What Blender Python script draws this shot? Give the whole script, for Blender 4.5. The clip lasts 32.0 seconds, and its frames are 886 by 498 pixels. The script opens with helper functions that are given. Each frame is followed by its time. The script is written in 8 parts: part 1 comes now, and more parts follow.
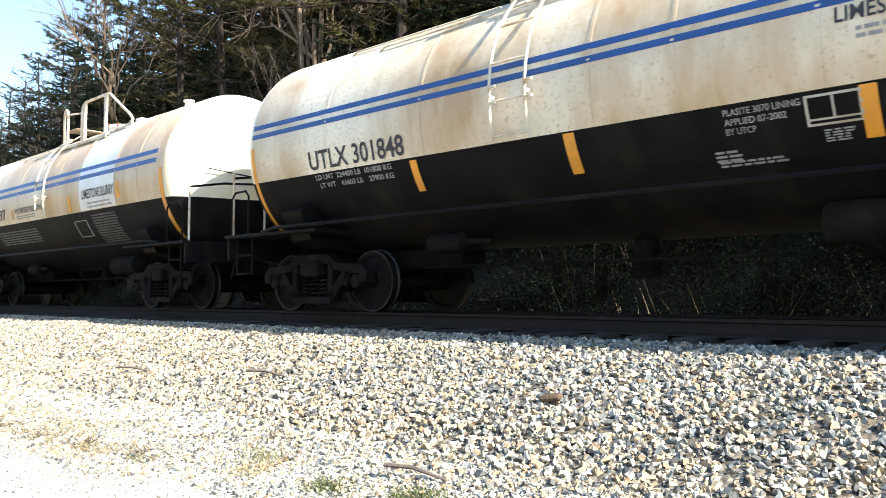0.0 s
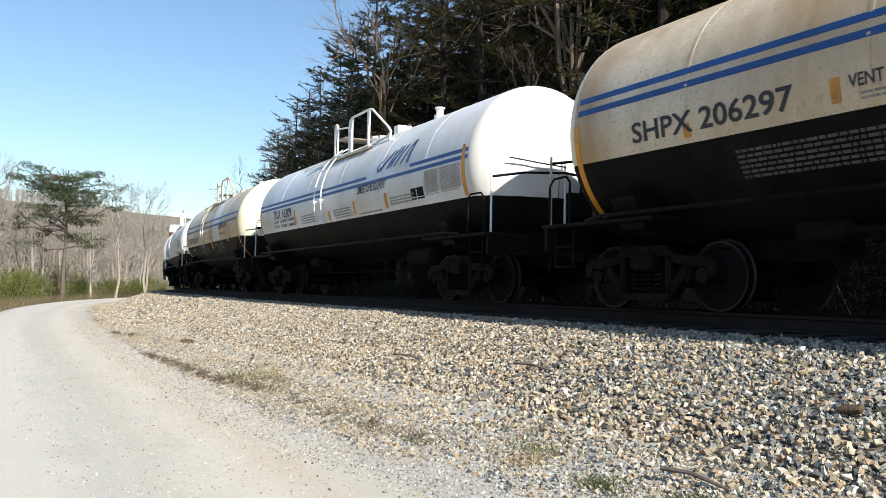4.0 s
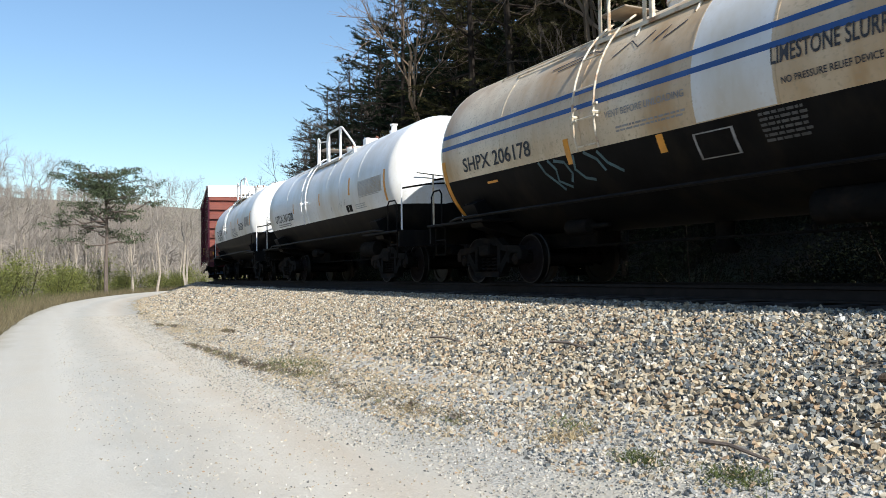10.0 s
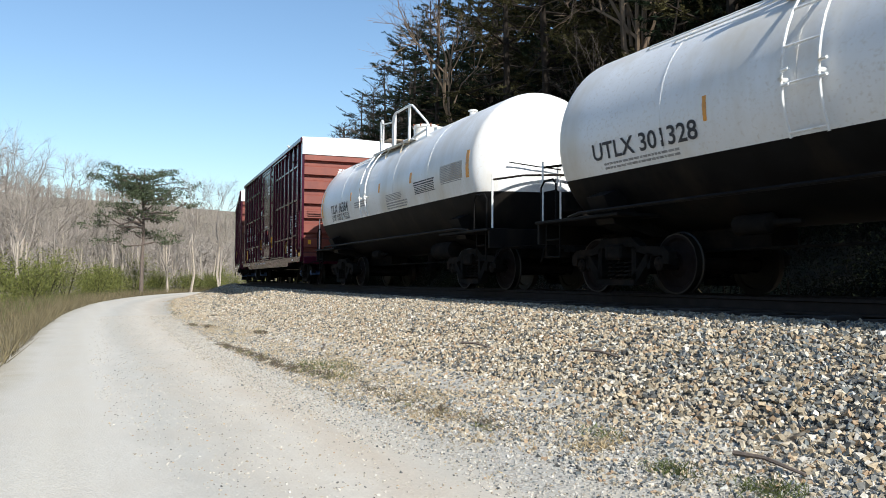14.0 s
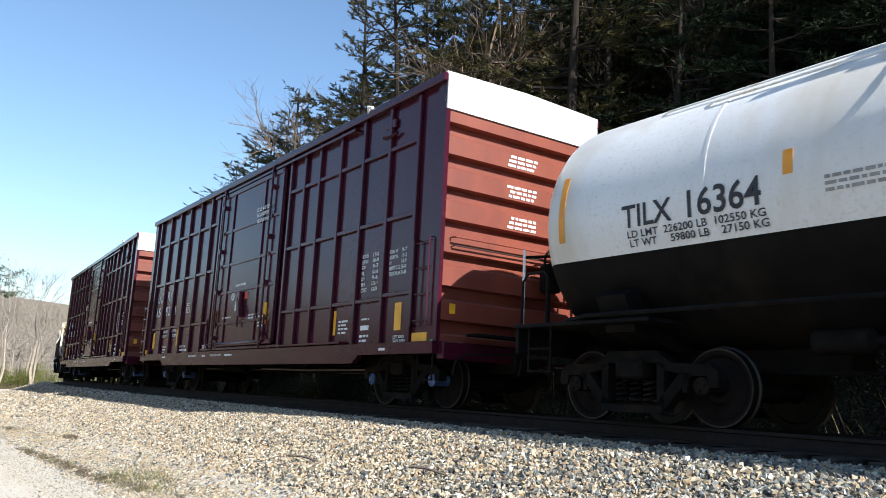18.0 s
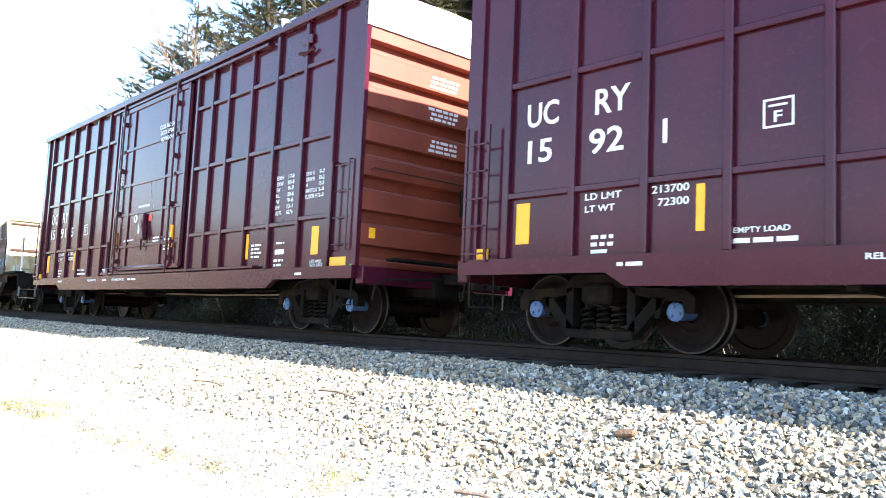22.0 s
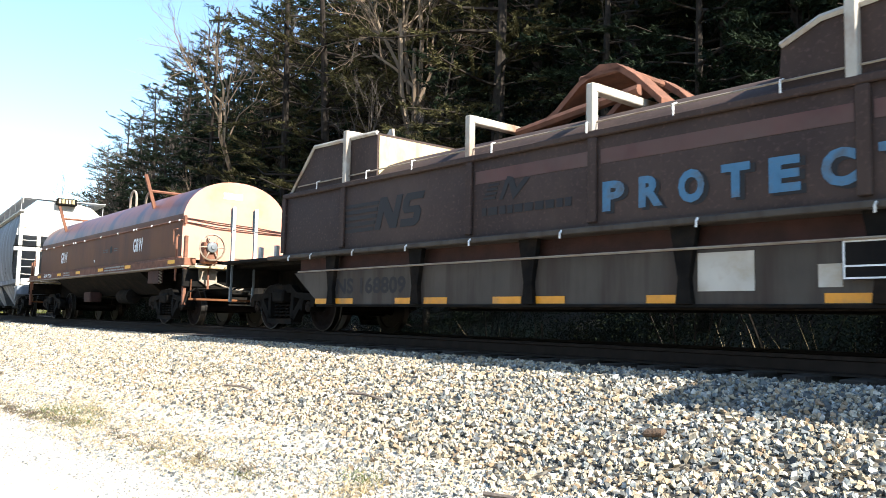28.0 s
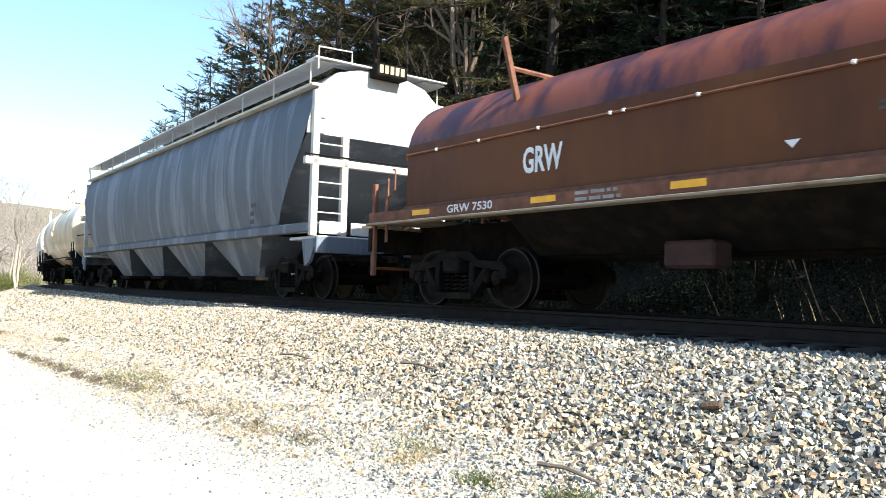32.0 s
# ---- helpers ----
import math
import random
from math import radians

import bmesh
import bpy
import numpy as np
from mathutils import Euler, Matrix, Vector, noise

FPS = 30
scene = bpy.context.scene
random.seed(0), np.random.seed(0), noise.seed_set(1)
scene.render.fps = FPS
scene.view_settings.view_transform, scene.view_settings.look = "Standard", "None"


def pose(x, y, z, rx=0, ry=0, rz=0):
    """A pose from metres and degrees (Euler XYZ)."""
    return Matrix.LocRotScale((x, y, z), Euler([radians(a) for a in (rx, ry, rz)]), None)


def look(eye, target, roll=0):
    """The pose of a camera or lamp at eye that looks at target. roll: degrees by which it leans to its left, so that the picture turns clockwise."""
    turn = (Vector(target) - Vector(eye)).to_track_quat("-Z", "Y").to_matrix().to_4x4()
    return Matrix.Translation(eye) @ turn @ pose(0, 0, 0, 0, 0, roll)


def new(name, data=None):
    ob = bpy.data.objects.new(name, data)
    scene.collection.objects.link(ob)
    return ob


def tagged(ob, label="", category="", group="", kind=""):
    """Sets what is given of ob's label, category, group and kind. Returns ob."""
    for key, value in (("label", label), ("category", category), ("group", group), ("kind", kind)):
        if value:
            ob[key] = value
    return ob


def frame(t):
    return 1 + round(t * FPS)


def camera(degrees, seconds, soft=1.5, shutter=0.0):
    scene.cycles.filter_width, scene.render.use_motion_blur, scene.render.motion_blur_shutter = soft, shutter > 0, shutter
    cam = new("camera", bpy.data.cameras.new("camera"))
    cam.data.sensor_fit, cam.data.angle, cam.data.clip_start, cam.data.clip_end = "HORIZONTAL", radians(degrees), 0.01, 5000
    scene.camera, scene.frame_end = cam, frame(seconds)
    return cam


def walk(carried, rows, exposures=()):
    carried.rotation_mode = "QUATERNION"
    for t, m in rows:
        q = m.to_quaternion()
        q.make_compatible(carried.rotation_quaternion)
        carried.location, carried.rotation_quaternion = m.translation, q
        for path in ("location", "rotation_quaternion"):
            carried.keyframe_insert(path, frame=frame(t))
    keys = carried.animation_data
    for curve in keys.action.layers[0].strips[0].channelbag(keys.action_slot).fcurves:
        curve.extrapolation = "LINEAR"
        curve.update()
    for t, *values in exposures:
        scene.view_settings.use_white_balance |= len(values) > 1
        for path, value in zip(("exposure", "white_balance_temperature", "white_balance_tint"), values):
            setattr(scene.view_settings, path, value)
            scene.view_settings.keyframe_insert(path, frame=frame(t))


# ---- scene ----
PATH = [
    (0.0, 0.068, 0.064, 1.474, 42.81, 3.36, -0.11), (0.5, 0.042, 0.06, 1.468, 47.31, 3.49, -0.55), (1.0, 0.011, 0.041, 1.468, 51.04, 4.47, 0.15),
    (1.5, -0.015, 0.012, 1.471, 56.7, 4.08, 0.6), (2.0, -0.035, -0.008, 1.474, 59.43, 3.88, 1.05), (2.5, -0.05, -0.012, 1.47, 61.7, 3.82, 1.2),
    (3.0, -0.06, -0.016, 1.469, 61.72, 3.74, 1.28), (3.5, -0.06, -0.01, 1.472, 60.83, 3.06, 1.1), (5.5, -0.047, -0.016, 1.464, 60.83, 2.68, 0.78),
    (6.0, -0.007, -0.034, 1.458, 60.63, 2.66, 0.61), (6.5, -0.003, -0.032, 1.458, 61.43, 2.57, 0.29), (7.0, 0.002, -0.026, 1.466, 61.34, 2.12, -0.15),
    (7.5, 0.004, -0.018, 1.458, 61.25, 1.84, -0.74), (8.0, 0.011, -0.036, 1.456, 61.98, 1.9, -0.52), (8.5, -0.013, -0.029, 1.447, 62.85, 1.64, -0.44),
    (9.0, -0.003, -0.019, 1.454, 63.19, 1.42, -1.01), (9.5, -0.008, -0.017, 1.451, 63.43, 1.56, -0.99), (10.0, -0.002, -0.023, 1.453, 63.3, 1.73, -0.88),
    (10.5, -0.006, -0.02, 1.447, 63.41, 2.07, -0.85), (11.0, -0.004, -0.035, 1.45, 63.67, 2.0, -0.66), (11.5, -0.01, -0.039, 1.442, 64.26, 1.9, -0.61),
    (12.0, 0.002, -0.037, 1.443, 63.89, 1.41, -0.84), (12.5, 0.002, -0.057, 1.444, 64.49, 1.58, -0.23), (13.0, -0.013, -0.043, 1.442, 64.71, 1.74, -0.01),
    (13.5, -0.007, -0.043, 1.437, 65.43, 2.05, 0.26), (15.5, -0.045, -0.02, 1.43, 64.11, 3.92, -0.1), (16.0, -0.055, -0.013, 1.445, 63.24, 7.34, -0.8),
    (16.5, 0, 0.008, 1.45, 60.77, 9.57, 3.3), (17.0, 0.045, 0.008, 1.448, 58.61, 10.19, 2.95), (17.5, 0.065, 0.015, 1.448, 56.73, 10.55, 2.65),
    (18.0, 0.08, 0.02, 1.45, 54.76, 10.4, 2.85), (18.5, 0.07, 0.02, 1.455, 53.68, 11.0, 2.2), (19.0, 0.07, 0.0, 1.46, 49.36, 9.4, 2.9),
    (19.5, 0.049, -0.021, 1.462, 47.79, 6.19, 2.22), (20.0, 0.036, -0.012, 1.454, 47.63, 4.7, 2.08), (20.5, 0.039, -0.01, 1.456, 46.74, 5.27, 2.05),
    (21.0, 0.044, -0.016, 1.444, 47.43, 5.16, 2.16), (21.5, 0.042, -0.018, 1.449, 47.93, 5.66, 2.55), (22.0, 0.033, -0.012, 1.445, 47.73, 5.41, 2.6),
    (22.5, 0.038, -0.006, 1.445, 47.41, 5.31, 2.29), (23.0, 0.053, 0.005, 1.45, 47.38, 5.47, 1.74), (23.5, 0.044, 0.002, 1.448, 46.84, 5.7, 1.67),
    (24.0, 0.033, -0.018, 1.442, 47.64, 6.04, 2.32), (24.5, -0.002, -0.037, 1.423, 49.67, 5.32, 2.78), (25.0, -0.029, -0.017, 1.426, 54.69, 4.19, 2.91),
    (25.5, -0.073, -0.006, 1.427, 56.51, 4.03, 2.62), (27.5, 0.054, -0.016, 1.512, 51.39, 5.21, 1.19), (28.0, 0.061, -0.021, 1.503, 49.53, 5.06, 1.27),
    (28.5, 0.054, -0.024, 1.492, 50.33, 4.13, 1.55), (29.0, 0.039, -0.029, 1.485, 51.2, 3.34, 1.79), (29.5, 0.038, -0.025, 1.486, 51.88, 2.94, 1.91),
    (30.0, 0.037, -0.025, 1.48, 52.23, 2.9, 1.72), (30.5, 0.034, -0.034, 1.482, 52.24, 2.98, 1.61), (31.0, 0.04, -0.039, 1.487, 52.35, 2.92, 1.88),
    (31.5, 0.034, -0.021, 1.493, 52.41, 3.2, 1.35), (32.0, 0.03, -0.02, 1.49, 53.15, 2.95, 1.55),
]
def eye_pose(x, y, z, yaw, pitch, roll):
    a, p = radians(yaw), radians(pitch)
    ahead = Vector((-math.sin(a) * math.cos(p), math.cos(a) * math.cos(p), math.sin(p)))
    return look(Vector((x, y, z)), Vector((x, y, z)) + ahead, roll)


EXPOSURES = [(0, 1.85, 6250, 9), (0.5, 1.6, 6250, 9), (1, 1.4, 6200, 9), (2, 0.95, 6150, 9), (6, 0.6, 6000, 8), (13, 0.5, 5900, 8), (16, 0.6, 6000, 9), (18, 0.9, 6000, 9), (18.5, 1.2, 6000, 9), (19, 1.8, 6000, 10), (20, 2.6, 6150, 10), (21, 2.85, 6150, 10), (23, 2.85, 6200, 9), (24, 2.8, 6200, 9), (25.5, 1.45, 6400, 10), (28, 1.68, 6150, 8), (29, 1.55, 6100, 8), (30, 1.4, 6000, 7), (31, 1.4, 6000, 7), (32, 1.5, 6000, 7)]
cam = camera(58.0, 32.0, soft=0.8, shutter=0.12)
walk(cam, [(r[0], eye_pose(*r[1:])) for r in PATH], EXPOSURES)

# ---- world and sun ----
SUN = Vector((1.0, 0.125, 0.73)).normalized()
world = bpy.data.worlds.new("sky")
scene.world = world
world.use_nodes = True
wn = world.node_tree.nodes
sky = wn.new("ShaderNodeTexSky")
sky.sky_type, sky.sun_disc = "NISHITA", False
sky.sun_elevation, sky.sun_rotation = math.asin(SUN.z), math.atan2(SUN.x, SUN.y)
sky.air_density, sky.dust_density, sky.ozone_density = 1.25, 0.25, 2.8
wn["Background"].inputs["Strength"].default_value = 0.096
world.node_tree.links.new(sky.outputs[0], wn["Background"].inputs[0])
sun = bpy.data.lights.new("sun", "SUN")
sun.energy, sun.angle, sun.color = 5.0, radians(0.53), (1.0, 0.93, 0.82)
sun_ob = new("sun", sun)
sun_ob.matrix_world = look(SUN * 200, (0, 0, 0))


# ---- materials ----
def mat(name, col, rough=0.6, metal=0.0, var=0.15, scale=4.0, stain=None, amount=0.5, stretch=(1, 1, 1), bump=0.0, bump_scale=30.0,
        stain_scale=1.2, fine=None, island=0.0, thin=0.0, spec=0.5, crisp=0.0):
    m = bpy.data.materials.new(name)
    m.use_nodes = True
    nt = m.node_tree
    N, L = nt.nodes, nt.links.new
    b = N["Principled BSDF"]
    b.inputs["Roughness"].default_value, b.inputs["Metallic"].default_value = rough, metal
    b.inputs["Specular IOR Level"].default_value = spec
    tc = N.new("ShaderNodeTexCoord")
    noise1 = N.new("ShaderNodeTexNoise")
    noise1.inputs["Scale"].default_value, noise1.inputs["Detail"].default_value = scale, 6
    L(tc.outputs["Object"], noise1.inputs["Vector"])
    r1 = N.new("ShaderNodeValToRGB")
    r1.color_ramp.elements[0].position, r1.color_ramp.elements[1].position = 0.3, 0.7
    r1.color_ramp.elements[0].color = tuple(max(0, c * (1 - var)) for c in col) + (1,)
    r1.color_ramp.elements[1].color = tuple(min(1, c * (1 + var)) for c in col) + (1,)
    L(noise1.outputs["Fac"], r1.inputs[0])
    out = r1.outputs[0]

    def mixed(a, fac, colour):
        mx = N.new("ShaderNodeMix")
        mx.data_type = "RGBA"
        L(fac, mx.inputs[0])
        L(a, mx.inputs[6])
        mx.inputs[7].default_value = (*colour, 1)
        return mx.outputs[2]

    if stain:
        mp = N.new("ShaderNodeMapping")
        mp.inputs["Scale"].default_value = stretch
        L(tc.outputs["Object"], mp.inputs[0])
        n2 = N.new("ShaderNodeTexNoise")
        n2.inputs["Scale"].default_value, n2.inputs["Detail"].default_value = stain_scale, 5
        n2.inputs["Roughness"].default_value = 0.62
        L(mp.outputs[0], n2.inputs["Vector"])
        r2 = N.new("ShaderNodeValToRGB")
        r2.color_ramp.elements[0].position, r2.color_ramp.elements[1].position = 0.62 - 0.35 * amount, 0.78 - 0.2 * amount
        if crisp:
            r2.color_ramp.elements[1].position = r2.color_ramp.elements[0].position + crisp
        L(n2.outputs["Fac"], r2.inputs[0])
        out = mixed(out, r2.outputs[0], stain)
    if fine:
        n3 = N.new("ShaderNodeTexNoise")
        n3.inputs["Scale"].default_value, n3.inputs["Detail"].default_value = 22, 8
        L(tc.outputs["Object"], n3.inputs["Vector"])
        r3 = N.new("ShaderNodeValToRGB")
        r3.color_ramp.elements[0].position, r3.color_ramp.elements[1].position = 0.55, 0.72
        L(n3.outputs["Fac"], r3.inputs[0])
        out = mixed(out, r3.outputs[0], fine)
    if island:
        g = N.new("ShaderNodeNewGeometry")
        hs = N.new("ShaderNodeHueSaturation")
        mr = N.new("ShaderNodeMapRange")
        mr.inputs[3].default_value, mr.inputs[4].default_value = 1 - island, 1 + island
        L(g.outputs["Random Per Island"], mr.inputs[0])
        L(mr.outputs[0], hs.inputs["Value"])
        L(out, hs.inputs["Color"])
        out = hs.outputs[0]
    L(out, b.inputs["Base Color"])
    if thin:
        tr = N.new("ShaderNodeBsdfTranslucent")
        L(out, tr.inputs[0])
        ms = N.new("ShaderNodeMixShader")
        ms.inputs[0].default_value = thin
        L(b.outputs[0], ms.inputs[1])
        L(tr.outputs[0], ms.inputs[2])
        L(ms.outputs[0], N["Material Output"].inputs[0])
    if bump:
        n4 = N.new("ShaderNodeTexNoise")
        n4.inputs["Scale"].default_value, n4.inputs["Detail"].default_value = bump_scale, 6
        L(tc.outputs["Object"], n4.inputs["Vector"])
        bp = N.new("ShaderNodeBump")
        bp.inputs["Strength"].default_value, bp.inputs["Distance"].default_value = bump, 0.03
        L(n4.outputs["Fac"], bp.inputs["Height"])
        L(bp.outputs[0], b.inputs["Normal"])
    return m


TAN = (0.36, 0.24, 0.12)
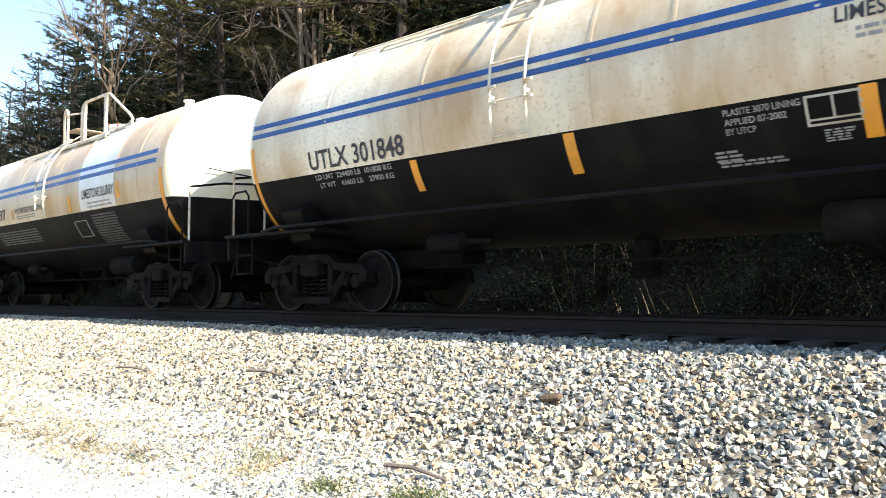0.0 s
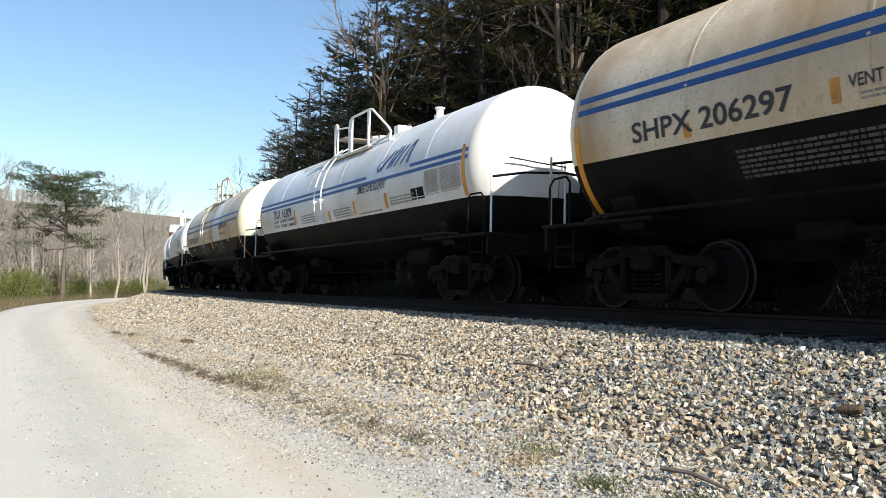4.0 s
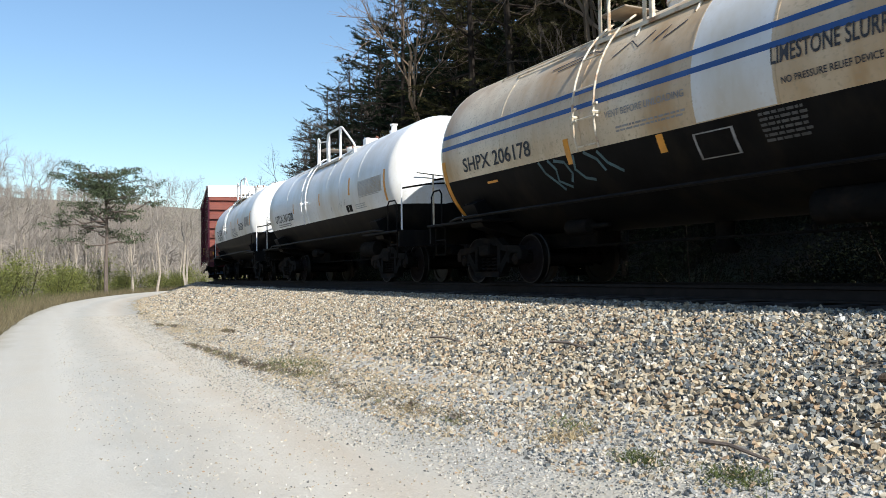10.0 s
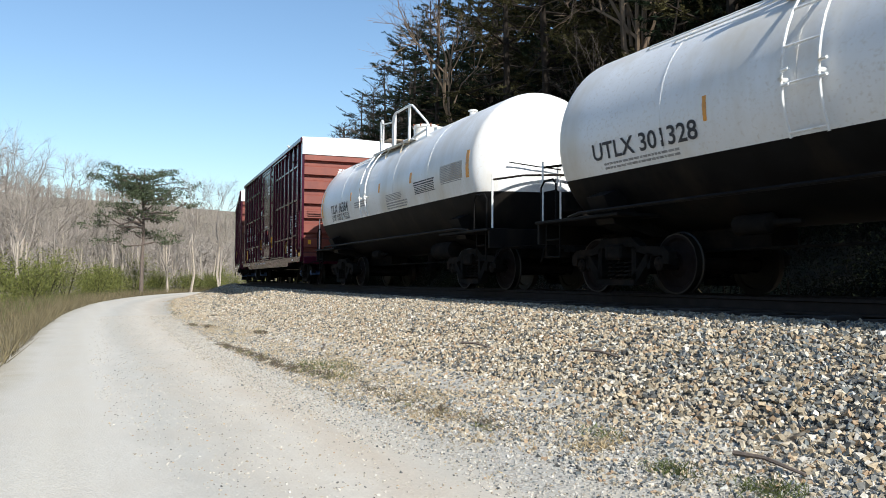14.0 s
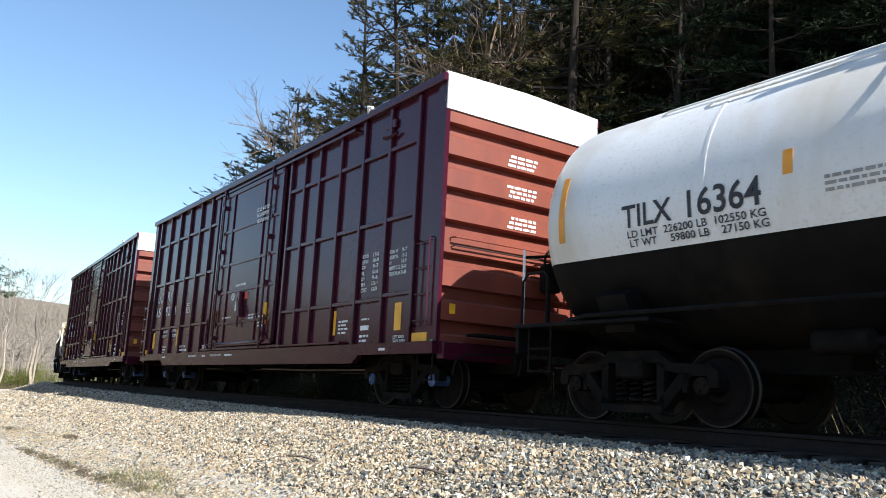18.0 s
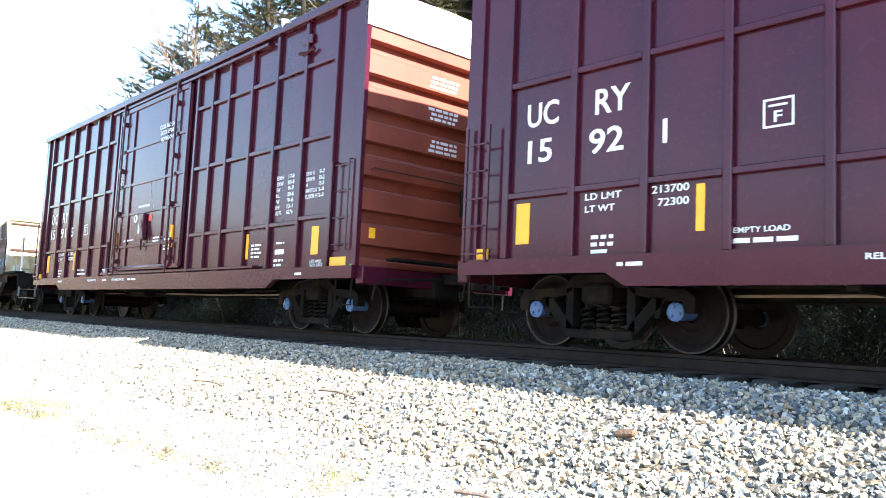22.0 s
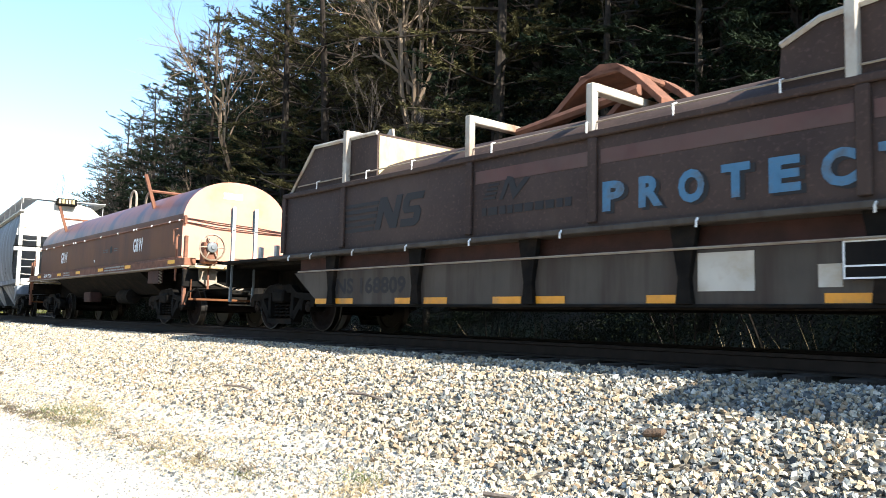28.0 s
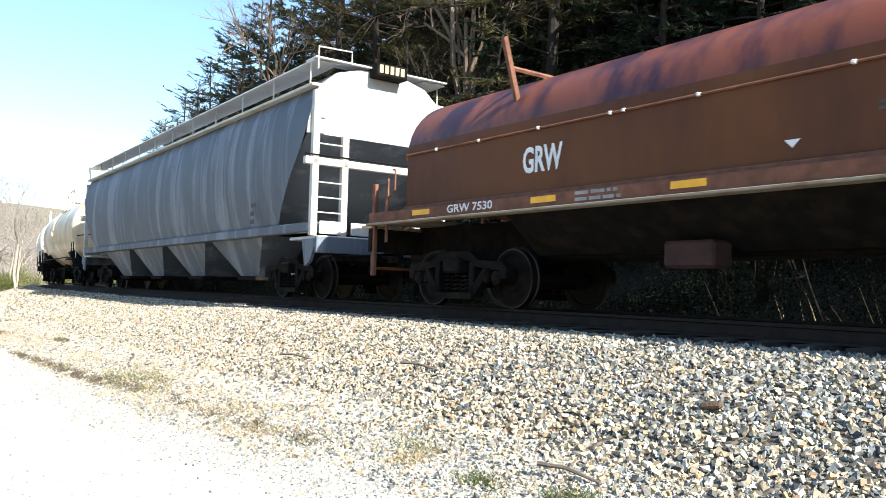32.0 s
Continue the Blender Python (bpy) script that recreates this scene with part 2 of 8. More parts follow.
M = {
    "cream": mat("stained_cream_paint", (0.78, 0.70, 0.54), 0.36, var=0.08, scale=1.2, stain=(0.45, 0.30, 0.15), amount=0.62, stretch=(0.8, 1, 0.3), stain_scale=1.0, fine=(0.5, 0.38, 0.22)),
    "cream_grey": mat("weathered_cream_paint", (0.70, 0.58, 0.41), 0.38, var=0.1, scale=1.0, stain=(0.44, 0.28, 0.13), amount=0.66, stretch=(0.8, 1, 0.25), stain_scale=0.9, fine=(0.42, 0.32, 0.2)),
    "white": mat("dusty_white_paint", (0.76, 0.75, 0.73), 0.34, var=0.05, scale=1.0, stain=(0.60, 0.54, 0.44), amount=0.45, stretch=(0.8, 1, 0.25), stain_scale=0.9, fine=(0.66, 0.62, 0.56)),
    "white_clean": mat("white_enamel", (0.80, 0.79, 0.76), 0.4, var=0.04, scale=2, stain=(0.5, 0.42, 0.3), amount=0.25, stain_scale=4),
    "black": mat("sooty_black_paint", (0.008, 0.0075, 0.0075), 0.6, var=0.3, scale=2, stain=(0.020, 0.016, 0.012), amount=0.35, stretch=(1, 1, 0.3), stain_scale=1.5, spec=0.06),
    "under": mat("grimy_underframe_steel", (0.010, 0.009, 0.008), 0.85, var=0.35, scale=5, stain=(0.024, 0.017, 0.012), amount=0.35, stain_scale=3, bump=0.2, spec=0.06),
    "blue": mat("blue_stripe_paint", (0.018, 0.07, 0.24), 0.45, var=0.2, scale=3),
    "orange": mat("orange_reflective_strip", (0.72, 0.30, 0.02), 0.4, var=0.12, scale=6, stain=(0.35, 0.18, 0.05), amount=0.3, stain_scale=3),
    "ink": mat("black_stencil_paint", (0.03, 0.03, 0.035), 0.6, var=0.3, scale=8),
    "ink_grey": mat("faded_grey_stencil_paint", (0.28, 0.27, 0.26), 0.6, var=0.3, scale=8),
    "ink_dim": mat("dim_grey_stencil_paint", (0.085, 0.08, 0.075), 0.7, var=0.4, scale=5),
    "ink_faint": mat("faint_grey_stencil_paint", (0.40, 0.39, 0.37), 0.6, var=0.25, scale=8),
    "ink_white": mat("white_stencil_paint", (0.75, 0.75, 0.74), 0.6, var=0.12, scale=8),
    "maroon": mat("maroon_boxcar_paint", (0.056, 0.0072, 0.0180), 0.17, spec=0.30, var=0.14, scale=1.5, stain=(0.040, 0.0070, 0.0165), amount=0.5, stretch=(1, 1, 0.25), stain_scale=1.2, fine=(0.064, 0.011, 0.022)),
    # The maroon paint again, lightened and reddened for sun on the ends.
    "red_end": mat("sunlit_maroon_end_paint", (0.20, 0.046, 0.024), 0.5, var=0.14, scale=1.5, stain=(0.15, 0.034, 0.022), amount=0.45, stretch=(1, 1, 0.3), stain_scale=1.2),
    "roof": mat("galvanised_roof_steel", (0.66, 0.66, 0.66), 0.45, 0.2, var=0.08, scale=2, stain=(0.5, 0.45, 0.4), amount=0.3),
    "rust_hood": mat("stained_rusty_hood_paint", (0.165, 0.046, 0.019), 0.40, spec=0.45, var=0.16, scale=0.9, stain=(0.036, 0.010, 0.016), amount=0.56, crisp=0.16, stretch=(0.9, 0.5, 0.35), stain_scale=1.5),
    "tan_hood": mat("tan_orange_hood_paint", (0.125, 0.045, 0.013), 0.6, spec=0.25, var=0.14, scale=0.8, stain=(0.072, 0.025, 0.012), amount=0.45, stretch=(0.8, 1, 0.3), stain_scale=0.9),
    # Hood paint of the ends, its peach tone standing for direct sun.
    "hood_end": mat("sunlit_hood_end_paint", (0.50, 0.235, 0.160), 0.5, var=0.06, scale=1.0, stain=(0.42, 0.21, 0.11), amount=0.4, stain_scale=1.2),
    # Bark and twigs of the slope, with the wood's shade in their colour.
    "dark_bark": mat("shade_darkened_bark", (0.030, 0.024, 0.019), 0.95, var=0.3, scale=8, bump=0.4, bump_scale=14, spec=0.1),
    "dark_twigs": mat("shade_darkened_twigs", (0.075, 0.062, 0.05), 0.95, var=0.25, scale=0.5, island=0.3, spec=0.1),
    "rust": mat("brown_rust", (0.16, 0.065, 0.035), 0.85, var=0.35, scale=6, bump=0.2),
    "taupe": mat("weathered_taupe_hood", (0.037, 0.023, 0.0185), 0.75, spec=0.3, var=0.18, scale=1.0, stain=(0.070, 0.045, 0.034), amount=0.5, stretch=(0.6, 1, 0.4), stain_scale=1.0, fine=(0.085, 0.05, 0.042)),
    "tan_sill": mat("dusty_tan_steel", (0.30, 0.25, 0.19), 0.75, var=0.16, scale=2, stain=(0.16, 0.10, 0.06), amount=0.5, stain_scale=2),
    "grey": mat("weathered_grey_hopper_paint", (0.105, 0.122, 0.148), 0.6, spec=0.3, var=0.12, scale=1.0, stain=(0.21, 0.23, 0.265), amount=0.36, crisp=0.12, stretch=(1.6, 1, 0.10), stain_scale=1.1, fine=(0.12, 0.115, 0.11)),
    # Lit copy of the hopper grey: the ends' sunlight is in the colour.
    "grey_end": mat("sun_brightened_grey_paint", (0.55, 0.53, 0.48), 0.5, var=0.1, scale=1.5, stain=(0.35, 0.28, 0.2), amount=0.45, stain_scale=1.5),
    "wheel": mat("brown_wheel_steel", (0.014, 0.010, 0.009), 0.85, var=0.3, scale=5, spec=0.08),
    "tread": mat("worn_tread_steel", (0.05, 0.045, 0.04), 0.5, 1.0, var=0.1, scale=8),
    "bearing": mat("blue_bearing_cap", (0.06, 0.12, 0.27), 0.5, var=0.2, scale=8),
    "yellow": mat("amber_reflective_paint", (0.85, 0.42, 0.02), 0.45, var=0.1, scale=8),
    "pale_blue": mat("pale_blue_letter_paint", (0.055, 0.165, 0.29), 0.6, var=0.25, scale=4, stain=(0.07, 0.08, 0.09), amount=0.5, stain_scale=4),
    "dull_ink": mat("dull_brown_letter_paint", (0.009, 0.008, 0.009), 0.7, var=0.2, scale=4),
    "faded_red": mat("faded_red_band", (0.085, 0.036, 0.030), 0.7, var=0.2, scale=2, stain=(0.09, 0.055, 0.045), amount=0.6),
    "panel": mat("dusty_grey_print_panel", (0.50, 0.47, 0.41), 0.6, var=0.1, scale=3, stain=(0.36, 0.29, 0.2), amount=0.45, stain_scale=2),
    "teal": mat("faded_teal_spray_paint", (0.06, 0.115, 0.135), 0.6, var=0.4, scale=5),
    "scuff": mat("pale_scuffed_paint", (0.42, 0.30, 0.29), 0.7, var=0.25, scale=9),
    # Real planks, and steel hood sheets whose pale tone carries sunlight.
    "planks": mat("weathered_planks_and_sunlit_sheet", (0.52, 0.41, 0.22), 0.85, var=0.2, scale=5, stretch=(1, 4, 1), stain=(0.3, 0.2, 0.1), amount=0.45),
    "sill_tan": mat("dirty_tan_sill_paint", (0.058, 0.047, 0.036), 0.75, var=0.25, scale=1.5, stain=(0.030, 0.018, 0.011), amount=0.55, stretch=(2.2, 1, 0.22), stain_scale=1.6),
    "frame_paint": mat("rust_streaked_pale_steel", (0.42, 0.38, 0.32), 0.65, var=0.15, scale=3, stain=(0.2, 0.11, 0.06), amount=0.45, stretch=(1, 1, 0.5), stain_scale=2.5),
    "dull_straw": mat("dull_olive_straw_grass", (0.165, 0.135, 0.072), 0.9, var=0.3, scale=1.5, island=0.4, thin=0.25),
    "rail_cream": mat("rust_flecked_cream_rail_paint", (0.66, 0.58, 0.44), 0.5, var=0.1, scale=5, stain=(0.32, 0.17, 0.07), amount=0.42, stain_scale=5),
    # Lit copy of the bare twigs, with sunlight mixed into the brown.
    "brown_twigs": mat("sun_brightened_brown_twigs", (0.17, 0.125, 0.085), 0.95, var=0.3, scale=0.5, island=0.35, spec=0.1),
    "post_grey": mat("dull_grey_post_paint", (0.13, 0.14, 0.145), 0.6, var=0.15, scale=4),
    "green": mat("green_tag", (0.02, 0.35, 0.08), 0.5),
    "red_tag": mat("red_tag", (0.65, 0.08, 0.05), 0.5),
    "rail": mat("rail_steel", (0.026, 0.019, 0.015), 0.8, var=0.25, scale=8, spec=0.15),
    "tie": mat("creosoted_tie_wood", (0.034, 0.027, 0.022), 0.9, var=0.3, scale=6, stretch=(1, 1, 1), bump=0.4, bump_scale=20),
    "bark": mat("grey_bark", (0.13, 0.10, 0.08), 0.9, var=0.3, scale=8, bump=0.5, bump_scale=14),
    "pale_bark": mat("pale_bare_bark", (0.34, 0.29, 0.23), 0.9, var=0.25, scale=5),
    # Darker than real needles: the slope's shade is mixed into the colour.
    "needles": mat("shade_darkened_needles", (0.016, 0.024, 0.012), 0.8, var=0.3, scale=0.7, island=0.45, thin=0.2, spec=0.1),
    # Lit copy of the dark needles: sunlight put into an olive-brown.
    "olive_needles": mat("sun_brightened_olive_needles", (0.060, 0.054, 0.022), 0.8, var=0.35, scale=0.7, island=0.5, thin=0.25, spec=0.1),
    "pine_needles": mat("olive_pine_needles", (0.068, 0.085, 0.038), 0.7, var=0.3, scale=0.8, island=0.4, thin=0.3),
    "bush": mat("yellow_green_bush_leaves", (0.165, 0.175, 0.040), 0.7, var=0.35, scale=0.8, island=0.4, thin=0.35),
    "dry": mat("dry_straw_grass", (0.40, 0.31, 0.17), 0.9, var=0.25, scale=3, island=0.35, thin=0.3),
    "grass": mat("green_grass_blades", (0.11, 0.13, 0.035), 0.8, var=0.3, scale=3, island=0.4, thin=0.3),
    "twigs": mat("grey_brown_bare_twigs", (0.25, 0.215, 0.18), 0.9, var=0.25, scale=0.5, island=0.3),
}


def stone_mat(name, ramp, per_object):
    m = bpy.data.materials.new(name)
    m.use_nodes = True
    N, L = m.node_tree.nodes, m.node_tree.links.new
    b = N["Principled BSDF"]
    b.inputs["Roughness"].default_value = 0.85
    src = N.new("ShaderNodeObjectInfo" if per_object else "ShaderNodeNewGeometry")
    r = N.new("ShaderNodeValToRGB")
    r.color_ramp.interpolation = "CONSTANT"
    while len(r.color_ramp.elements) < len(ramp):
        r.color_ramp.elements.new(0.5)
    for e, (p, c) in zip(r.color_ramp.elements, ramp):
        e.position, e.color = p, (*c, 1)
    L(src.outputs["Random" if per_object else "Random Per Island"], r.inputs[0])
    tc, n, mx = N.new("ShaderNodeTexCoord"), N.new("ShaderNodeTexNoise"), N.new("ShaderNodeMix")
    n.inputs["Scale"].default_value, n.inputs["Detail"].default_value = 45, 5
    L(tc.outputs["Object"], n.inputs["Vector"])
    mx.data_type, mx.blend_type = "RGBA", "MULTIPLY"
    mx.inputs[0].default_value = 0.6
    L(r.outputs[0], mx.inputs[6])
    r2 = N.new("ShaderNodeValToRGB")
    r2.color_ramp.elements[0].color, r2.color_ramp.elements[1].color = (0.45, 0.43, 0.4, 1), (1, 1, 1, 1)
    r2.color_ramp.elements[0].position, r2.color_ramp.elements[1].position = 0.3, 0.6
    L(n.outputs["Fac"], r2.inputs[0])
    L(r2.outputs[0], mx.inputs[7])
    L(mx.outputs[2], b.inputs["Base Color"])
    bp = N.new("ShaderNodeBump")
    bp.inputs["Strength"].default_value, bp.inputs["Distance"].default_value = 0.4, 0.01
    L(n.outputs["Fac"], bp.inputs["Height"])
    L(bp.outputs[0], b.inputs["Normal"])
    return m


STONES = [(0.0, (0.30, 0.245, 0.165)), (0.15, (0.45, 0.355, 0.23)), (0.30, (0.20, 0.19, 0.165)), (0.42, (0.49, 0.42, 0.31)), (0.56, (0.36, 0.25, 0.15)),
          (0.66, (0.62, 0.56, 0.46)), (0.77, (0.09, 0.088, 0.08)), (0.88, (0.43, 0.355, 0.245))]
GREYS = [(0.0, (0.20, 0.205, 0.20)), (0.18, (0.30, 0.30, 0.27)), (0.36, (0.10, 0.11, 0.11)), (0.50, (0.38, 0.35, 0.28)), (0.62, (0.16, 0.175, 0.17)), (0.74, (0.52, 0.51, 0.47)), (0.82, (0.07, 0.075, 0.08)), (0.91, (0.33, 0.26, 0.17))]
M["stone"] = stone_mat("mixed_ballast_stone", STONES, False)
M["stone_grey"] = stone_mat("blue_grey_ballast_stone", GREYS, False)
GRIT = [(0.0, (0.36, 0.33, 0.28)), (0.2, (0.46, 0.42, 0.36)), (0.4, (0.26, 0.24, 0.21)), (0.55, (0.52, 0.48, 0.41)), (0.75, (0.40, 0.36, 0.29)), (0.88, (0.50, 0.47, 0.42))]
M["grit"] = stone_mat("pale_road_grit", GRIT, False)
M["stone_piece"] = stone_mat("mixed_ballast_stone_piece", STONES, True)
M["dark_rust"] = mat("dark_grimy_rust", (0.040, 0.014, 0.010), 0.85, var=0.35, scale=5, bump=0.2)
# Stained cream of the heads, lightened for the sun that strikes them.
M["ivory"] = mat("sunlit_ivory_head_paint", (0.80, 0.73, 0.55), 0.4, var=0.06, scale=1.0, stain=(0.66, 0.47, 0.22), amount=0.4, stretch=(1, 1, 0.4), stain_scale=0.9)
M["brown_rock"] = mat("dark_brown_rock", (0.085, 0.052, 0.03), 0.9, var=0.35, scale=14, bump=0.6, bump_scale=30)
# Ground and leaves behind the track: their shade is put into the colour.
M["litter"] = mat("shade_darkened_litter", (0.036, 0.029, 0.019), 0.95, var=0.4, scale=2.0, stain=(0.035, 0.045, 0.02), amount=0.5, stain_scale=0.6, bump=0.5, bump_scale=8)
M["dark_leaves"] = mat("shade_darkened_leaves", (0.007, 0.009, 0.005), 0.9, var=0.25, scale=0.9, island=0.2, thin=0.0, spec=0.02)
M["soil"] = mat("dark_dead_grass_and_soil", (0.10, 0.075, 0.045), 0.95, var=0.4, scale=9, stain=(0.2, 0.2, 0.08), amount=0.4, stain_scale=3, bump=0.8, bump_scale=40)
# ---- the track's line: u metres along it (growing against the train's way), w metres from its middle towards the road ----
UU = np.arange(-240.0, 340.0, 0.5)
KAPPA = np.clip(-0.00052 + 0.0001296 * UU - 0.00000004 * UU ** 2, 0, 0.0112)
KAPPA = np.where(UU > 125, np.clip(0.0112 * (1 - (UU - 125) / 60), 0, 1), KAPPA)
PHI = np.concatenate([[0], np.cumsum((KAPPA[1:] + KAPPA[:-1]) * 0.25)])
LX = np.concatenate([[0], np.cumsum(-(np.cos(PHI[1:]) + np.cos(PHI[:-1])) * 0.25)])
LY = np.concatenate([[0], np.cumsum((np.sin(PHI[1:]) + np.sin(PHI[:-1])) * 0.25)])
I0 = int(np.searchsorted(UU, 0))
LX, LY, RAIL_Z = LX - LX[I0], LY - LY[I0] + 8.326, 1.25


def on_line(u, w=0.0):
    p = np.interp(u, UU, PHI)
    return np.interp(u, UU, LX) - np.sin(p) * w, np.interp(u, UU, LY) - np.cos(p) * w


def to_line(x, y):
    """u and w of places."""
    x, y = np.atleast_1d(np.asarray(x, float)), np.atleast_1d(np.asarray(y, float))
    us, ws = np.empty(len(x)), np.empty(len(x))
    for i in range(0, len(x), 4000):
        d = (x[i:i + 4000, None] - LX[None]) ** 2 + (y[i:i + 4000, None] - LY[None]) ** 2
        k = d.argmin(1)
        us[i:i + 4000] = UU[k]
        ws[i:i + 4000] = -np.sin(PHI[k]) * (x[i:i + 4000] - LX[k]) - np.cos(PHI[k]) * (y[i:i + 4000] - LY[k])
        far = np.sqrt(d[np.arange(len(k)), k])
        ws[i:i + 4000] = np.sign(ws[i:i + 4000]) * np.maximum(np.abs(ws[i:i + 4000]), far * 0.98)
    return us, ws


def smooth(a, b, v):
    v = np.clip((v - a) / (b - a), 0, 1)
    return v * v * (3 - 2 * v)


def ground_z(x, y):
    x, y = np.atleast_1d(np.asarray(x, float)), np.atleast_1d(np.asarray(y, float))
    u, w = to_line(x, y)
    hill = -w - 5.0
    z = np.where(hill > 0, 44 * (1 - np.exp(-np.maximum(hill, 0) * 0.85 / 44)) * (1 + 0.10 * np.sin(u * 0.11) * smooth(2, 20, hill)), 0)
    z = z + np.where(w > 10, smooth(10, 26, w) * 0.5 + 62 * smooth(120, 560, w), 0)
    bumps = 0.10 * np.sin(x * 0.9 + 1.3 * np.sin(y * 0.7)) * np.sin(y * 0.8 + 0.5) * (smooth(10, 14, w) + smooth(5, 9, -w) * 4)
    return z + bumps - 0.03


# ---- building helpers ----
class Build:
    """Gathers vertices and faces of one mesh."""

    def __init__(self):
        self.v, self.f, self.m, self.slot = [], [], [], 0

    def add(self, verts, faces):
        o = len(self.v)
        self.v += [tuple(p) for p in verts]
        self.f += [tuple(i + o for i in f) for f in faces]
        self.m += [self.slot] * len(faces)
        return self

    def box(self, x0, x1, y0, y1, z0, z1, c=0.0):
        if c <= 0:
            v = [(x, y, z) for x in (x0, x1) for y in (y0, y1) for z in (z0, z1)]
            return self.add(v, [(0, 1, 3, 2), (4, 6, 7, 5), (0, 4, 5, 1), (2, 3, 7, 6), (0, 2, 6, 4), (1, 5, 7, 3)])
        ring = lambda z, k: [(x0 + k, y0, z), (x1 - k, y0, z), (x1, y0 + k, z), (x1, y1 - k, z), (x1 - k, y1, z), (x0 + k, y1, z), (x0, y1 - k, z), (x0, y0 + k, z)]
        inner = lambda z: [(min(max(p[0], x0 + c), x1 - c), min(max(p[1], y0 + c), y1 - c), z) for p in ring(z, c)]
        rings = [inner(z0), ring(z0 + c, c), ring(z1 - c, c), inner(z1)]
        v = sum(rings, [])
        f = [tuple(range(7, -1, -1)), tuple(range(24, 32))]
        for r in range(3):
            f += [(r * 8 + i, r * 8 + (i + 1) % 8, r * 8 + 8 + (i + 1) % 8, r * 8 + 8 + i) for i in range(8)]
        return self.add(v, f)

    def tube(self, pts, r=0.02, n=6, r2=None, caps=True):
        pts = [Vector(p) for p in pts]
        r2 = r if r2 is None else r2
        v, side = [], None
        for i, p in enumerate(pts):
            d = (pts[min(i + 1, len(pts) - 1)] - pts[max(i - 1, 0)]).normalized()
            if side is None:
                side = d.cross(Vector((0, 0, 1)) if abs(d.z) < 0.9 else Vector((1, 0, 0))).normalized()
            side = (side - d * side.dot(d)).normalized()
            other = d.cross(side)
            q = r + (r2 - r) * i / max(1, len(pts) - 1)
            v += [p + (side * math.cos(a) + other * math.sin(a)) * q for a in (2 * math.pi * k / n for k in range(n))]
        f = []
        for i in range(len(pts) - 1):
            f += [(i * n + k, i * n + (k + 1) % n, (i + 1) * n + (k + 1) % n, (i + 1) * n + k) for k in range(n)]
        if caps:
            f += [tuple(range(n - 1, -1, -1)), tuple((len(pts) - 1) * n + k for k in range(n))]
        return self.add(v, f)

    def prism(self, poly, y0, y1):
        """A polygon in x and z, thick from y0 to y1."""
        n = len(poly)
        v = [(x, y0, z) for x, z in poly] + [(x, y1, z) for x, z in poly]
        return self.add(v, [tuple(range(n)), tuple(range(2 * n - 1, n - 1, -1))] + [(i, i + n, (i + 1) % n + n, (i + 1) % n) for i in range(n)])

    def prism_x(self, poly, x0, x1):
        """A polygon in y and z, long from x0 to x1."""
        n = len(poly)
        v = [(x0, y, z) for y, z in poly] + [(x1, y, z) for y, z in poly]
        return self.add(v, [tuple(range(n)), tuple(range(2 * n - 1, n - 1, -1))] + [(i, i + n, (i + 1) % n + n, (i + 1) % n) for i in range(n)])

    def lathe(self, prof, n=24, axis="y", at=(0, 0, 0), caps=True):
        """A profile of (along, radius) turned round an axis."""
        v = []
        for a, r in prof:
            for k in range(n):
                c, s = r * math.cos(2 * math.pi * k / n), r * math.sin(2 * math.pi * k / n)
                p = {"y": (c, a, s), "x": (a, c, s), "z": (c, s, a)}[axis]
                v.append((p[0] + at[0], p[1] + at[1], p[2] + at[2]))
        f = []
        for i in range(len(prof) - 1):
            f += [(i * n + k, i * n + (k + 1) % n, (i + 1) * n + (k + 1) % n, (i + 1) * n + k) for k in range(n)]
        if caps:
            f += [tuple(range(n - 1, -1, -1)), tuple((len(prof) - 1) * n + k for k in range(n))]
        return self.add(v, f)

    def mesh(self, name, mats, angle=35):
        me = bpy.data.meshes.new(name)
        me.from_pydata(self.v, [], self.f)
        for m in mats:
            me.materials.append(m)
        if len(mats) > 1:
            me.polygons.foreach_set("material_index", self.m)
        bm = bmesh.new()
        bm.from_mesh(me)
        bmesh.ops.recalc_face_normals(bm, faces=bm.faces)
        bm.to_mesh(me)
        bm.free()
        me.shade_smooth()
        me.set_sharp_from_angle(angle=radians(angle))
        return me


def part(name, b, mats, parent, label="", angle=35):
    """One mesh under a thing or a part. b: a Build, or a mesh that is shared."""
    if isinstance(b, Build):
        b = b.mesh(name, mats if isinstance(mats, (list, tuple)) else [mats], angle)
    ob = new(name, b)
    ob.parent = parent
    return tagged(ob, label)


def thing(name, label, category, group="", kind=""):
    return tagged(new(name), label, category, group, kind)


def quick_mesh(name, v, f, mats, smooth_it=False):
    """A mesh from arrays of vertices and of triangles or quads."""
    v, f = np.asarray(v, np.float32), np.asarray(f, np.int32)
    me = bpy.data.meshes.new(name)
    me.vertices.add(len(v))
    me.vertices.foreach_set("co", v.ravel())
    me.loops.add(f.size)
    me.loops.foreach_set("vertex_index", f.ravel())
    me.polygons.add(len(f))
    me.polygons.foreach_set("loop_start", np.arange(0, f.size, f.shape[1], dtype=np.int32))
    me.update(calc_edges=True)
    me.validate()
    for m in mats:
        me.materials.append(m)
    if not smooth_it:
        me.shade_flat()
    if smooth_it:
        me.shade_smooth()
    return me


TEXTS = {}


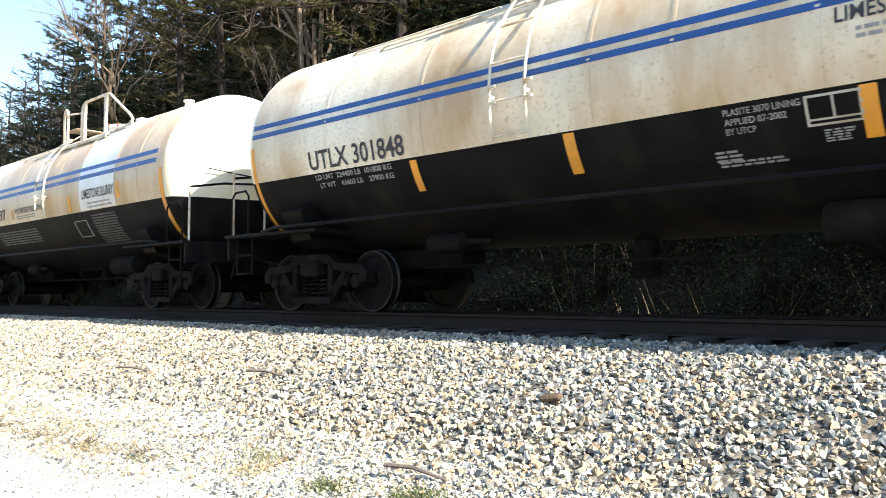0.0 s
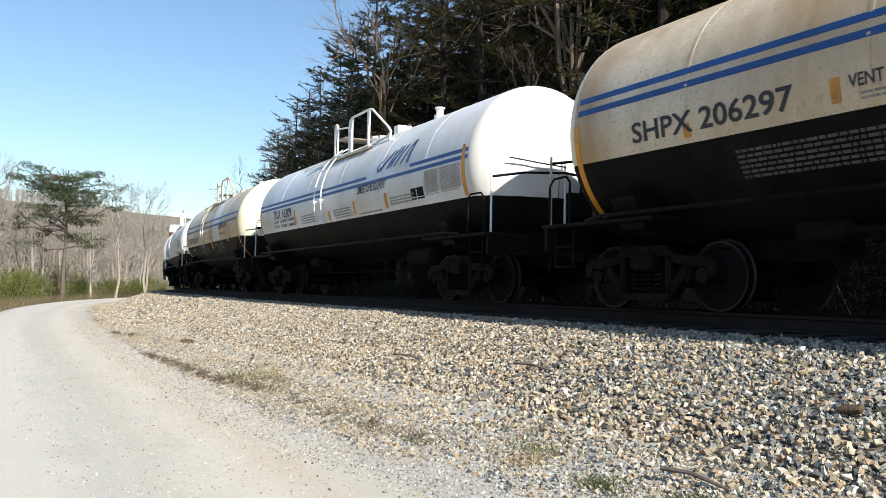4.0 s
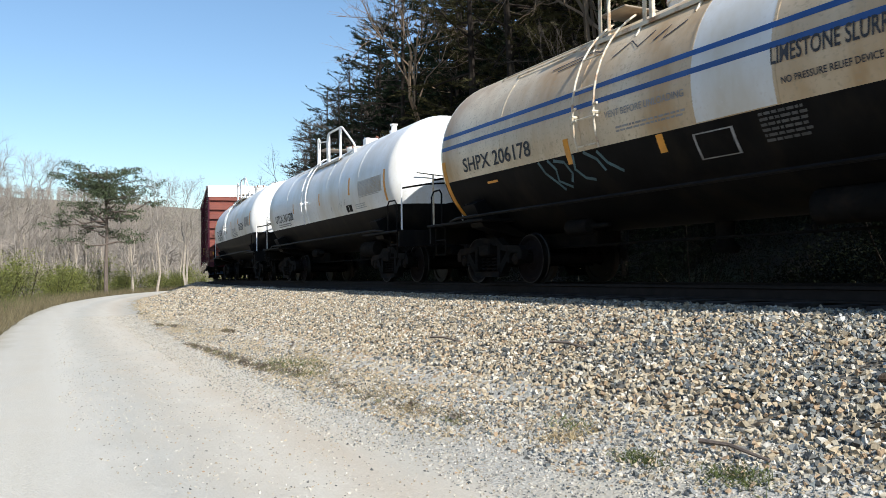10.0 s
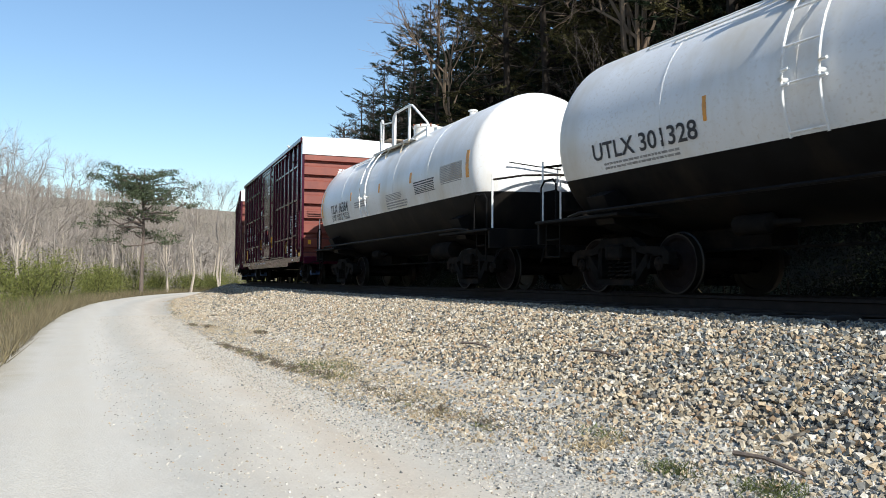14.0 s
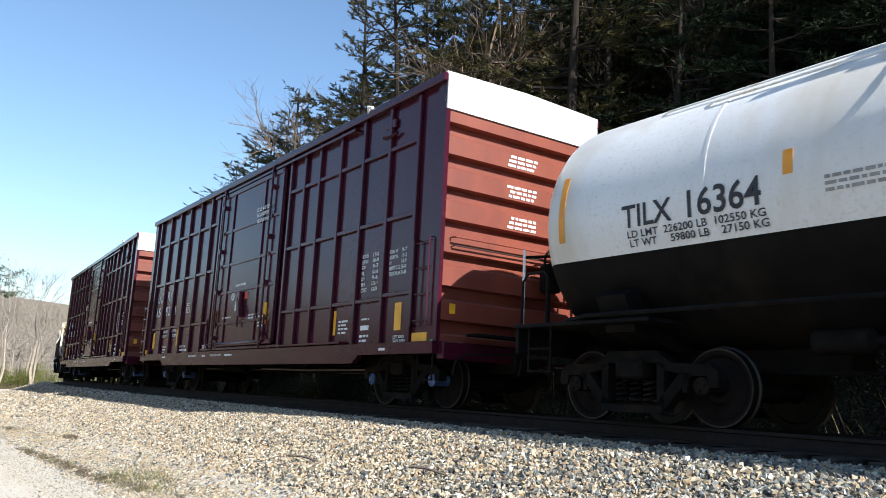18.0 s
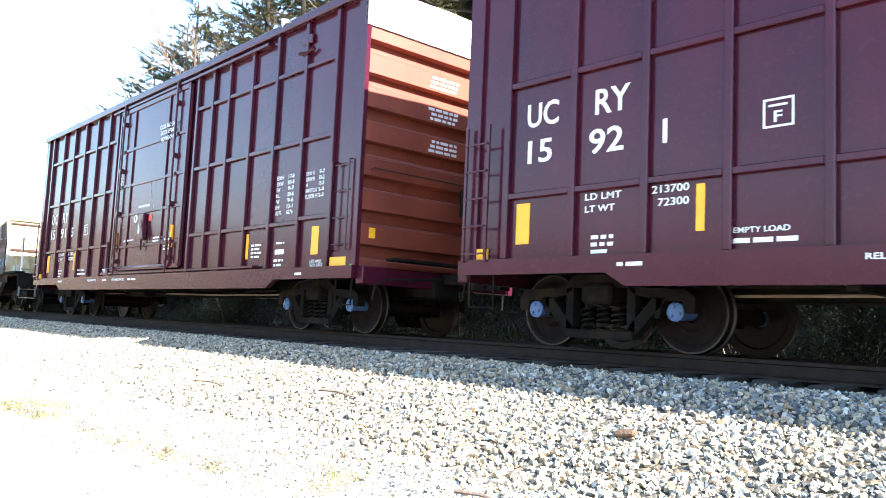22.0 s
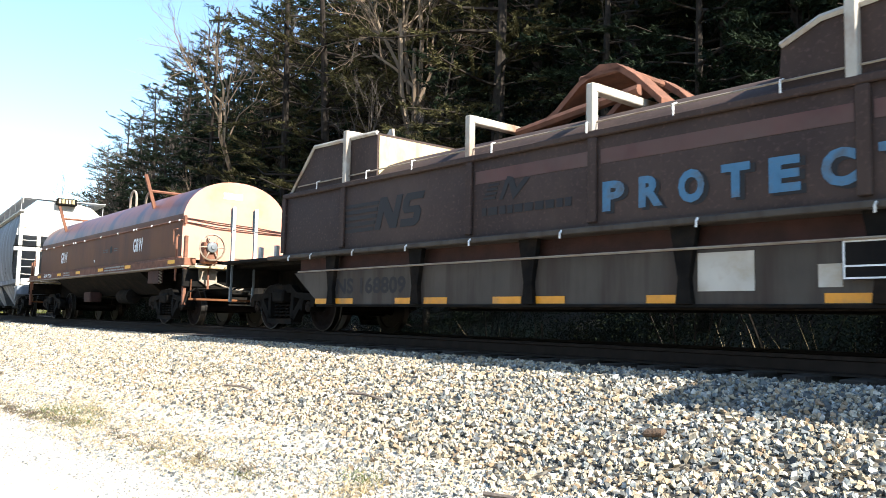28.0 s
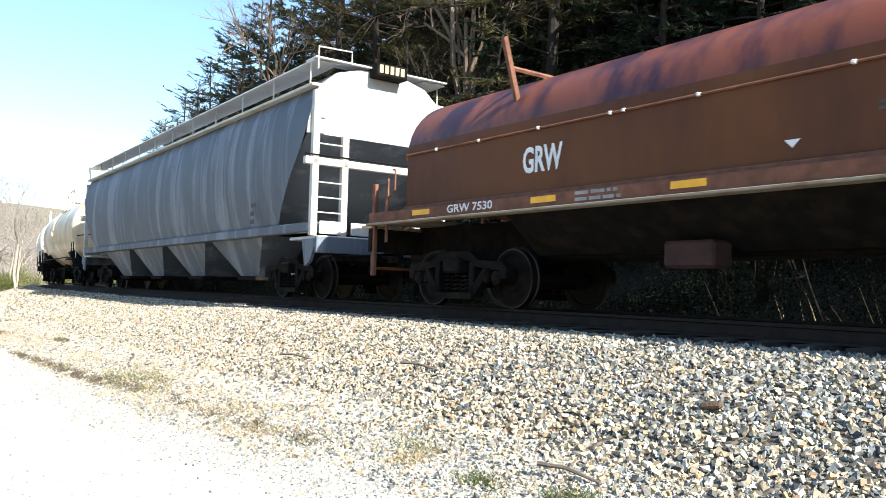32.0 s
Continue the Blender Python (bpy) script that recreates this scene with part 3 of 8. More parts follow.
def lettering(text, bold=0.016):
    """Vertices (x, y in heights of a capital) and faces of a line of text."""
    if (text, bold) not in TEXTS:
        cu = bpy.data.curves.new("lettering", "FONT")
        cu.body, cu.resolution_u, cu.offset = text, 3, bold
        ob = new("lettering", cu)
        me = bpy.data.meshes.new_from_object(ob.evaluated_get(bpy.context.evaluated_depsgraph_get()))
        v = np.array([p.co[:2] for p in me.vertices]) / 0.7
        f = [tuple(p.vertices) for p in me.polygons]
        v[:, 0] -= v[:, 0].min()
        bpy.data.objects.remove(ob)
        bpy.data.meshes.remove(me)
        bpy.data.curves.remove(cu)
        TEXTS[text, bold] = (v, f)
    return TEXTS[text, bold]


# ---- ground ----
def gravel_mat(name, cols, scale, bump, patches=None, patch_scale=0.35, worn=None, lanes=None):
    m = bpy.data.materials.new(name)
    m.use_nodes = True
    N, L = m.node_tree.nodes, m.node_tree.links.new
    b = N["Principled BSDF"]
    b.inputs["Roughness"].default_value = 0.92
    b.inputs["Specular IOR Level"].default_value = 0.2
    tc, v = N.new("ShaderNodeTexCoord"), N.new("ShaderNodeTexVoronoi")
    v.inputs["Scale"].default_value = scale
    L(tc.outputs["Object"], v.inputs["Vector"])
    sep = N.new("ShaderNodeSeparateColor")
    L(v.outputs["Color"], sep.inputs[0])
    r = N.new("ShaderNodeValToRGB")
    while len(r.color_ramp.elements) < len(cols):
        r.color_ramp.elements.new(0.5)
    for i, (e, c) in enumerate(zip(r.color_ramp.elements, cols)):
        e.position, e.color = i / (len(cols) - 1), (*c, 1)
    L(sep.outputs[0], r.inputs[0])
    out = r.outputs[0]
    if patches:
        n = N.new("ShaderNodeTexNoise")
        n.inputs["Scale"].default_value, n.inputs["Detail"].default_value = patch_scale, 7
        L(tc.outputs["Object"], n.inputs["Vector"])
        r2 = N.new("ShaderNodeValToRGB")
        r2.color_ramp.elements[0].position, r2.color_ramp.elements[1].position = 0.45, 0.62
        L(n.outputs["Fac"], r2.inputs[0])
        mx = N.new("ShaderNodeMix")
        mx.data_type = "RGBA"
        L(r2.outputs[0], mx.inputs[0])
        L(out, mx.inputs[6])
        mx.inputs[7].default_value = (*patches, 1)
        out = mx.outputs[2]
    if worn:
        # long streaks left by tyres, and a finer grit
        for size, stretch, lo, hi, k in ((1.0, (0.045, 1.5, 1), 0.42, 0.66, 0.75), (9.0, (0.5, 1, 1), 0.5, 0.75, 0.45)):
            mp, n = N.new("ShaderNodeMapping"), N.new("ShaderNodeTexNoise")
            mp.inputs["Scale"].default_value = stretch
            n.inputs["Scale"].default_value, n.inputs["Detail"].default_value = size, 6
            L(tc.outputs["Object"], mp.inputs[0])
            L(mp.outputs[0], n.inputs["Vector"])
            mr, mx = N.new("ShaderNodeMapRange"), N.new("ShaderNodeMix")
            mr.inputs[1].default_value, mr.inputs[2].default_value, mr.inputs[4].default_value = lo, hi, k
            L(n.outputs["Fac"], mr.inputs[0])
            mx.data_type = "RGBA"
            L(mr.outputs[0], mx.inputs[0])
            L(out, mx.inputs[6])
            mx.inputs[7].default_value = (*worn, 1)
            out = mx.outputs[2]
    if lanes:
        # wheel tracks and the looser strips between them, by the distance from the track, with ragged edges
        at, n, ad = N.new("ShaderNodeAttribute"), N.new("ShaderNodeTexNoise"), N.new("ShaderNodeMath")
        at.attribute_name = "across"
        n.inputs["Scale"].default_value, n.inputs["Detail"].default_value = 0.9, 5
        L(tc.outputs["Object"], n.inputs["Vector"])
        ad.operation = "ADD"
        L(at.outputs["Fac"], ad.inputs[0])
        L(n.outputs["Fac"], ad.inputs[1])
        mr, r3, mx = N.new("ShaderNodeMapRange"), N.new("ShaderNodeValToRGB"), N.new("ShaderNodeMix")
        mr.inputs[1].default_value, mr.inputs[2].default_value = 5.5 + 0.5, 9.7 + 0.5
        L(ad.outputs[0], mr.inputs[0])
        while len(r3.color_ramp.elements) < len(lanes):
            r3.color_ramp.elements.new(0.5)
        for e, (p, c) in zip(r3.color_ramp.elements, lanes):
            e.position, e.color = (p - 5.5) / 4.2, (*c, 1)
        L(mr.outputs[0], r3.inputs[0])
        mx.data_type = "RGBA"
        mx.inputs[0].default_value = 0.62
        L(out, mx.inputs[6])
        L(r3.outputs[0], mx.inputs[7])
        out = mx.outputs[2]
    L(out, b.inputs["Base Color"])
    bp = N.new("ShaderNodeBump")
    bp.inputs["Strength"].default_value, bp.inputs["Distance"].default_value = bump, 0.5 / scale
    bp.invert = True
    L(v.outputs["Distance"], bp.inputs["Height"])
    L(bp.outputs[0], b.inputs["Normal"])
    return m


M["road"] = gravel_mat("pale_crushed_gravel_road", [(0.34, 0.315, 0.27), (0.46, 0.43, 0.37), (0.37, 0.34, 0.29), (0.53, 0.50, 0.44)], 55, 0.5, (0.41, 0.365, 0.30), 0.8, (0.55, 0.52, 0.455),
                       [(5.5, (0.40, 0.375, 0.33)), (5.85, (0.45, 0.40, 0.325)), (6.3, (0.52, 0.435, 0.335)), (6.75, (0.57, 0.51, 0.42)), (7.15, (0.48, 0.43, 0.355)), (7.6, (0.46, 0.435, 0.38)), (8.0, (0.55, 0.51, 0.44)), (8.5, (0.53, 0.485, 0.405)), (9.0, (0.50, 0.465, 0.40)), (9.5, (0.36, 0.31, 0.22))])
M["verge"] = gravel_mat("fine_gravel_and_dry_grass_verge", [(0.35, 0.325, 0.28), (0.45, 0.42, 0.365), (0.32, 0.295, 0.25), (0.50, 0.47, 0.41)], 42, 0.7, (0.43, 0.39, 0.32), 1.1)
# Darker than the stones on it, to paint the shade in their gaps.
M["ballast"] = gravel_mat("gap_darkened_ballast_bed", [(0.05, 0.047, 0.043), (0.12, 0.10, 0.072), (0.16, 0.14, 0.11), (0.08, 0.07, 0.057), (0.13, 0.095, 0.06), (0.18, 0.165, 0.14)], 17, 1.0)
M["field"] = gravel_mat("rough_grass_and_leaf_litter", [(0.17, 0.14, 0.09), (0.23, 0.19, 0.13), (0.18, 0.16, 0.10), (0.26, 0.22, 0.16)], 28, 0.35, (0.20, 0.17, 0.12), 0.15)


def build_ground():
    near = np.arange(-150, 60.1, 2.5)
    xs = np.concatenate([[-2500, -1600, -1100, -800, -650, -550, -480, -420, -370, -330, -290, -260, -230, -205, -185, -165], near, [70, 85, 105, 130, 160, 200, 260, 340, 450, 700, 1200, 2500]])
    nears = np.arange(-45, 70.1, 2.5)
    ys = np.concatenate([[-2500, -1600, -1100, -800, -620, -480, -380, -300, -240, -190, -150, -120, -95, -75, -60, -52], nears, [78, 88, 100, 115, 135, 160, 200, 260, 340, 450, 700, 1200, 2500]])
    gx, gy = np.meshgrid(xs, ys)
    gz = ground_z(gx.ravel(), gy.ravel())
    ny, nx = gx.shape
    i = (np.arange(ny - 1)[:, None] * nx + np.arange(nx - 1)[None]).ravel()
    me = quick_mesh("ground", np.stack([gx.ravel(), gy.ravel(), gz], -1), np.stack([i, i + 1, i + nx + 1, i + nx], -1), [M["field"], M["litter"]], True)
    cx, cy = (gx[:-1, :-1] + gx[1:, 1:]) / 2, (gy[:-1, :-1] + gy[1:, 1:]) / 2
    # from just behind the track the ground takes the shade-darkened litter
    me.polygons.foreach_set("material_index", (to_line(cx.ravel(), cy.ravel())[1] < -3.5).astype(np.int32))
    return tagged(new("ground", me), "rough grassy ground rising to wooded hills", "ground", kind="structure")


def sweep(name, us, profile, material, wobble=0.0, seed=0):
    """A strip along the track's line with a profile of (w, z)."""
    rng = np.random.default_rng(seed)
    v = []
    wob = np.convolve(rng.normal(0, wobble, len(us) + 8), np.ones(9) / 3, "valid")
    for k, u in enumerate(us):
        for j, (w, z) in enumerate(profile):
            ww = w + wob[k] * (j in (0, len(profile) - 1))
            x, y = on_line(u, ww)
            v.append((x, y, z))
    n = len(profile)
    i = (np.arange(len(us) - 1)[:, None] * n + np.arange(n - 1)[None]).ravel()
    me = quick_mesh(name, np.array(v), np.stack([i, i + n, i + n + 1, i + 1], -1), [material], True)
    across = me.attributes.new("across", "FLOAT", "POINT")
    across.data.foreach_set("value", np.tile([p[0] for p in profile], len(us)).astype(np.float32))
    return new(name, me)


BED = [(-5.0, -0.1), (-4.2, 0.25), (-2.3, 0.95), (-1.3, 1.02), (1.3, 1.02), (1.9, 1.0), (2.3, 0.93), (3.0, 0.72), (3.8, 0.44), (4.5, 0.20), (5.1, 0.06), (5.9, -0.06)]


def bed_z(w):
    return np.interp(w, [p[0] for p in BED], [p[1] for p in BED])


build_ground()
fine_us = np.concatenate([np.arange(-60, -10, 4.0), np.arange(-10, 60, 0.5), np.arange(60, 260, 2.0)])
tagged(sweep("ballast_bed", fine_us, BED, M["ballast"]), "bank of crushed stone ballast under the railway track", "ballast", kind="structure")
VERGE = [(4.0, 0.365), (4.2, 0.318), (4.5, 0.222), (4.8, 0.152), (5.1, 0.09), (5.5, 0.05), (5.95, 0.02), (6.5, -0.05)]
ROAD = [(5.5, 0.02), (5.75, 0.044), (6.0, 0.04), (6.3, 0.032), (6.6, 0.028), (6.9, 0.024), (7.2, 0.03), (7.5, 0.034), (7.8, 0.03), (8.1, 0.022), (8.4, 0.018), (8.7, 0.02), (9.0, 0.026), (9.3, 0.02), (9.7, -0.05)]


def verge_z(w):
    return np.maximum(np.interp(w, [p[0] for p in VERGE], [p[1] for p in VERGE]), np.interp(w, [p[0] for p in ROAD], [p[1] for p in ROAD]))


tagged(sweep("verge", fine_us, VERGE, M["verge"], 0.06, 3), "strip of fine gravel and dry grass between road and ballast", "verge", kind="structure")
tagged(sweep("road", fine_us, ROAD, M["road"], 0.10, 5), "pale unpaved gravel road with worn wheel tracks", "road", kind="structure")
# ---- track ----
def build_track():
    track = thing("railway_track", "single railway track of rusty rails on wooden ties", "track", kind="structure")
    prof = [(-0.07, 0.0), (0.07, 0.0), (0.065, 0.02), (0.012, 0.035), (0.012, 0.135), (0.036, 0.145), (0.036, 0.18), (-0.036, 0.18), (-0.036, 0.145), (-0.012, 0.135), (-0.012, 0.035), (-0.065, 0.02)]
    us = np.concatenate([np.arange(-80, 0, 5.0), np.arange(0, 60, 2.0), np.arange(60, 261, 2.5)])
    for side in (-0.755, 0.755):
        v, n = [], len(prof)
        for u in us:
            for a, z in prof:
                x, y = on_line(u, side + a)
                v.append((x, y, RAIL_Z - 0.18 + z))
        i = (np.arange(len(us) - 1)[:, None] * n + np.arange(n)[None]).ravel()
        j = (np.arange(len(us) - 1)[:, None] * n + (np.arange(n)[None] + 1) % n).ravel()
        ob = new("rail", quick_mesh("rail", v, np.stack([i, i + n, j + n, j], -1), [M["rail"]]))
        ob.parent = track
    b = Build().box(-0.115, 0.115, -1.3, 1.3, -0.16, 0.0, 0.012)
    tie = b.mesh("tie", [M["tie"]])
    rng = random.Random(4)
    for u in np.arange(-6, 90, 0.52):
        ob = new("tie", tie)
        x, y = on_line(u)
        p = float(np.interp(u, UU, PHI))
        ob.matrix_world = pose(x, y, RAIL_Z - 0.175 + rng.uniform(-0.012, 0.006), 0, 0, -math.degrees(p) + rng.uniform(-1.5, 1.5))
        ob.parent = track


build_track()


# ---- the train: each car stands on z = 0 at the rail's top, x to the front, -y towards the road ----
def wheelset_mesh():
    b = Build()
    b.lathe([(-0.70, 0.09), (0.70, 0.09)], 12, "y")
    for s in (-1, 1):
        b.slot = 0
        b.lathe([(s * 0.80, 0.10), (s * 0.81, 0.16), (s * 0.765, 0.20), (s * 0.755, 0.33), (s * 0.79, 0.36), (s * 0.80, 0.405)], 28, "y", caps=False)
        b.slot = 1
        b.lathe([(s * 0.80, 0.405), (s * 0.80, 0.425), (s * 0.71, 0.432), (s * 0.70, 0.455), (s * 0.675, 0.455), (s * 0.67, 0.36), (s * 0.69, 0.34), (s * 0.69, 0.12)], 28, "y", caps=False)
        b.slot = 2
        b.lathe([(s * 0.80, 0.085), (s * 1.06, 0.085), (s * 1.075, 0.10), (s * 1.10, 0.10), (s * 1.115, 0.07)], 12, "y")
        for k in range(3):
            a = 2 * math.pi * k / 3
            b.lathe([(s * 1.115, 0.02), (s * 1.13, 0.02)], 6, "y", (0.055 * math.cos(a), 0, 0.055 * math.sin(a)))
    return b


def side_frame_build(s):
    b = Build()
    y0, y1 = s * 0.98, s * 1.12
    # top member, arched over the bearings, and the tension member below the springs
    top = [(-1.16, 0.58), (-1.05, 0.66), (-0.55, 0.68), (-0.35, 0.82), (0.35, 0.82), (0.55, 0.68), (1.05, 0.66), (1.16, 0.58), (1.16, 0.42), (1.04, 0.42), (1.02, 0.54), (0.80, 0.54),
           (0.46, 0.60), (0.36, 0.68), (-0.36, 0.68), (-0.46, 0.60), (-0.80, 0.54), (-1.02, 0.54), (-1.04, 0.42), (-1.16, 0.42)]
    b.prism(top, y0, y1)
    for k in (-1, 1):
        b.prism([(k * 0.84, 0.56), (k * 0.68, 0.58), (k * 0.36, 0.24), (k * 0.36, 0.14), (k * 0.44, 0.14)], y0, y1)
        b.prism([(k * 0.36, 0.70), (k * 0.46, 0.66), (k * 0.46, 0.16), (k * 0.36, 0.16)], y0, y1)
        b.prism([(k * 0.78, 0.55), (k * 0.72, 0.55), (k * 0.70, 0.36), (k * 0.76, 0.36)], y0, y1)
    b.box(-0.46, 0.46, y0 - s * 0.02, y1 + s * 0.02, 0.12, 0.22, 0.015)
    return b


def spring_build(s):
    b = Build()
    for i in (-0.2, 0.0, 0.2):
        pts = [(i + 0.065 * math.cos(a * 0.9), s * 1.04 + 0.065 * math.sin(a * 0.9), 0.22 + 0.26 * a / 30) for a in range(31)]
        b.tube(pts, 0.017, 5)
    return b


SHARED = {}


def shared(name, make, mats):
    if name not in SHARED:
        SHARED[name] = make().mesh(name.split("/")[0], mats)
    return SHARED[name]


WHEELSETS = []


def trucks(car, a, bearing="under"):
    """Two trucks, with their middles a metres from the car's middle."""
    for x0 in (-a, a):
        bol = Build().box(-0.2, 0.2, -1.2, 1.2, 0.5, 0.72, 0.03)
        bol.box(-0.13, 0.13, -0.3, 0.3, 0.72, 0.9, 0.02)
        truck = part("truck", shared("truck", lambda: bol, [M["under"]]), None, car)
        truck.location.x = x0
        for s, nm in ((-1, "a"), (1, "b")):
            part("side_frame", shared("side_frame/" + nm, lambda: side_frame_build(s), [M["under"]]), None, truck)
            part("spring", shared("spring/" + nm, lambda: spring_build(s), [M["under"]]), None, truck)
        for k, nm in ((-0.715, "a"), (0.715, "b")):
            part("brake_beam", shared("brake_beam/" + nm, lambda: Build().box(k - 0.035, k + 0.035, -0.7, 0.7, 0.3, 0.4, 0.01), [M["under"]]), None, truck)
        for dx in (-0.93, 0.93):
            ws = part("wheelset", shared("wheelset/" + bearing, wheelset_mesh, [M["wheel"], M["tread"], M[bearing]]), None, car)
            ws.location = (x0 + dx, 0, 0.43)
            WHEELSETS.append((ws, x0 + dx))


def coupler_build(e, x_end, reach):
    """e: +1 at the front end, -1 at the rear."""
    b = Build()
    x1 = x_end + reach
    lo, hi = (x_end - 0.3, x1 - 0.25)
    b.box(min(e * lo, e * hi), max(e * lo, e * hi), -0.07, 0.07, 0.80, 0.95, 0.01)
    k = [(-0.14, -0.10), (0.08, -0.15), (0.16, -0.06), (0.16, 0.05), (0.04, 0.03), (0.04, 0.12), (-0.02, 0.17), (-0.14, 0.10)]
    n = len(k)
    v = [(e * (x1 - 0.2 + p[0]), p[1], 0.72) for p in k] + [(e * (x1 - 0.2 + p[0]), p[1], 1.02) for p in k]
    b.add(v, [tuple(range(n)), tuple(range(n, 2 * n))] + [(i, (i + 1) % n, (i + 1) % n + n, i + n) for i in range(n)])
    return b


def ends(car, x_end, reach, hose=True):
    for e in (-1, 1):
        part("coupler", coupler_build(e, x_end, reach), M["under"], car)
        b = Build().tube([(e * (x_end + 0.05), 0.35, 0.8), (e * (x_end + 0.35), 0.36, 0.62), (e * (x_end + 0.6), 0.3, 0.38), (e * (x_end + reach - 0.1), 0.1, 0.42)], 0.025, 6)
        part("air_hose", b, M["black"], car)
        b = Build().tube([(e * (x_end + 0.02), -1.35, 0.72), (e * (x_end + 0.1), -1.2, 0.80), (e * (x_end + 0.22), -0.25, 0.86)], 0.018, 6)
        b.tube([(e * (x_end + 0.02), -1.35, 0.72), (e * (x_end + 0.02), -1.40, 0.52), (e * (x_end + 0.05), -1.40, 0.50)], 0.018, 6)
        part("uncoupling_lever", b, M["under"], car)


R_TANK, Z_TANK = 1.55, 2.40


def gauge(r=1.55, z=2.40):
    """The radius and the height of the middle of the tanks built next."""
    global R_TANK, Z_TANK
    R_TANK, Z_TANK = r, z


def curved(a, r=None):
    """y and z on the tank, a degrees above its middle on the road's side."""
    r = R_TANK if r is None else r
    return -r * math.cos(radians(a)), Z_TANK + r * math.sin(radians(a))


def band(x0, x1, a0, a1, off=0.004, step=3.0):
    """A thin sheet lying on the tank."""
    r = R_TANK
    b = Build()
    n = max(1, int(abs(a1 - a0) / step))
    v = []
    for k in range(n + 1):
        for o in (off, 0.0):
            y, z = curved(a0 + (a1 - a0) * k / n, r + o)
            v += [(x0, y, z), (x1, y, z)]
    f = []
    for k in range(n):
        i = 4 * k
        f += [(i, i + 1, i + 5, i + 4), (i + 1, i + 3, i + 7, i + 5), (i + 2, i, i + 4, i + 6)]
    f += [(0, 2, 3, 1), (4 * n, 4 * n + 1, 4 * n + 3, 4 * n + 2)]
    return b.add(v, f)


def letters(car, name, v, f, place, material, label):
    """One mesh for each letter of a line."""
    root = list(range(len(v)))

    def top(i):
        while root[i] != i:
            root[i] = root[root[i]]
            i = root[i]
        return i

    for face in f:
        for i in face[1:]:
            root[top(i)] = top(face[0])
    groups = {}
    for face in f:
        groups.setdefault(top(face[0]), []).append(face)
    for faces in sorted(groups.values(), key=lambda g: min(v[i][0] for q in g for i in q)):
        used = sorted({i for q in faces for i in q})
        at = {i: k for k, i in enumerate(used)}
        part(name, Build().add([place(v[i]) for i in used], [tuple(at[i] for i in q) for q in faces]), material, car, label)


def tank_text(car, name, text, x_left, width, a_base, height, material, label=""):
    v, f = lettering(text)
    sx = width / v[:, 0].max()
    place = lambda p: (x_left + p[0] * sx, *curved(a_base + math.degrees(p[1] * height / R_TANK), R_TANK + 0.008))
    if height > 0.15:
        return letters(car, "letter", v, f, place, material, label)
    return tagged(part(name, Build().add([place(p) for p in v], f), material, car, label), kind="stuff")


def tank_bars(car, x0, x1, a_top, lines, height, material, seed=0):
    """Lines of small print too small to read, as broken bars."""
    rng = random.Random(seed)
    b = Build()
    lines, height = int(lines * 1.5 + 0.5), height * 0.64
    for k in range(lines):
        a = a_top - math.degrees(k * height * 1.9 / R_TANK)
        if a_top > car["bound"] > a - 2.5:
            break
        x = x0
        while x < x1 - 0.05:
            w = min(rng.uniform(0.03, 0.12), x1 - x)
            b2 = band(x, x + w, a - math.degrees(height / R_TANK), a, 0.005)
            b.add(b2.v, b2.f)
            x += w + 0.022
    return tagged(part("small_print", b, material, car), kind="stuff")


def sprayed(car, strokes, width, material, name="spray_paint", label="faded spray-painted strokes"):
    """Freehand strokes on the tank: each a list of (x, angle)."""
    b = Build()
    for pts in strokes:
        v = []
        for k, (x, a) in enumerate(pts):
            xa, aa = pts[max(0, k - 1)]
            xb, ab = pts[min(len(pts) - 1, k + 1)]
            dx, dz = xb - xa, radians(ab - aa) * R_TANK
            ln = math.hypot(dx, dz) or 1
            ox, oz = -dz / ln * width / 2, dx / ln * width / 2
            for sg in (-1, 1):
                v.append((x + sg * ox, *curved(a + sg * math.degrees(oz / R_TANK), R_TANK + 0.009)))
        b.add(v, [(2 * k, 2 * k + 1, 2 * k + 3, 2 * k + 2) for k in range(len(pts) - 1)])
    return part(name, b, material, car, label)


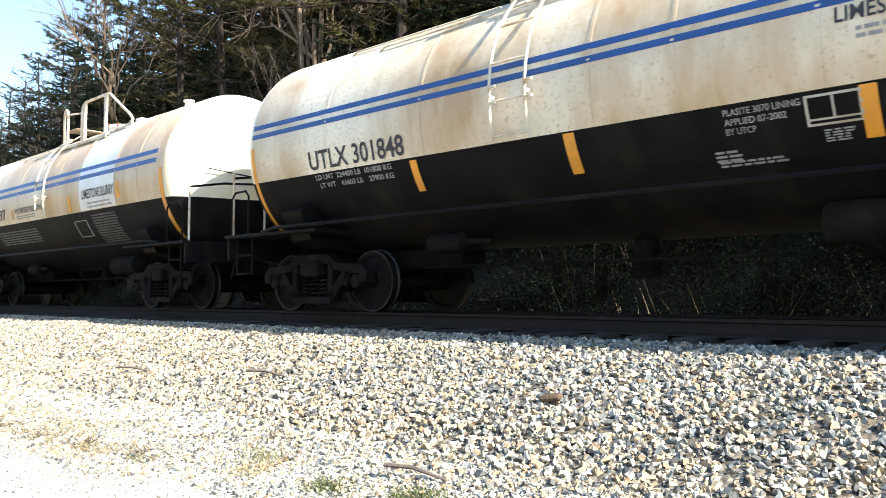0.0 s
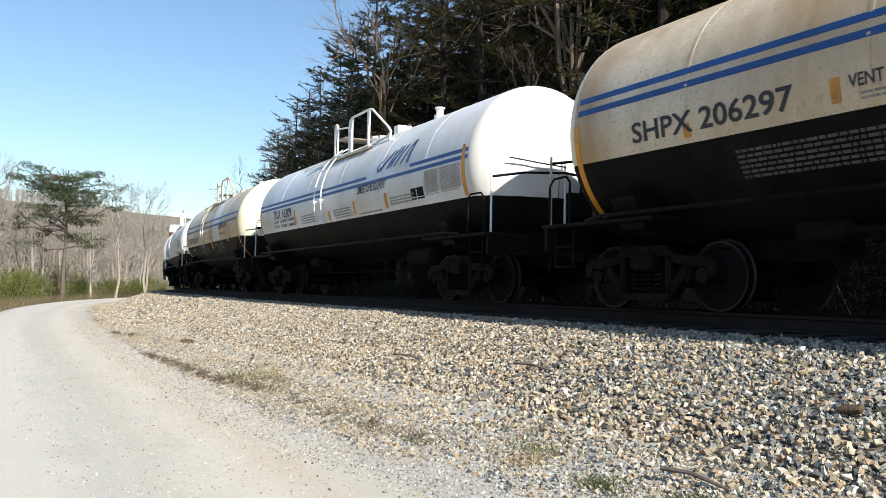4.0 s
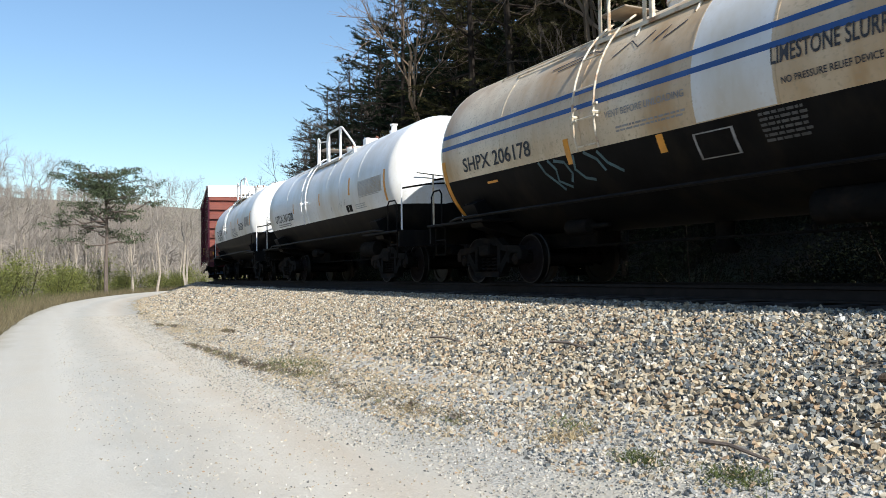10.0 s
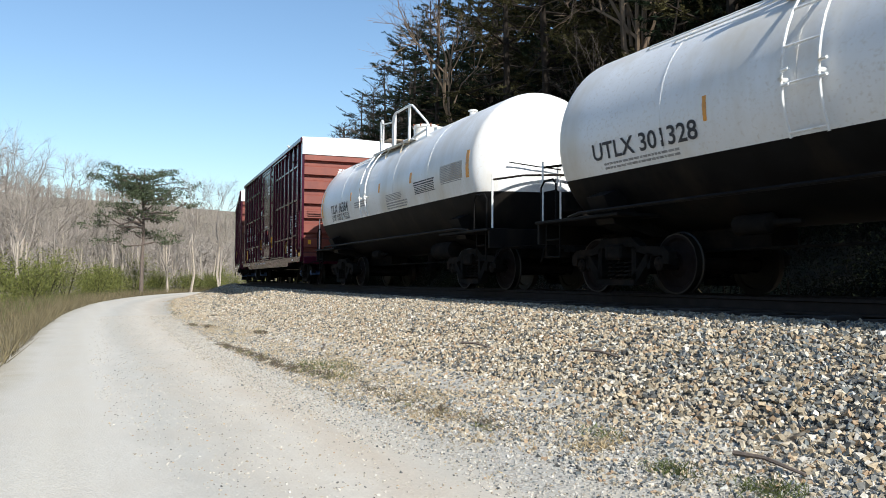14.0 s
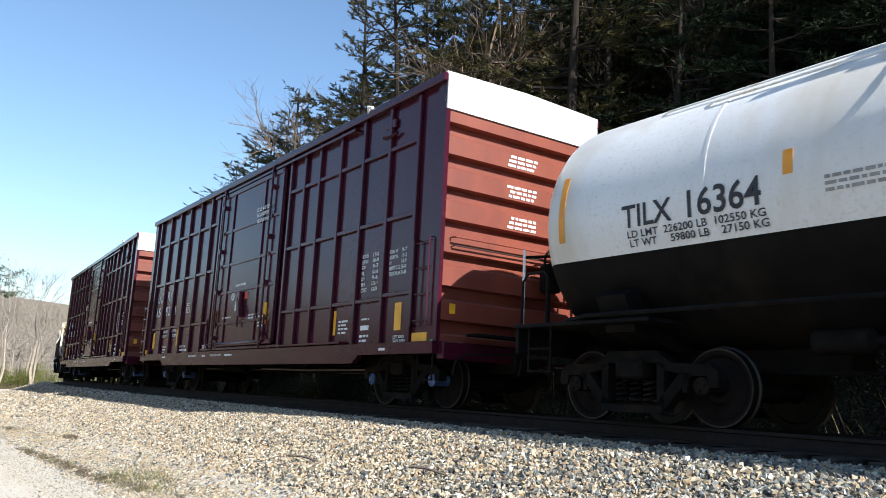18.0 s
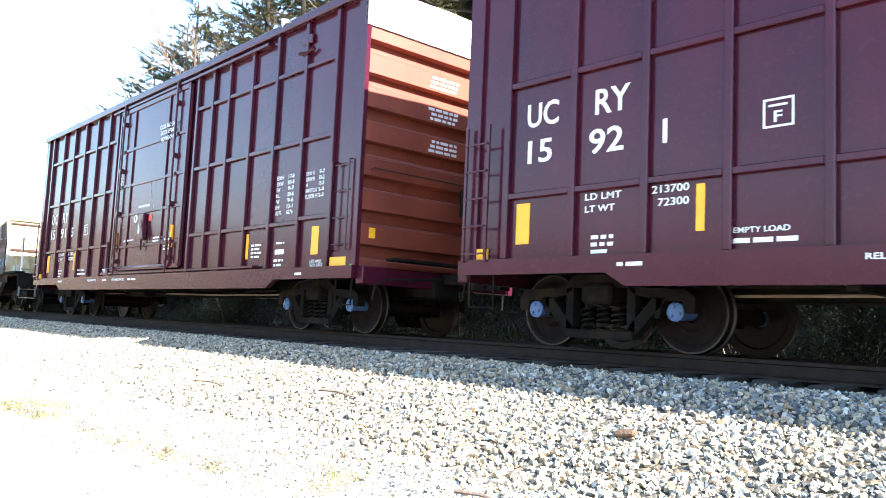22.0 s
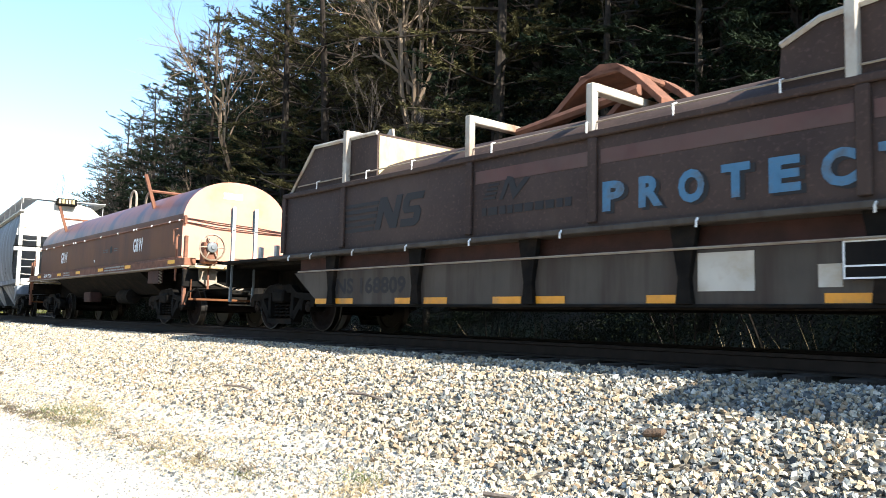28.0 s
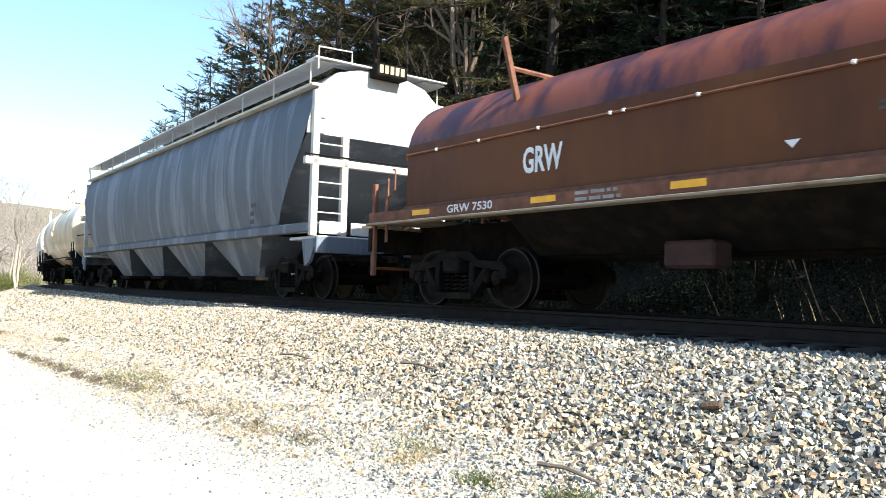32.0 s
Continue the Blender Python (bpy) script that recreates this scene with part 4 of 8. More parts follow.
def tank_car(label, hl, ladder_x, upper, lower, bound, stripes, marks, seams=(), rail_mat="white_clean", rail_top=4.4):
    car = thing("tank_car", label, "tank car", "cars of the train")
    if upper.startswith("cream"):
        rail_mat = "rail_cream"
    # shell with dished heads; the paint's edge runs along the tank
    angles = sorted(set([bound, 180 - bound] + [-90 + 360 * k / 56 for k in range(56)]))
    rings = [(-hl - 0.60 * math.sin(t), math.cos(t)) for t in np.linspace(math.pi / 2 * 0.985, 0, 18)] + [(x, 1.0) for x in np.linspace(-hl, hl, 9)[1:-1]] + \
            [(hl + 0.60 * math.sin(t), math.cos(t)) for t in np.linspace(0, math.pi / 2 * 0.985, 18)]
    b = Build()
    n = len(angles)
    # on the heads the paint's edge stays level with the sides
    zb = math.sin(radians(bound))

    def warped(a, k):
        edge = math.degrees(math.asin(zb / k)) if abs(zb) < k else -89.0
        m = 180 - a if a > 90 else a
        m = -90 + (m + 90) * (edge + 90) / (bound + 90) if m <= bound else edge + (m - bound) * (90 - edge) / (90 - bound)
        return 180 - m if a > 90 else m

    v = [(x, *curved(warped(a, k), R_TANK * k)) for x, k in rings for a in angles]
    car["bound"] = bound
    b.v = v
    for i in range(len(rings) - 1):
        for k in range(n):
            b.f.append((i * n + k, i * n + (k + 1) % n, (i + 1) * n + (k + 1) % n, (i + 1) * n + k))
            mid = (angles[k] + (angles[(k + 1) % n] + (360 if k == n - 1 else 0))) / 2
            b.m.append((2 if stripes and abs(rings[i][0] + rings[i + 1][0]) / 2 > hl else 0) if bound < mid < 180 - bound else 1)
    b.f += [tuple(range(n)), tuple((len(rings) - 1) * n + k for k in range(n))]
    b.m += [2, 2] if stripes else [0, 0]
    part("tank", b, [M[upper], M[lower], M["ivory" if upper.startswith("cream") else "white"]], car, angle=50)
    for x in seams:
        part("weld_seam", band(x - 0.02, x + 0.02, bound + 0.5, 100, 0.004, 4), M[upper], car)
    for a0, a1, spans in stripes:
        for x0, x1 in spans:
            part("stripe", band(x0, x1, a0, a1, 0.004, 2), M["blue"], car, "blue painted stripe")
    for x, a0, a1, w in marks:
        part("reflective_strip", band(x - w / 2, x + w / 2, a0, a1, 0.005), M["orange"], car, "orange reflective strip")
    # ladder on the road's side
    for s in (-1, 1):
        b = Build()
        for sx in (-0.24, 0.24):
            b.tube([(ladder_x + sx, s * -y, z) for y, z in (curved(a, R_TANK + 0.10) for a in np.linspace(58, bound + 0.4, 12))], 0.016, 6)
        ladder = part("ladder", b, M[rail_mat], car)
        for a in (46, 29, 12, -3, int(bound) + 2):
            y, z = curved(a, R_TANK + 0.10)
            part("rung", Build().tube([(ladder_x - 0.24, s * -y, z), (ladder_x + 0.24, s * -y, z)], 0.014, 6), M[rail_mat], ladder)
        for sx in (-0.24, 0.24):
            b = Build()
            for a in (2.5, -3.5):
                y, z = curved(a, R_TANK + 0.10)
                b.tube([(ladder_x + sx, s * -y, z), (ladder_x + sx + 0.11, s * -(y - 0.02), z)], 0.018, 6)
            y, z = curved(-1, R_TANK + 0.10)
            b.tube([(ladder_x + sx, s * -curved(-1, R_TANK)[0], z), (ladder_x + sx, s * -(y - 0.03), z)], 0.026, 6)
            part("ladder_bracket", b, M[rail_mat], ladder)
    # platform, rails, dome on top
    px, pz = ladder_x + 1.0, rail_top - 0.95
    for s in (-1, 1):
        y0, y1 = sorted((s * 0.90, s * 1.14))
        deck = part("platform", Build().box(px - 1.55, px + 0.72, y0, y1, pz - 0.015, pz + 0.02, 0.006), M["tan_sill"], car, "rust-stained steel grating platform")
        for yy in (0.90, 1.14):
            part("platform_edge", Build().box(px - 1.55, px + 1.15, *sorted((s * (yy - 0.012), s * (yy + 0.012))), pz - 0.03, pz + 0.03, 0.004), M["rail_cream"], deck)
        part("platform_end", Build().box(px + 0.72, px + 1.15, y0, y1, pz + 0.02, pz + 0.06, 0.008), M[rail_mat], deck)
        for x in (px - 1.3, px - 0.35, px + 0.75):
            ye, ze = curved(38)
            b = Build().tube([(x, s * 1.13, pz - 0.03), (x, s * -ye, ze - 0.02)], 0.022, 6)
            b.tube([(x, s * 0.92, pz - 0.03), (x, s * 1.13, pz - 0.03)], 0.022, 6)
            part("platform_bracket", b, M["rail_cream"], car)
    part("platform", Build().box(px - 1.55, px - 0.95, -0.90, 0.90, 3.98, 4.01, 0.008), M["tan_sill"], car)
    for s in (-1, 1):
        y = s * 0.98
        b = Build()
        b.tube([(px - 1.42, y, pz), (px - 1.42, y, rail_top - 0.14), (px - 1.40, y, rail_top - 0.05), (px - 1.32, y, rail_top), (px - 1.24, y, rail_top - 0.05), (px - 1.22, y, rail_top - 0.14), (px - 1.22, y, pz)], 0.027, 7)
        loop = part("hand_loop", b, M[rail_mat], car)
        part("loop_rail", Build().tube([(px - 1.22, y, rail_top - 0.13), (px - 0.55, y, rail_top - 0.20), (px - 0.42, y, rail_top - 0.22)], 0.02, 6), M[rail_mat], loop)
        b = Build()
        b.tube([(px - 0.45, y, pz), (px - 0.45, y, rail_top - 0.20), (px - 0.40, y, rail_top - 0.06), (px - 0.26, y, rail_top), (px + 0.3, y, rail_top), (px + 0.78, y, rail_top), (px + 0.95, y, rail_top - 0.03), (px + 1.9, y, rail_top - 0.62),
                (px + 2.0, y, rail_top - 0.72), (px + 1.95, y, rail_top - 0.79), (px + 1.02, y, pz + 0.10)], 0.029, 7)
        rail = part("guard_rail", b, M[rail_mat], car)
        for x in (px - 0.30, px + 0.75):
            part("rail_post", Build().box(x - 0.035, x + 0.035, y - 0.03, y + 0.03, pz, rail_top - 0.01, 0.008), M[rail_mat], rail)
        part("rail_foot", Build().box(px + 1.90, px + 1.99, y - 0.03, y + 0.03, pz - 0.12, rail_top - 0.74, 0.008), M[rail_mat], rail)
        # long drain bars lying on the tank's shoulder
        for a, x0, x1 in ((52, -3.3, -0.6), (46, -2.6, 0.5)):
            yy, zz = curved(a, R_TANK + 0.03)
            yb, zb2 = curved(a, R_TANK - 0.01)
            part("shoulder_bar", Build().tube([(ladder_x + x0, s * -yb, zb2), (ladder_x + x0 + 0.12, s * -yy, zz), (ladder_x + x1, s * -yy, zz)], 0.014, 5), M[rail_mat], car)
    dx = px - 0.55
    zt = Z_TANK + R_TANK + (0.44 if rail_top > 4.5 else 0.20)
    b = Build().lathe([(zt - 0.6, 0.33), (zt - 0.12, 0.33), (zt - 0.11, 0.36), (zt - 0.06, 0.36), (zt - 0.04, 0.33), (zt - 0.01, 0.18), (zt, 0.04)], 24, "z", (dx, 0, 0))
    dome = part("dome", b, M["white_clean"], car, "white manway drum")
    for k in range(8):
        a = k * math.pi / 4
        part("bolt", Build().lathe([(zt - 0.11, 0.025), (zt - 0.02, 0.025)], 6, "z", (dx + 0.345 * math.cos(a), 0.345 * math.sin(a), 0)), M["rust"], dome)
    part("valve_box", Build().box(px + 0.40, px + 0.66, -0.18, 0.2, 3.85, 4.12, 0.02), M["white_clean"], car)
    part("relief_valve", Build().lathe([(3.92, 0.12), (3.99, 0.12), (4.0, 0.08), (4.12, 0.08), (4.13, 0.11), (4.16, 0.11)], 12, "z", (px + 2.6, -0.1, 0)), M["white_clean"], car)
    part("vent_pipe", Build().tube([(px + 0.2, 0.3, 3.9), (px + 0.2, 0.3, 4.15), (px + 0.28, 0.3, 4.22), (px + 0.36, 0.3, 4.15)], 0.04, 7), M["rust"], car)
    # underframe
    xe = hl + 0.72
    for e in (-1, 1):
        x0, x1 = sorted((e * (hl - 3.0), e * xe))
        part("stub_sill", Build().box(x0, x1, -0.25, 0.25, 0.62, 0.98, 0.02), M["under"], car)
    for e in (-1, 1):
        xb = e * (hl - 0.9)
        b = Build().prism_x([(-1.5, 1.42), (-1.30, 1.02), (-0.6, 0.84), (0.6, 0.84), (1.30, 1.02), (1.5, 1.42), (1.25, 1.52), (0.7, 1.06), (-0.7, 1.06), (-1.25, 1.52)], xb - 0.22, xb + 0.22)
        part("saddle", b, M["black"], car)
        b = Build().box(min(e * (hl - 1.5), e * xe), max(e * (hl - 1.5), e * xe), -1.55, 1.55, 1.10, 1.15, 0.01)
        plat = part("end_platform", b, M["black"], car)
        # slender posts and hand rails across the end
        for y, top in ((-1.42, 2.15), (0.05, 2.45), (1.42, 2.15)):
            part("end_post", Build().tube([(e * (hl + 0.68), y, 1.12), (e * (hl + 0.68), y, top)], 0.02, 6), M[rail_mat], plat)
        part("end_rail", Build().tube([(e * (hl + 0.68), -1.42, 2.05), (e * (hl + 0.72), -0.8, 2.16), (e * (hl + 0.72), 0.05, 2.22), (e * (hl + 0.72), 0.8, 2.16), (e * (hl + 0.68), 1.42, 2.05)], 0.022, 6), M["under"], plat)
        part("end_rail", Build().tube([(e * (hl + 0.56), -1.0, 2.42), (e * (hl + 0.66), -0.5, 2.36), (e * (hl + 0.70), 0.05, 2.32)], 0.012, 5), M["under"], plat)
        b = Build().tube([(e * (hl + 0.12), -1.52, 1.12), (e * (hl + 0.12), -1.52, 1.72), (e * (hl + 0.2), -1.52, 1.80), (e * (hl + 0.5), -1.5, 1.80), (e * (hl + 0.6), -1.5, 1.70), (e * (hl + 0.6), -1.5, 1.12)], 0.018, 6)
        part("hand_loop", b, M["black"], plat)
        part("end_sill", Build().box(min(e * (xe - 0.06), e * xe), max(e * (xe - 0.06), e * xe), -1.5, 1.5, 0.78, 1.12, 0.01), M["black"], car)
        for y in (-1.46, 1.46):
            b = Build()
            for dx in (-0.2, 0.2):
                b.tube([(e * (hl + 0.3) + dx, y, 1.12), (e * (hl + 0.3) + dx, y, 0.55)], 0.016, 5)
            for z in (0.56, 0.84):
                b.tube([(e * (hl + 0.3) - 0.2, y, z), (e * (hl + 0.3) + 0.2, y, z)], 0.016, 5)
            part("step", b, M["under"], car)
    for s in (-1, 1):
        b = Build().tube([(-hl + 0.2, s * 1.50, 1.16), (-hl + 0.6, s * 1.56, 1.20), (hl - 0.6, s * 1.56, 1.20), (hl - 0.2, s * 1.50, 1.16)], 0.026, 6)
        part("side_hand_rail", b, M["black"], car)
    part("outlet_nozzle", Build().lathe([(0.42, 0.16), (0.5, 0.2), (0.58, 0.12), (0.9, 0.14)], 14, "z"), M["under"], car)
    part("air_reservoir", Build().lathe([(-0.55, 0.05), (-0.5, 0.2), (0.5, 0.2), (0.55, 0.05)], 14, "x", (hl - 2.9, -0.75, 0.86)), M["under"], car)
    part("brake_rod", Build().tube([(-hl + 1.6, -0.35, 0.62), (hl - 1.6, -0.35, 0.62)], 0.02, 6), M["under"], car)
    part("brake_cylinder", Build().lathe([(-0.3, 0.13), (0.25, 0.13), (0.3, 0.05), (0.7, 0.03)], 12, "x", (-hl + 3.2, -0.7, 0.9)), M["under"], car)
    b = Build().lathe([(-0.01, 0.28), (0.02, 0.29), (0.03, 0.26), (0.0, 0.25)], 18, "x", (hl + 0.8, 0.55, 1.90), caps=False)
    for k in range(4):
        a = k * math.pi / 4
        b.tube([(hl + 0.8, 0.55 - 0.27 * math.cos(a), 1.90 - 0.27 * math.sin(a)), (hl + 0.8, 0.55 + 0.27 * math.cos(a), 1.90 + 0.27 * math.sin(a))], 0.012, 5)
    part("brake_gear", Build().box(hl + 0.6, hl + 0.76, 0.1, 0.6, 1.5, 1.9, 0.03), M["under"], car)
    part("brake_wheel", b, M["under"], car)
    trucks(car, hl - 0.9)
    ends(car, xe, 0.66)
    return car


CARS = []     # (thing, middle on the line at 16 s, half the distance between its trucks)
def flat_text(car, name, text, x_left, width, y, z, height, material, label="", bold=0.016):
    """A line of letters on the side that faces the road."""
    v, f = lettering(text, bold)
    sx = width / v[:, 0].max()
    place = lambda p: (x_left + p[0] * sx, y, z + p[1] * height)
    if height > 0.15 and len(text) > 1:
        return letters(car, "letter", v, f, place, material, label)
    ob = part(name, Build().add([place(p) for p in v], f), material, car, label)
    return ob if len(text) == 1 else tagged(ob, kind="stuff")


def flat_bars(car, x0, x1, y, z_top, lines, height, material, seed=0):
    rng = random.Random(seed)
    b = Build()
    for k in range(lines):
        z, x = z_top - k * height * 1.9, x0
        while x < x1 - 0.04:
            w = min(rng.uniform(0.05, 0.22), x1 - x)
            b.box(x, x + w, y, y + 0.003, z - height, z)
            x += w + 0.035
    return tagged(part("small_print", b, M[material], car), kind="stuff")


def end_bars(car, x, y0, y1, z_top, lines, height, material, seed=0):
    rng = random.Random(seed)
    b = Build()
    for k in range(lines):
        z, y = z_top - k * height * 1.8, y0 + rng.uniform(0, 0.1)
        while y < y1 - 0.04:
            w = min(rng.uniform(0.05, 0.16), y1 - y)
            b.box(x, x + 0.004, y, y + w, z - height, z)
            y += w + 0.03
    return tagged(part("small_print", b, M[material], car), kind="stuff")


def ladder_flat(car, x0, x1, y, z0, z1, material, name="ladder", step=0.33):
    b = Build()
    for x in (x0, x1):
        b.box(x - 0.02, x + 0.02, y - 0.015, y + 0.015, z0, z1, 0.004)
    lad = part(name, b, material, car)
    z = z0 + 0.1
    while z < z1:
        part("rung", Build().tube([(x0, y - 0.03, z), (x1, y - 0.03, z)], 0.013, 6), material, lad)
        z += step
    return lad


def boxcar(label, number):
    car = thing("boxcar", label, "boxcar", "cars of the train")
    hl, Y = 7.92, 1.56
    dl, dr = -1.80, 2.00                      # the door's edges
    body = Build().box(-hl + 0.18, hl - 0.18, -Y, Y, 0.95, 5.08)
    part("body", body, M["maroon"], car)
    for s in (-1, 1):
        y = s * Y
        yo = s * (Y + 0.065)
        a, c = sorted((y, yo))
        # top chord, side sill with its deeper middle
        part("top_chord", Build().box(-hl, hl, min(y, s * (Y + 0.12)), max(y, s * (Y + 0.12)), 4.98, 5.12, 0.012), M["maroon"], car)
        sill = [(-hl, 0.98), (hl, 0.98), (hl, 0.80), (5.75, 0.80), (5.5, 0.66), (-5.5, 0.66), (-5.75, 0.80), (-hl, 0.80)]
        part("side_sill", Build().prism(sill, *sorted((y, s * (Y + 0.10)))), M["maroon"], car)
        # posts and staggered girts
        posts_r = [2.26, 2.94, 3.62, 4.50, 5.37, 6.28, 7.16]
        posts_l = [-2.08, -2.68, -3.54, -4.45, -5.34, -6.25, -7.22]
        for x in posts_r + posts_l:
            part("post", Build().box(x - 0.045, x + 0.045, a, c + 0 if s > 0 else c, 0.98, 4.98, 0.01), M["maroon"], car)
        for group in (posts_r, posts_l):
            for i in range(len(group) - 1):
                lo, hi = sorted((group[i], group[i + 1]))
                for z in (1.71, 3.02, 4.23):
                    if group is posts_r and i == len(group) - 2 and z < 2:
                        z = 1.76
                    part("girt", Build().box(lo + 0.045, hi - 0.045, *sorted((y, s * (Y + 0.055))), z - 0.035, z + 0.035, 0.008), M["maroon"], car)
        for x in (-hl, hl):
            part("corner_post", Build().box(x - 0.24 if x > 0 else x, x if x > 0 else x + 0.24, *sorted((s * (Y - 0.03), s * (Y + 0.05))), 0.84, 5.12, 0.008), M["maroon"], car)
        # plug door
        b = Build().box(dl, dr, *sorted((s * (Y + 0.02), s * (Y + 0.075))), 1.12, 4.82, 0.012)
        door = part("door", b, M["maroon"], car)
        yd = s * (Y + 0.075)
        b = Build()
        for x0, x1, za, zb in ((dl, dr, 4.74, 4.84), (dl, dr, 1.08, 1.18), (dl, dl + 0.09, 1.1, 4.82), (dr - 0.09, dr, 1.1, 4.82)):
            b.box(x0, x1, *sorted((yd, yd + s * 0.03)), za, zb, 0.008)
        part("door_frame", b, M["maroon"], door)
        for z in (1.62, 2.35, 3.02, 3.85):
            part("door_rail", Build().box(dl + 0.09, dr - 0.09, *sorted((yd, yd + s * 0.025)), z - 0.035, z + 0.035, 0.008), M["maroon"], door)
        for x in (dl + 0.9, dr - 1.0):
            part("door_post", Build().box(x - 0.03, x + 0.03, *sorted((yd, yd + s * 0.03)), 1.18, 4.74, 0.008), M["maroon"], door)
        for x in (dl + 0.32, dr - 0.55):
            b = Build().tube([(x, yd + s * 0.06, 1.0), (x, yd + s * 0.06, 4.97)], 0.026, 7)
            for z in (1.3, 2.4, 3.4, 4.5):
                b.box(x - 0.06, x + 0.06, *sorted((yd, yd + s * 0.09)), z - 0.05, z + 0.05, 0.01)
            part("lock_rod", b, M["maroon"], door)
        rod = Build().tube([(dl - 0.22, s * (Y + 0.1), 1.78), (dl - 0.22, s * (Y + 0.1), 1.20), (dl - 0.16, s * (Y + 0.1), 1.14), (dr - 0.45, s * (Y + 0.13), 1.14), (dr - 0.38, s * (Y + 0.13), 1.2), (dr - 0.38, s * (Y + 0.13), 1.7)], 0.022, 6)
        part("door_crank_rod", rod, M["maroon"], car)
        b = Build().tube([(0.1, yd + s * 0.06, 1.5), (0.1, yd + s * 0.06, 2.15)], 0.02, 6)
        b.box(-0.02, 0.2, *sorted((yd, yd + s * 0.1)), 2.0, 2.3, 0.02)
        b.tube([(0.1, yd + s * 0.09, 2.15), (0.32, yd + s * 0.1, 1.75)], 0.02, 6)
        part("door_handle", b, M["maroon"], door)
        b = Build().box(dl - 0.5, dr + 3.1, *sorted((y, s * (Y + 0.14))), 1.0, 1.045, 0.006)
        part("door_track", b, M["maroon"], car)
        part("door_track", Build().box(dl - 0.5, dr + 3.1, *sorted((y, s * (Y + 0.12))), 4.86, 4.91, 0.006), M["maroon"], car)
        # yellow tags and white stencils
        for x, za, zb, w in ((6.77, 1.18, 1.62, 0.20), (4.62, 1.17, 1.61, 0.09), (1.56, 1.50, 1.96, 0.10), (-1.58, 1.52, 1.96, 0.09), (-6.97, 1.15, 1.62, 0.20), (-4.74, 1.18, 1.63, 0.09)):
            part("reflective_strip", Build().box(x - w / 2, x + w / 2, *sorted((s * (Y + 0.001), s * (Y + 0.008))) if abs(x) > 2.2 else sorted((yd, yd + s * 0.035)), za, zb, 0.001), M["yellow"], car, "yellow reflective strip")
        for x0, x1 in ((7.24, 7.76), (-7.86, -7.50)):
            part("placard", Build().box(x0, x1, *sorted((s * (Y + 0.001), s * (Y + 0.03))), 0.98, 1.12, 0.004), M["yellow"], car, "yellow stencil panel")
        ladder_flat(car, -7.82, -7.45, s * (Y + 0.12), 0.95, 2.6, M["maroon"])
        for x in (7.28, 7.72):
            part("grab_post", Build().tube([(x, s * Y, 2.55), (x, s * (Y + 0.10), 2.55), (x, s * (Y + 0.10), 1.22), (x, s * Y, 1.22)], 0.016, 6), M["maroon"], car)
        for z in (1.3, 1.7, 2.1, 2.5):
            part("grab_iron", Build().tube([(7.28, s * (Y + 0.05), z), (7.72, s * (Y + 0.05), z)], 0.010, 5), M["maroon"], car)
        for x in (-7.6, 7.6):
            b = Build().tube([(x - 0.2, s * Y, 0.86), (x - 0.2, s * Y, 0.42), (x + 0.2, s * Y, 0.42), (x + 0.2, s * Y, 0.86)], 0.017, 6)
            part("step", b, M["under"], car)
    yt = -(Y + 0.006)
    w, wt = M["ink_white"], "ink_white"
    flat_text(car, "lettering", "UC", -6.95, 0.46, yt, 2.50, 0.27, w, "white stencilled letters")
    flat_text(car, "lettering", "RY", -5.99, 0.44, yt, 2.50, 0.27, w)
    flat_text(car, "lettering", number[:2], -6.93, 0.36, yt, 2.08, 0.26, w)
    flat_text(car, "lettering", number[2:4], -6.06, 0.44, yt, 2.08, 0.26, w)
    flat_text(car, "lettering", number[4:], -5.16, 0.05 if number[4:] == "1" else 0.17, yt, 2.08, 0.24, w)
    b = Build()
    for x0, x1, za, zb in ((-4.14, -3.86, 2.305, 2.325), (-4.14, -3.86, 2.06, 2.08), (-4.14, -4.12, 2.08, 2.305), (-3.88, -3.86, 2.08, 2.305), (-4.09, -3.92, 2.25, 2.27)):
        b.box(x0, x1, yt, yt + 0.004, za, zb)
    part("plate_mark", b, w, car)
    flat_text(car, "lettering", "F", -4.04, 0.075, yt, 2.11, 0.10, w)
    flat_text(car, "lettering", "LD LMT", -6.09, 0.46, yt, 1.58, 0.07, w)
    flat_text(car, "lettering", "LT WT", -6.09, 0.38, yt, 1.45, 0.07, w)
    flat_text(car, "lettering", "213700" if number == "15921" else "213300", -5.27, 0.41, yt, 1.58, 0.075, w)
    flat_text(car, "lettering", "72300" if number == "15921" else "72200", -5.20, 0.34, yt, 1.45, 0.075, w)
    flat_bars(car, -6.0, -5.72, yt, 1.20, 3, 0.04, wt, 4)
    flat_text(car, "lettering", "EMPTY LOAD", -4.41, 0.52, yt, 1.14, 0.05, w)
    flat_bars(car, -4.41, -3.79, yt, 1.09, 1, 0.045, wt, 5)
    flat_text(car, "lettering", "70K", -2.56, 0.23, yt, 1.06, 0.10, w)
    rows = [("EXH", "17-0"), ("EXW", "10-8"), ("EW", "9-7"), ("IL", "50-6"), ("IW", "9-6"), ("IH", "13-1"), ("CU.FT.", "6276")]
    for k, (l, r) in enumerate(rows):
        flat_text(car, "lettering", l, 5.51, 0.21 if len(l) > 2 else 0.12, yt, 2.46 - k * 0.098, 0.068, w)
        flat_text(car, "lettering", r, 5.87, 0.19, yt, 2.46 - k * 0.098, 0.068, w)
    rows = [("EXW W", "9-7"), ("EXW H", "15-2"), ("H", "15-9"), ("EMPTY C.G.", "5-0"), ("FLOOR H", "3-8")]
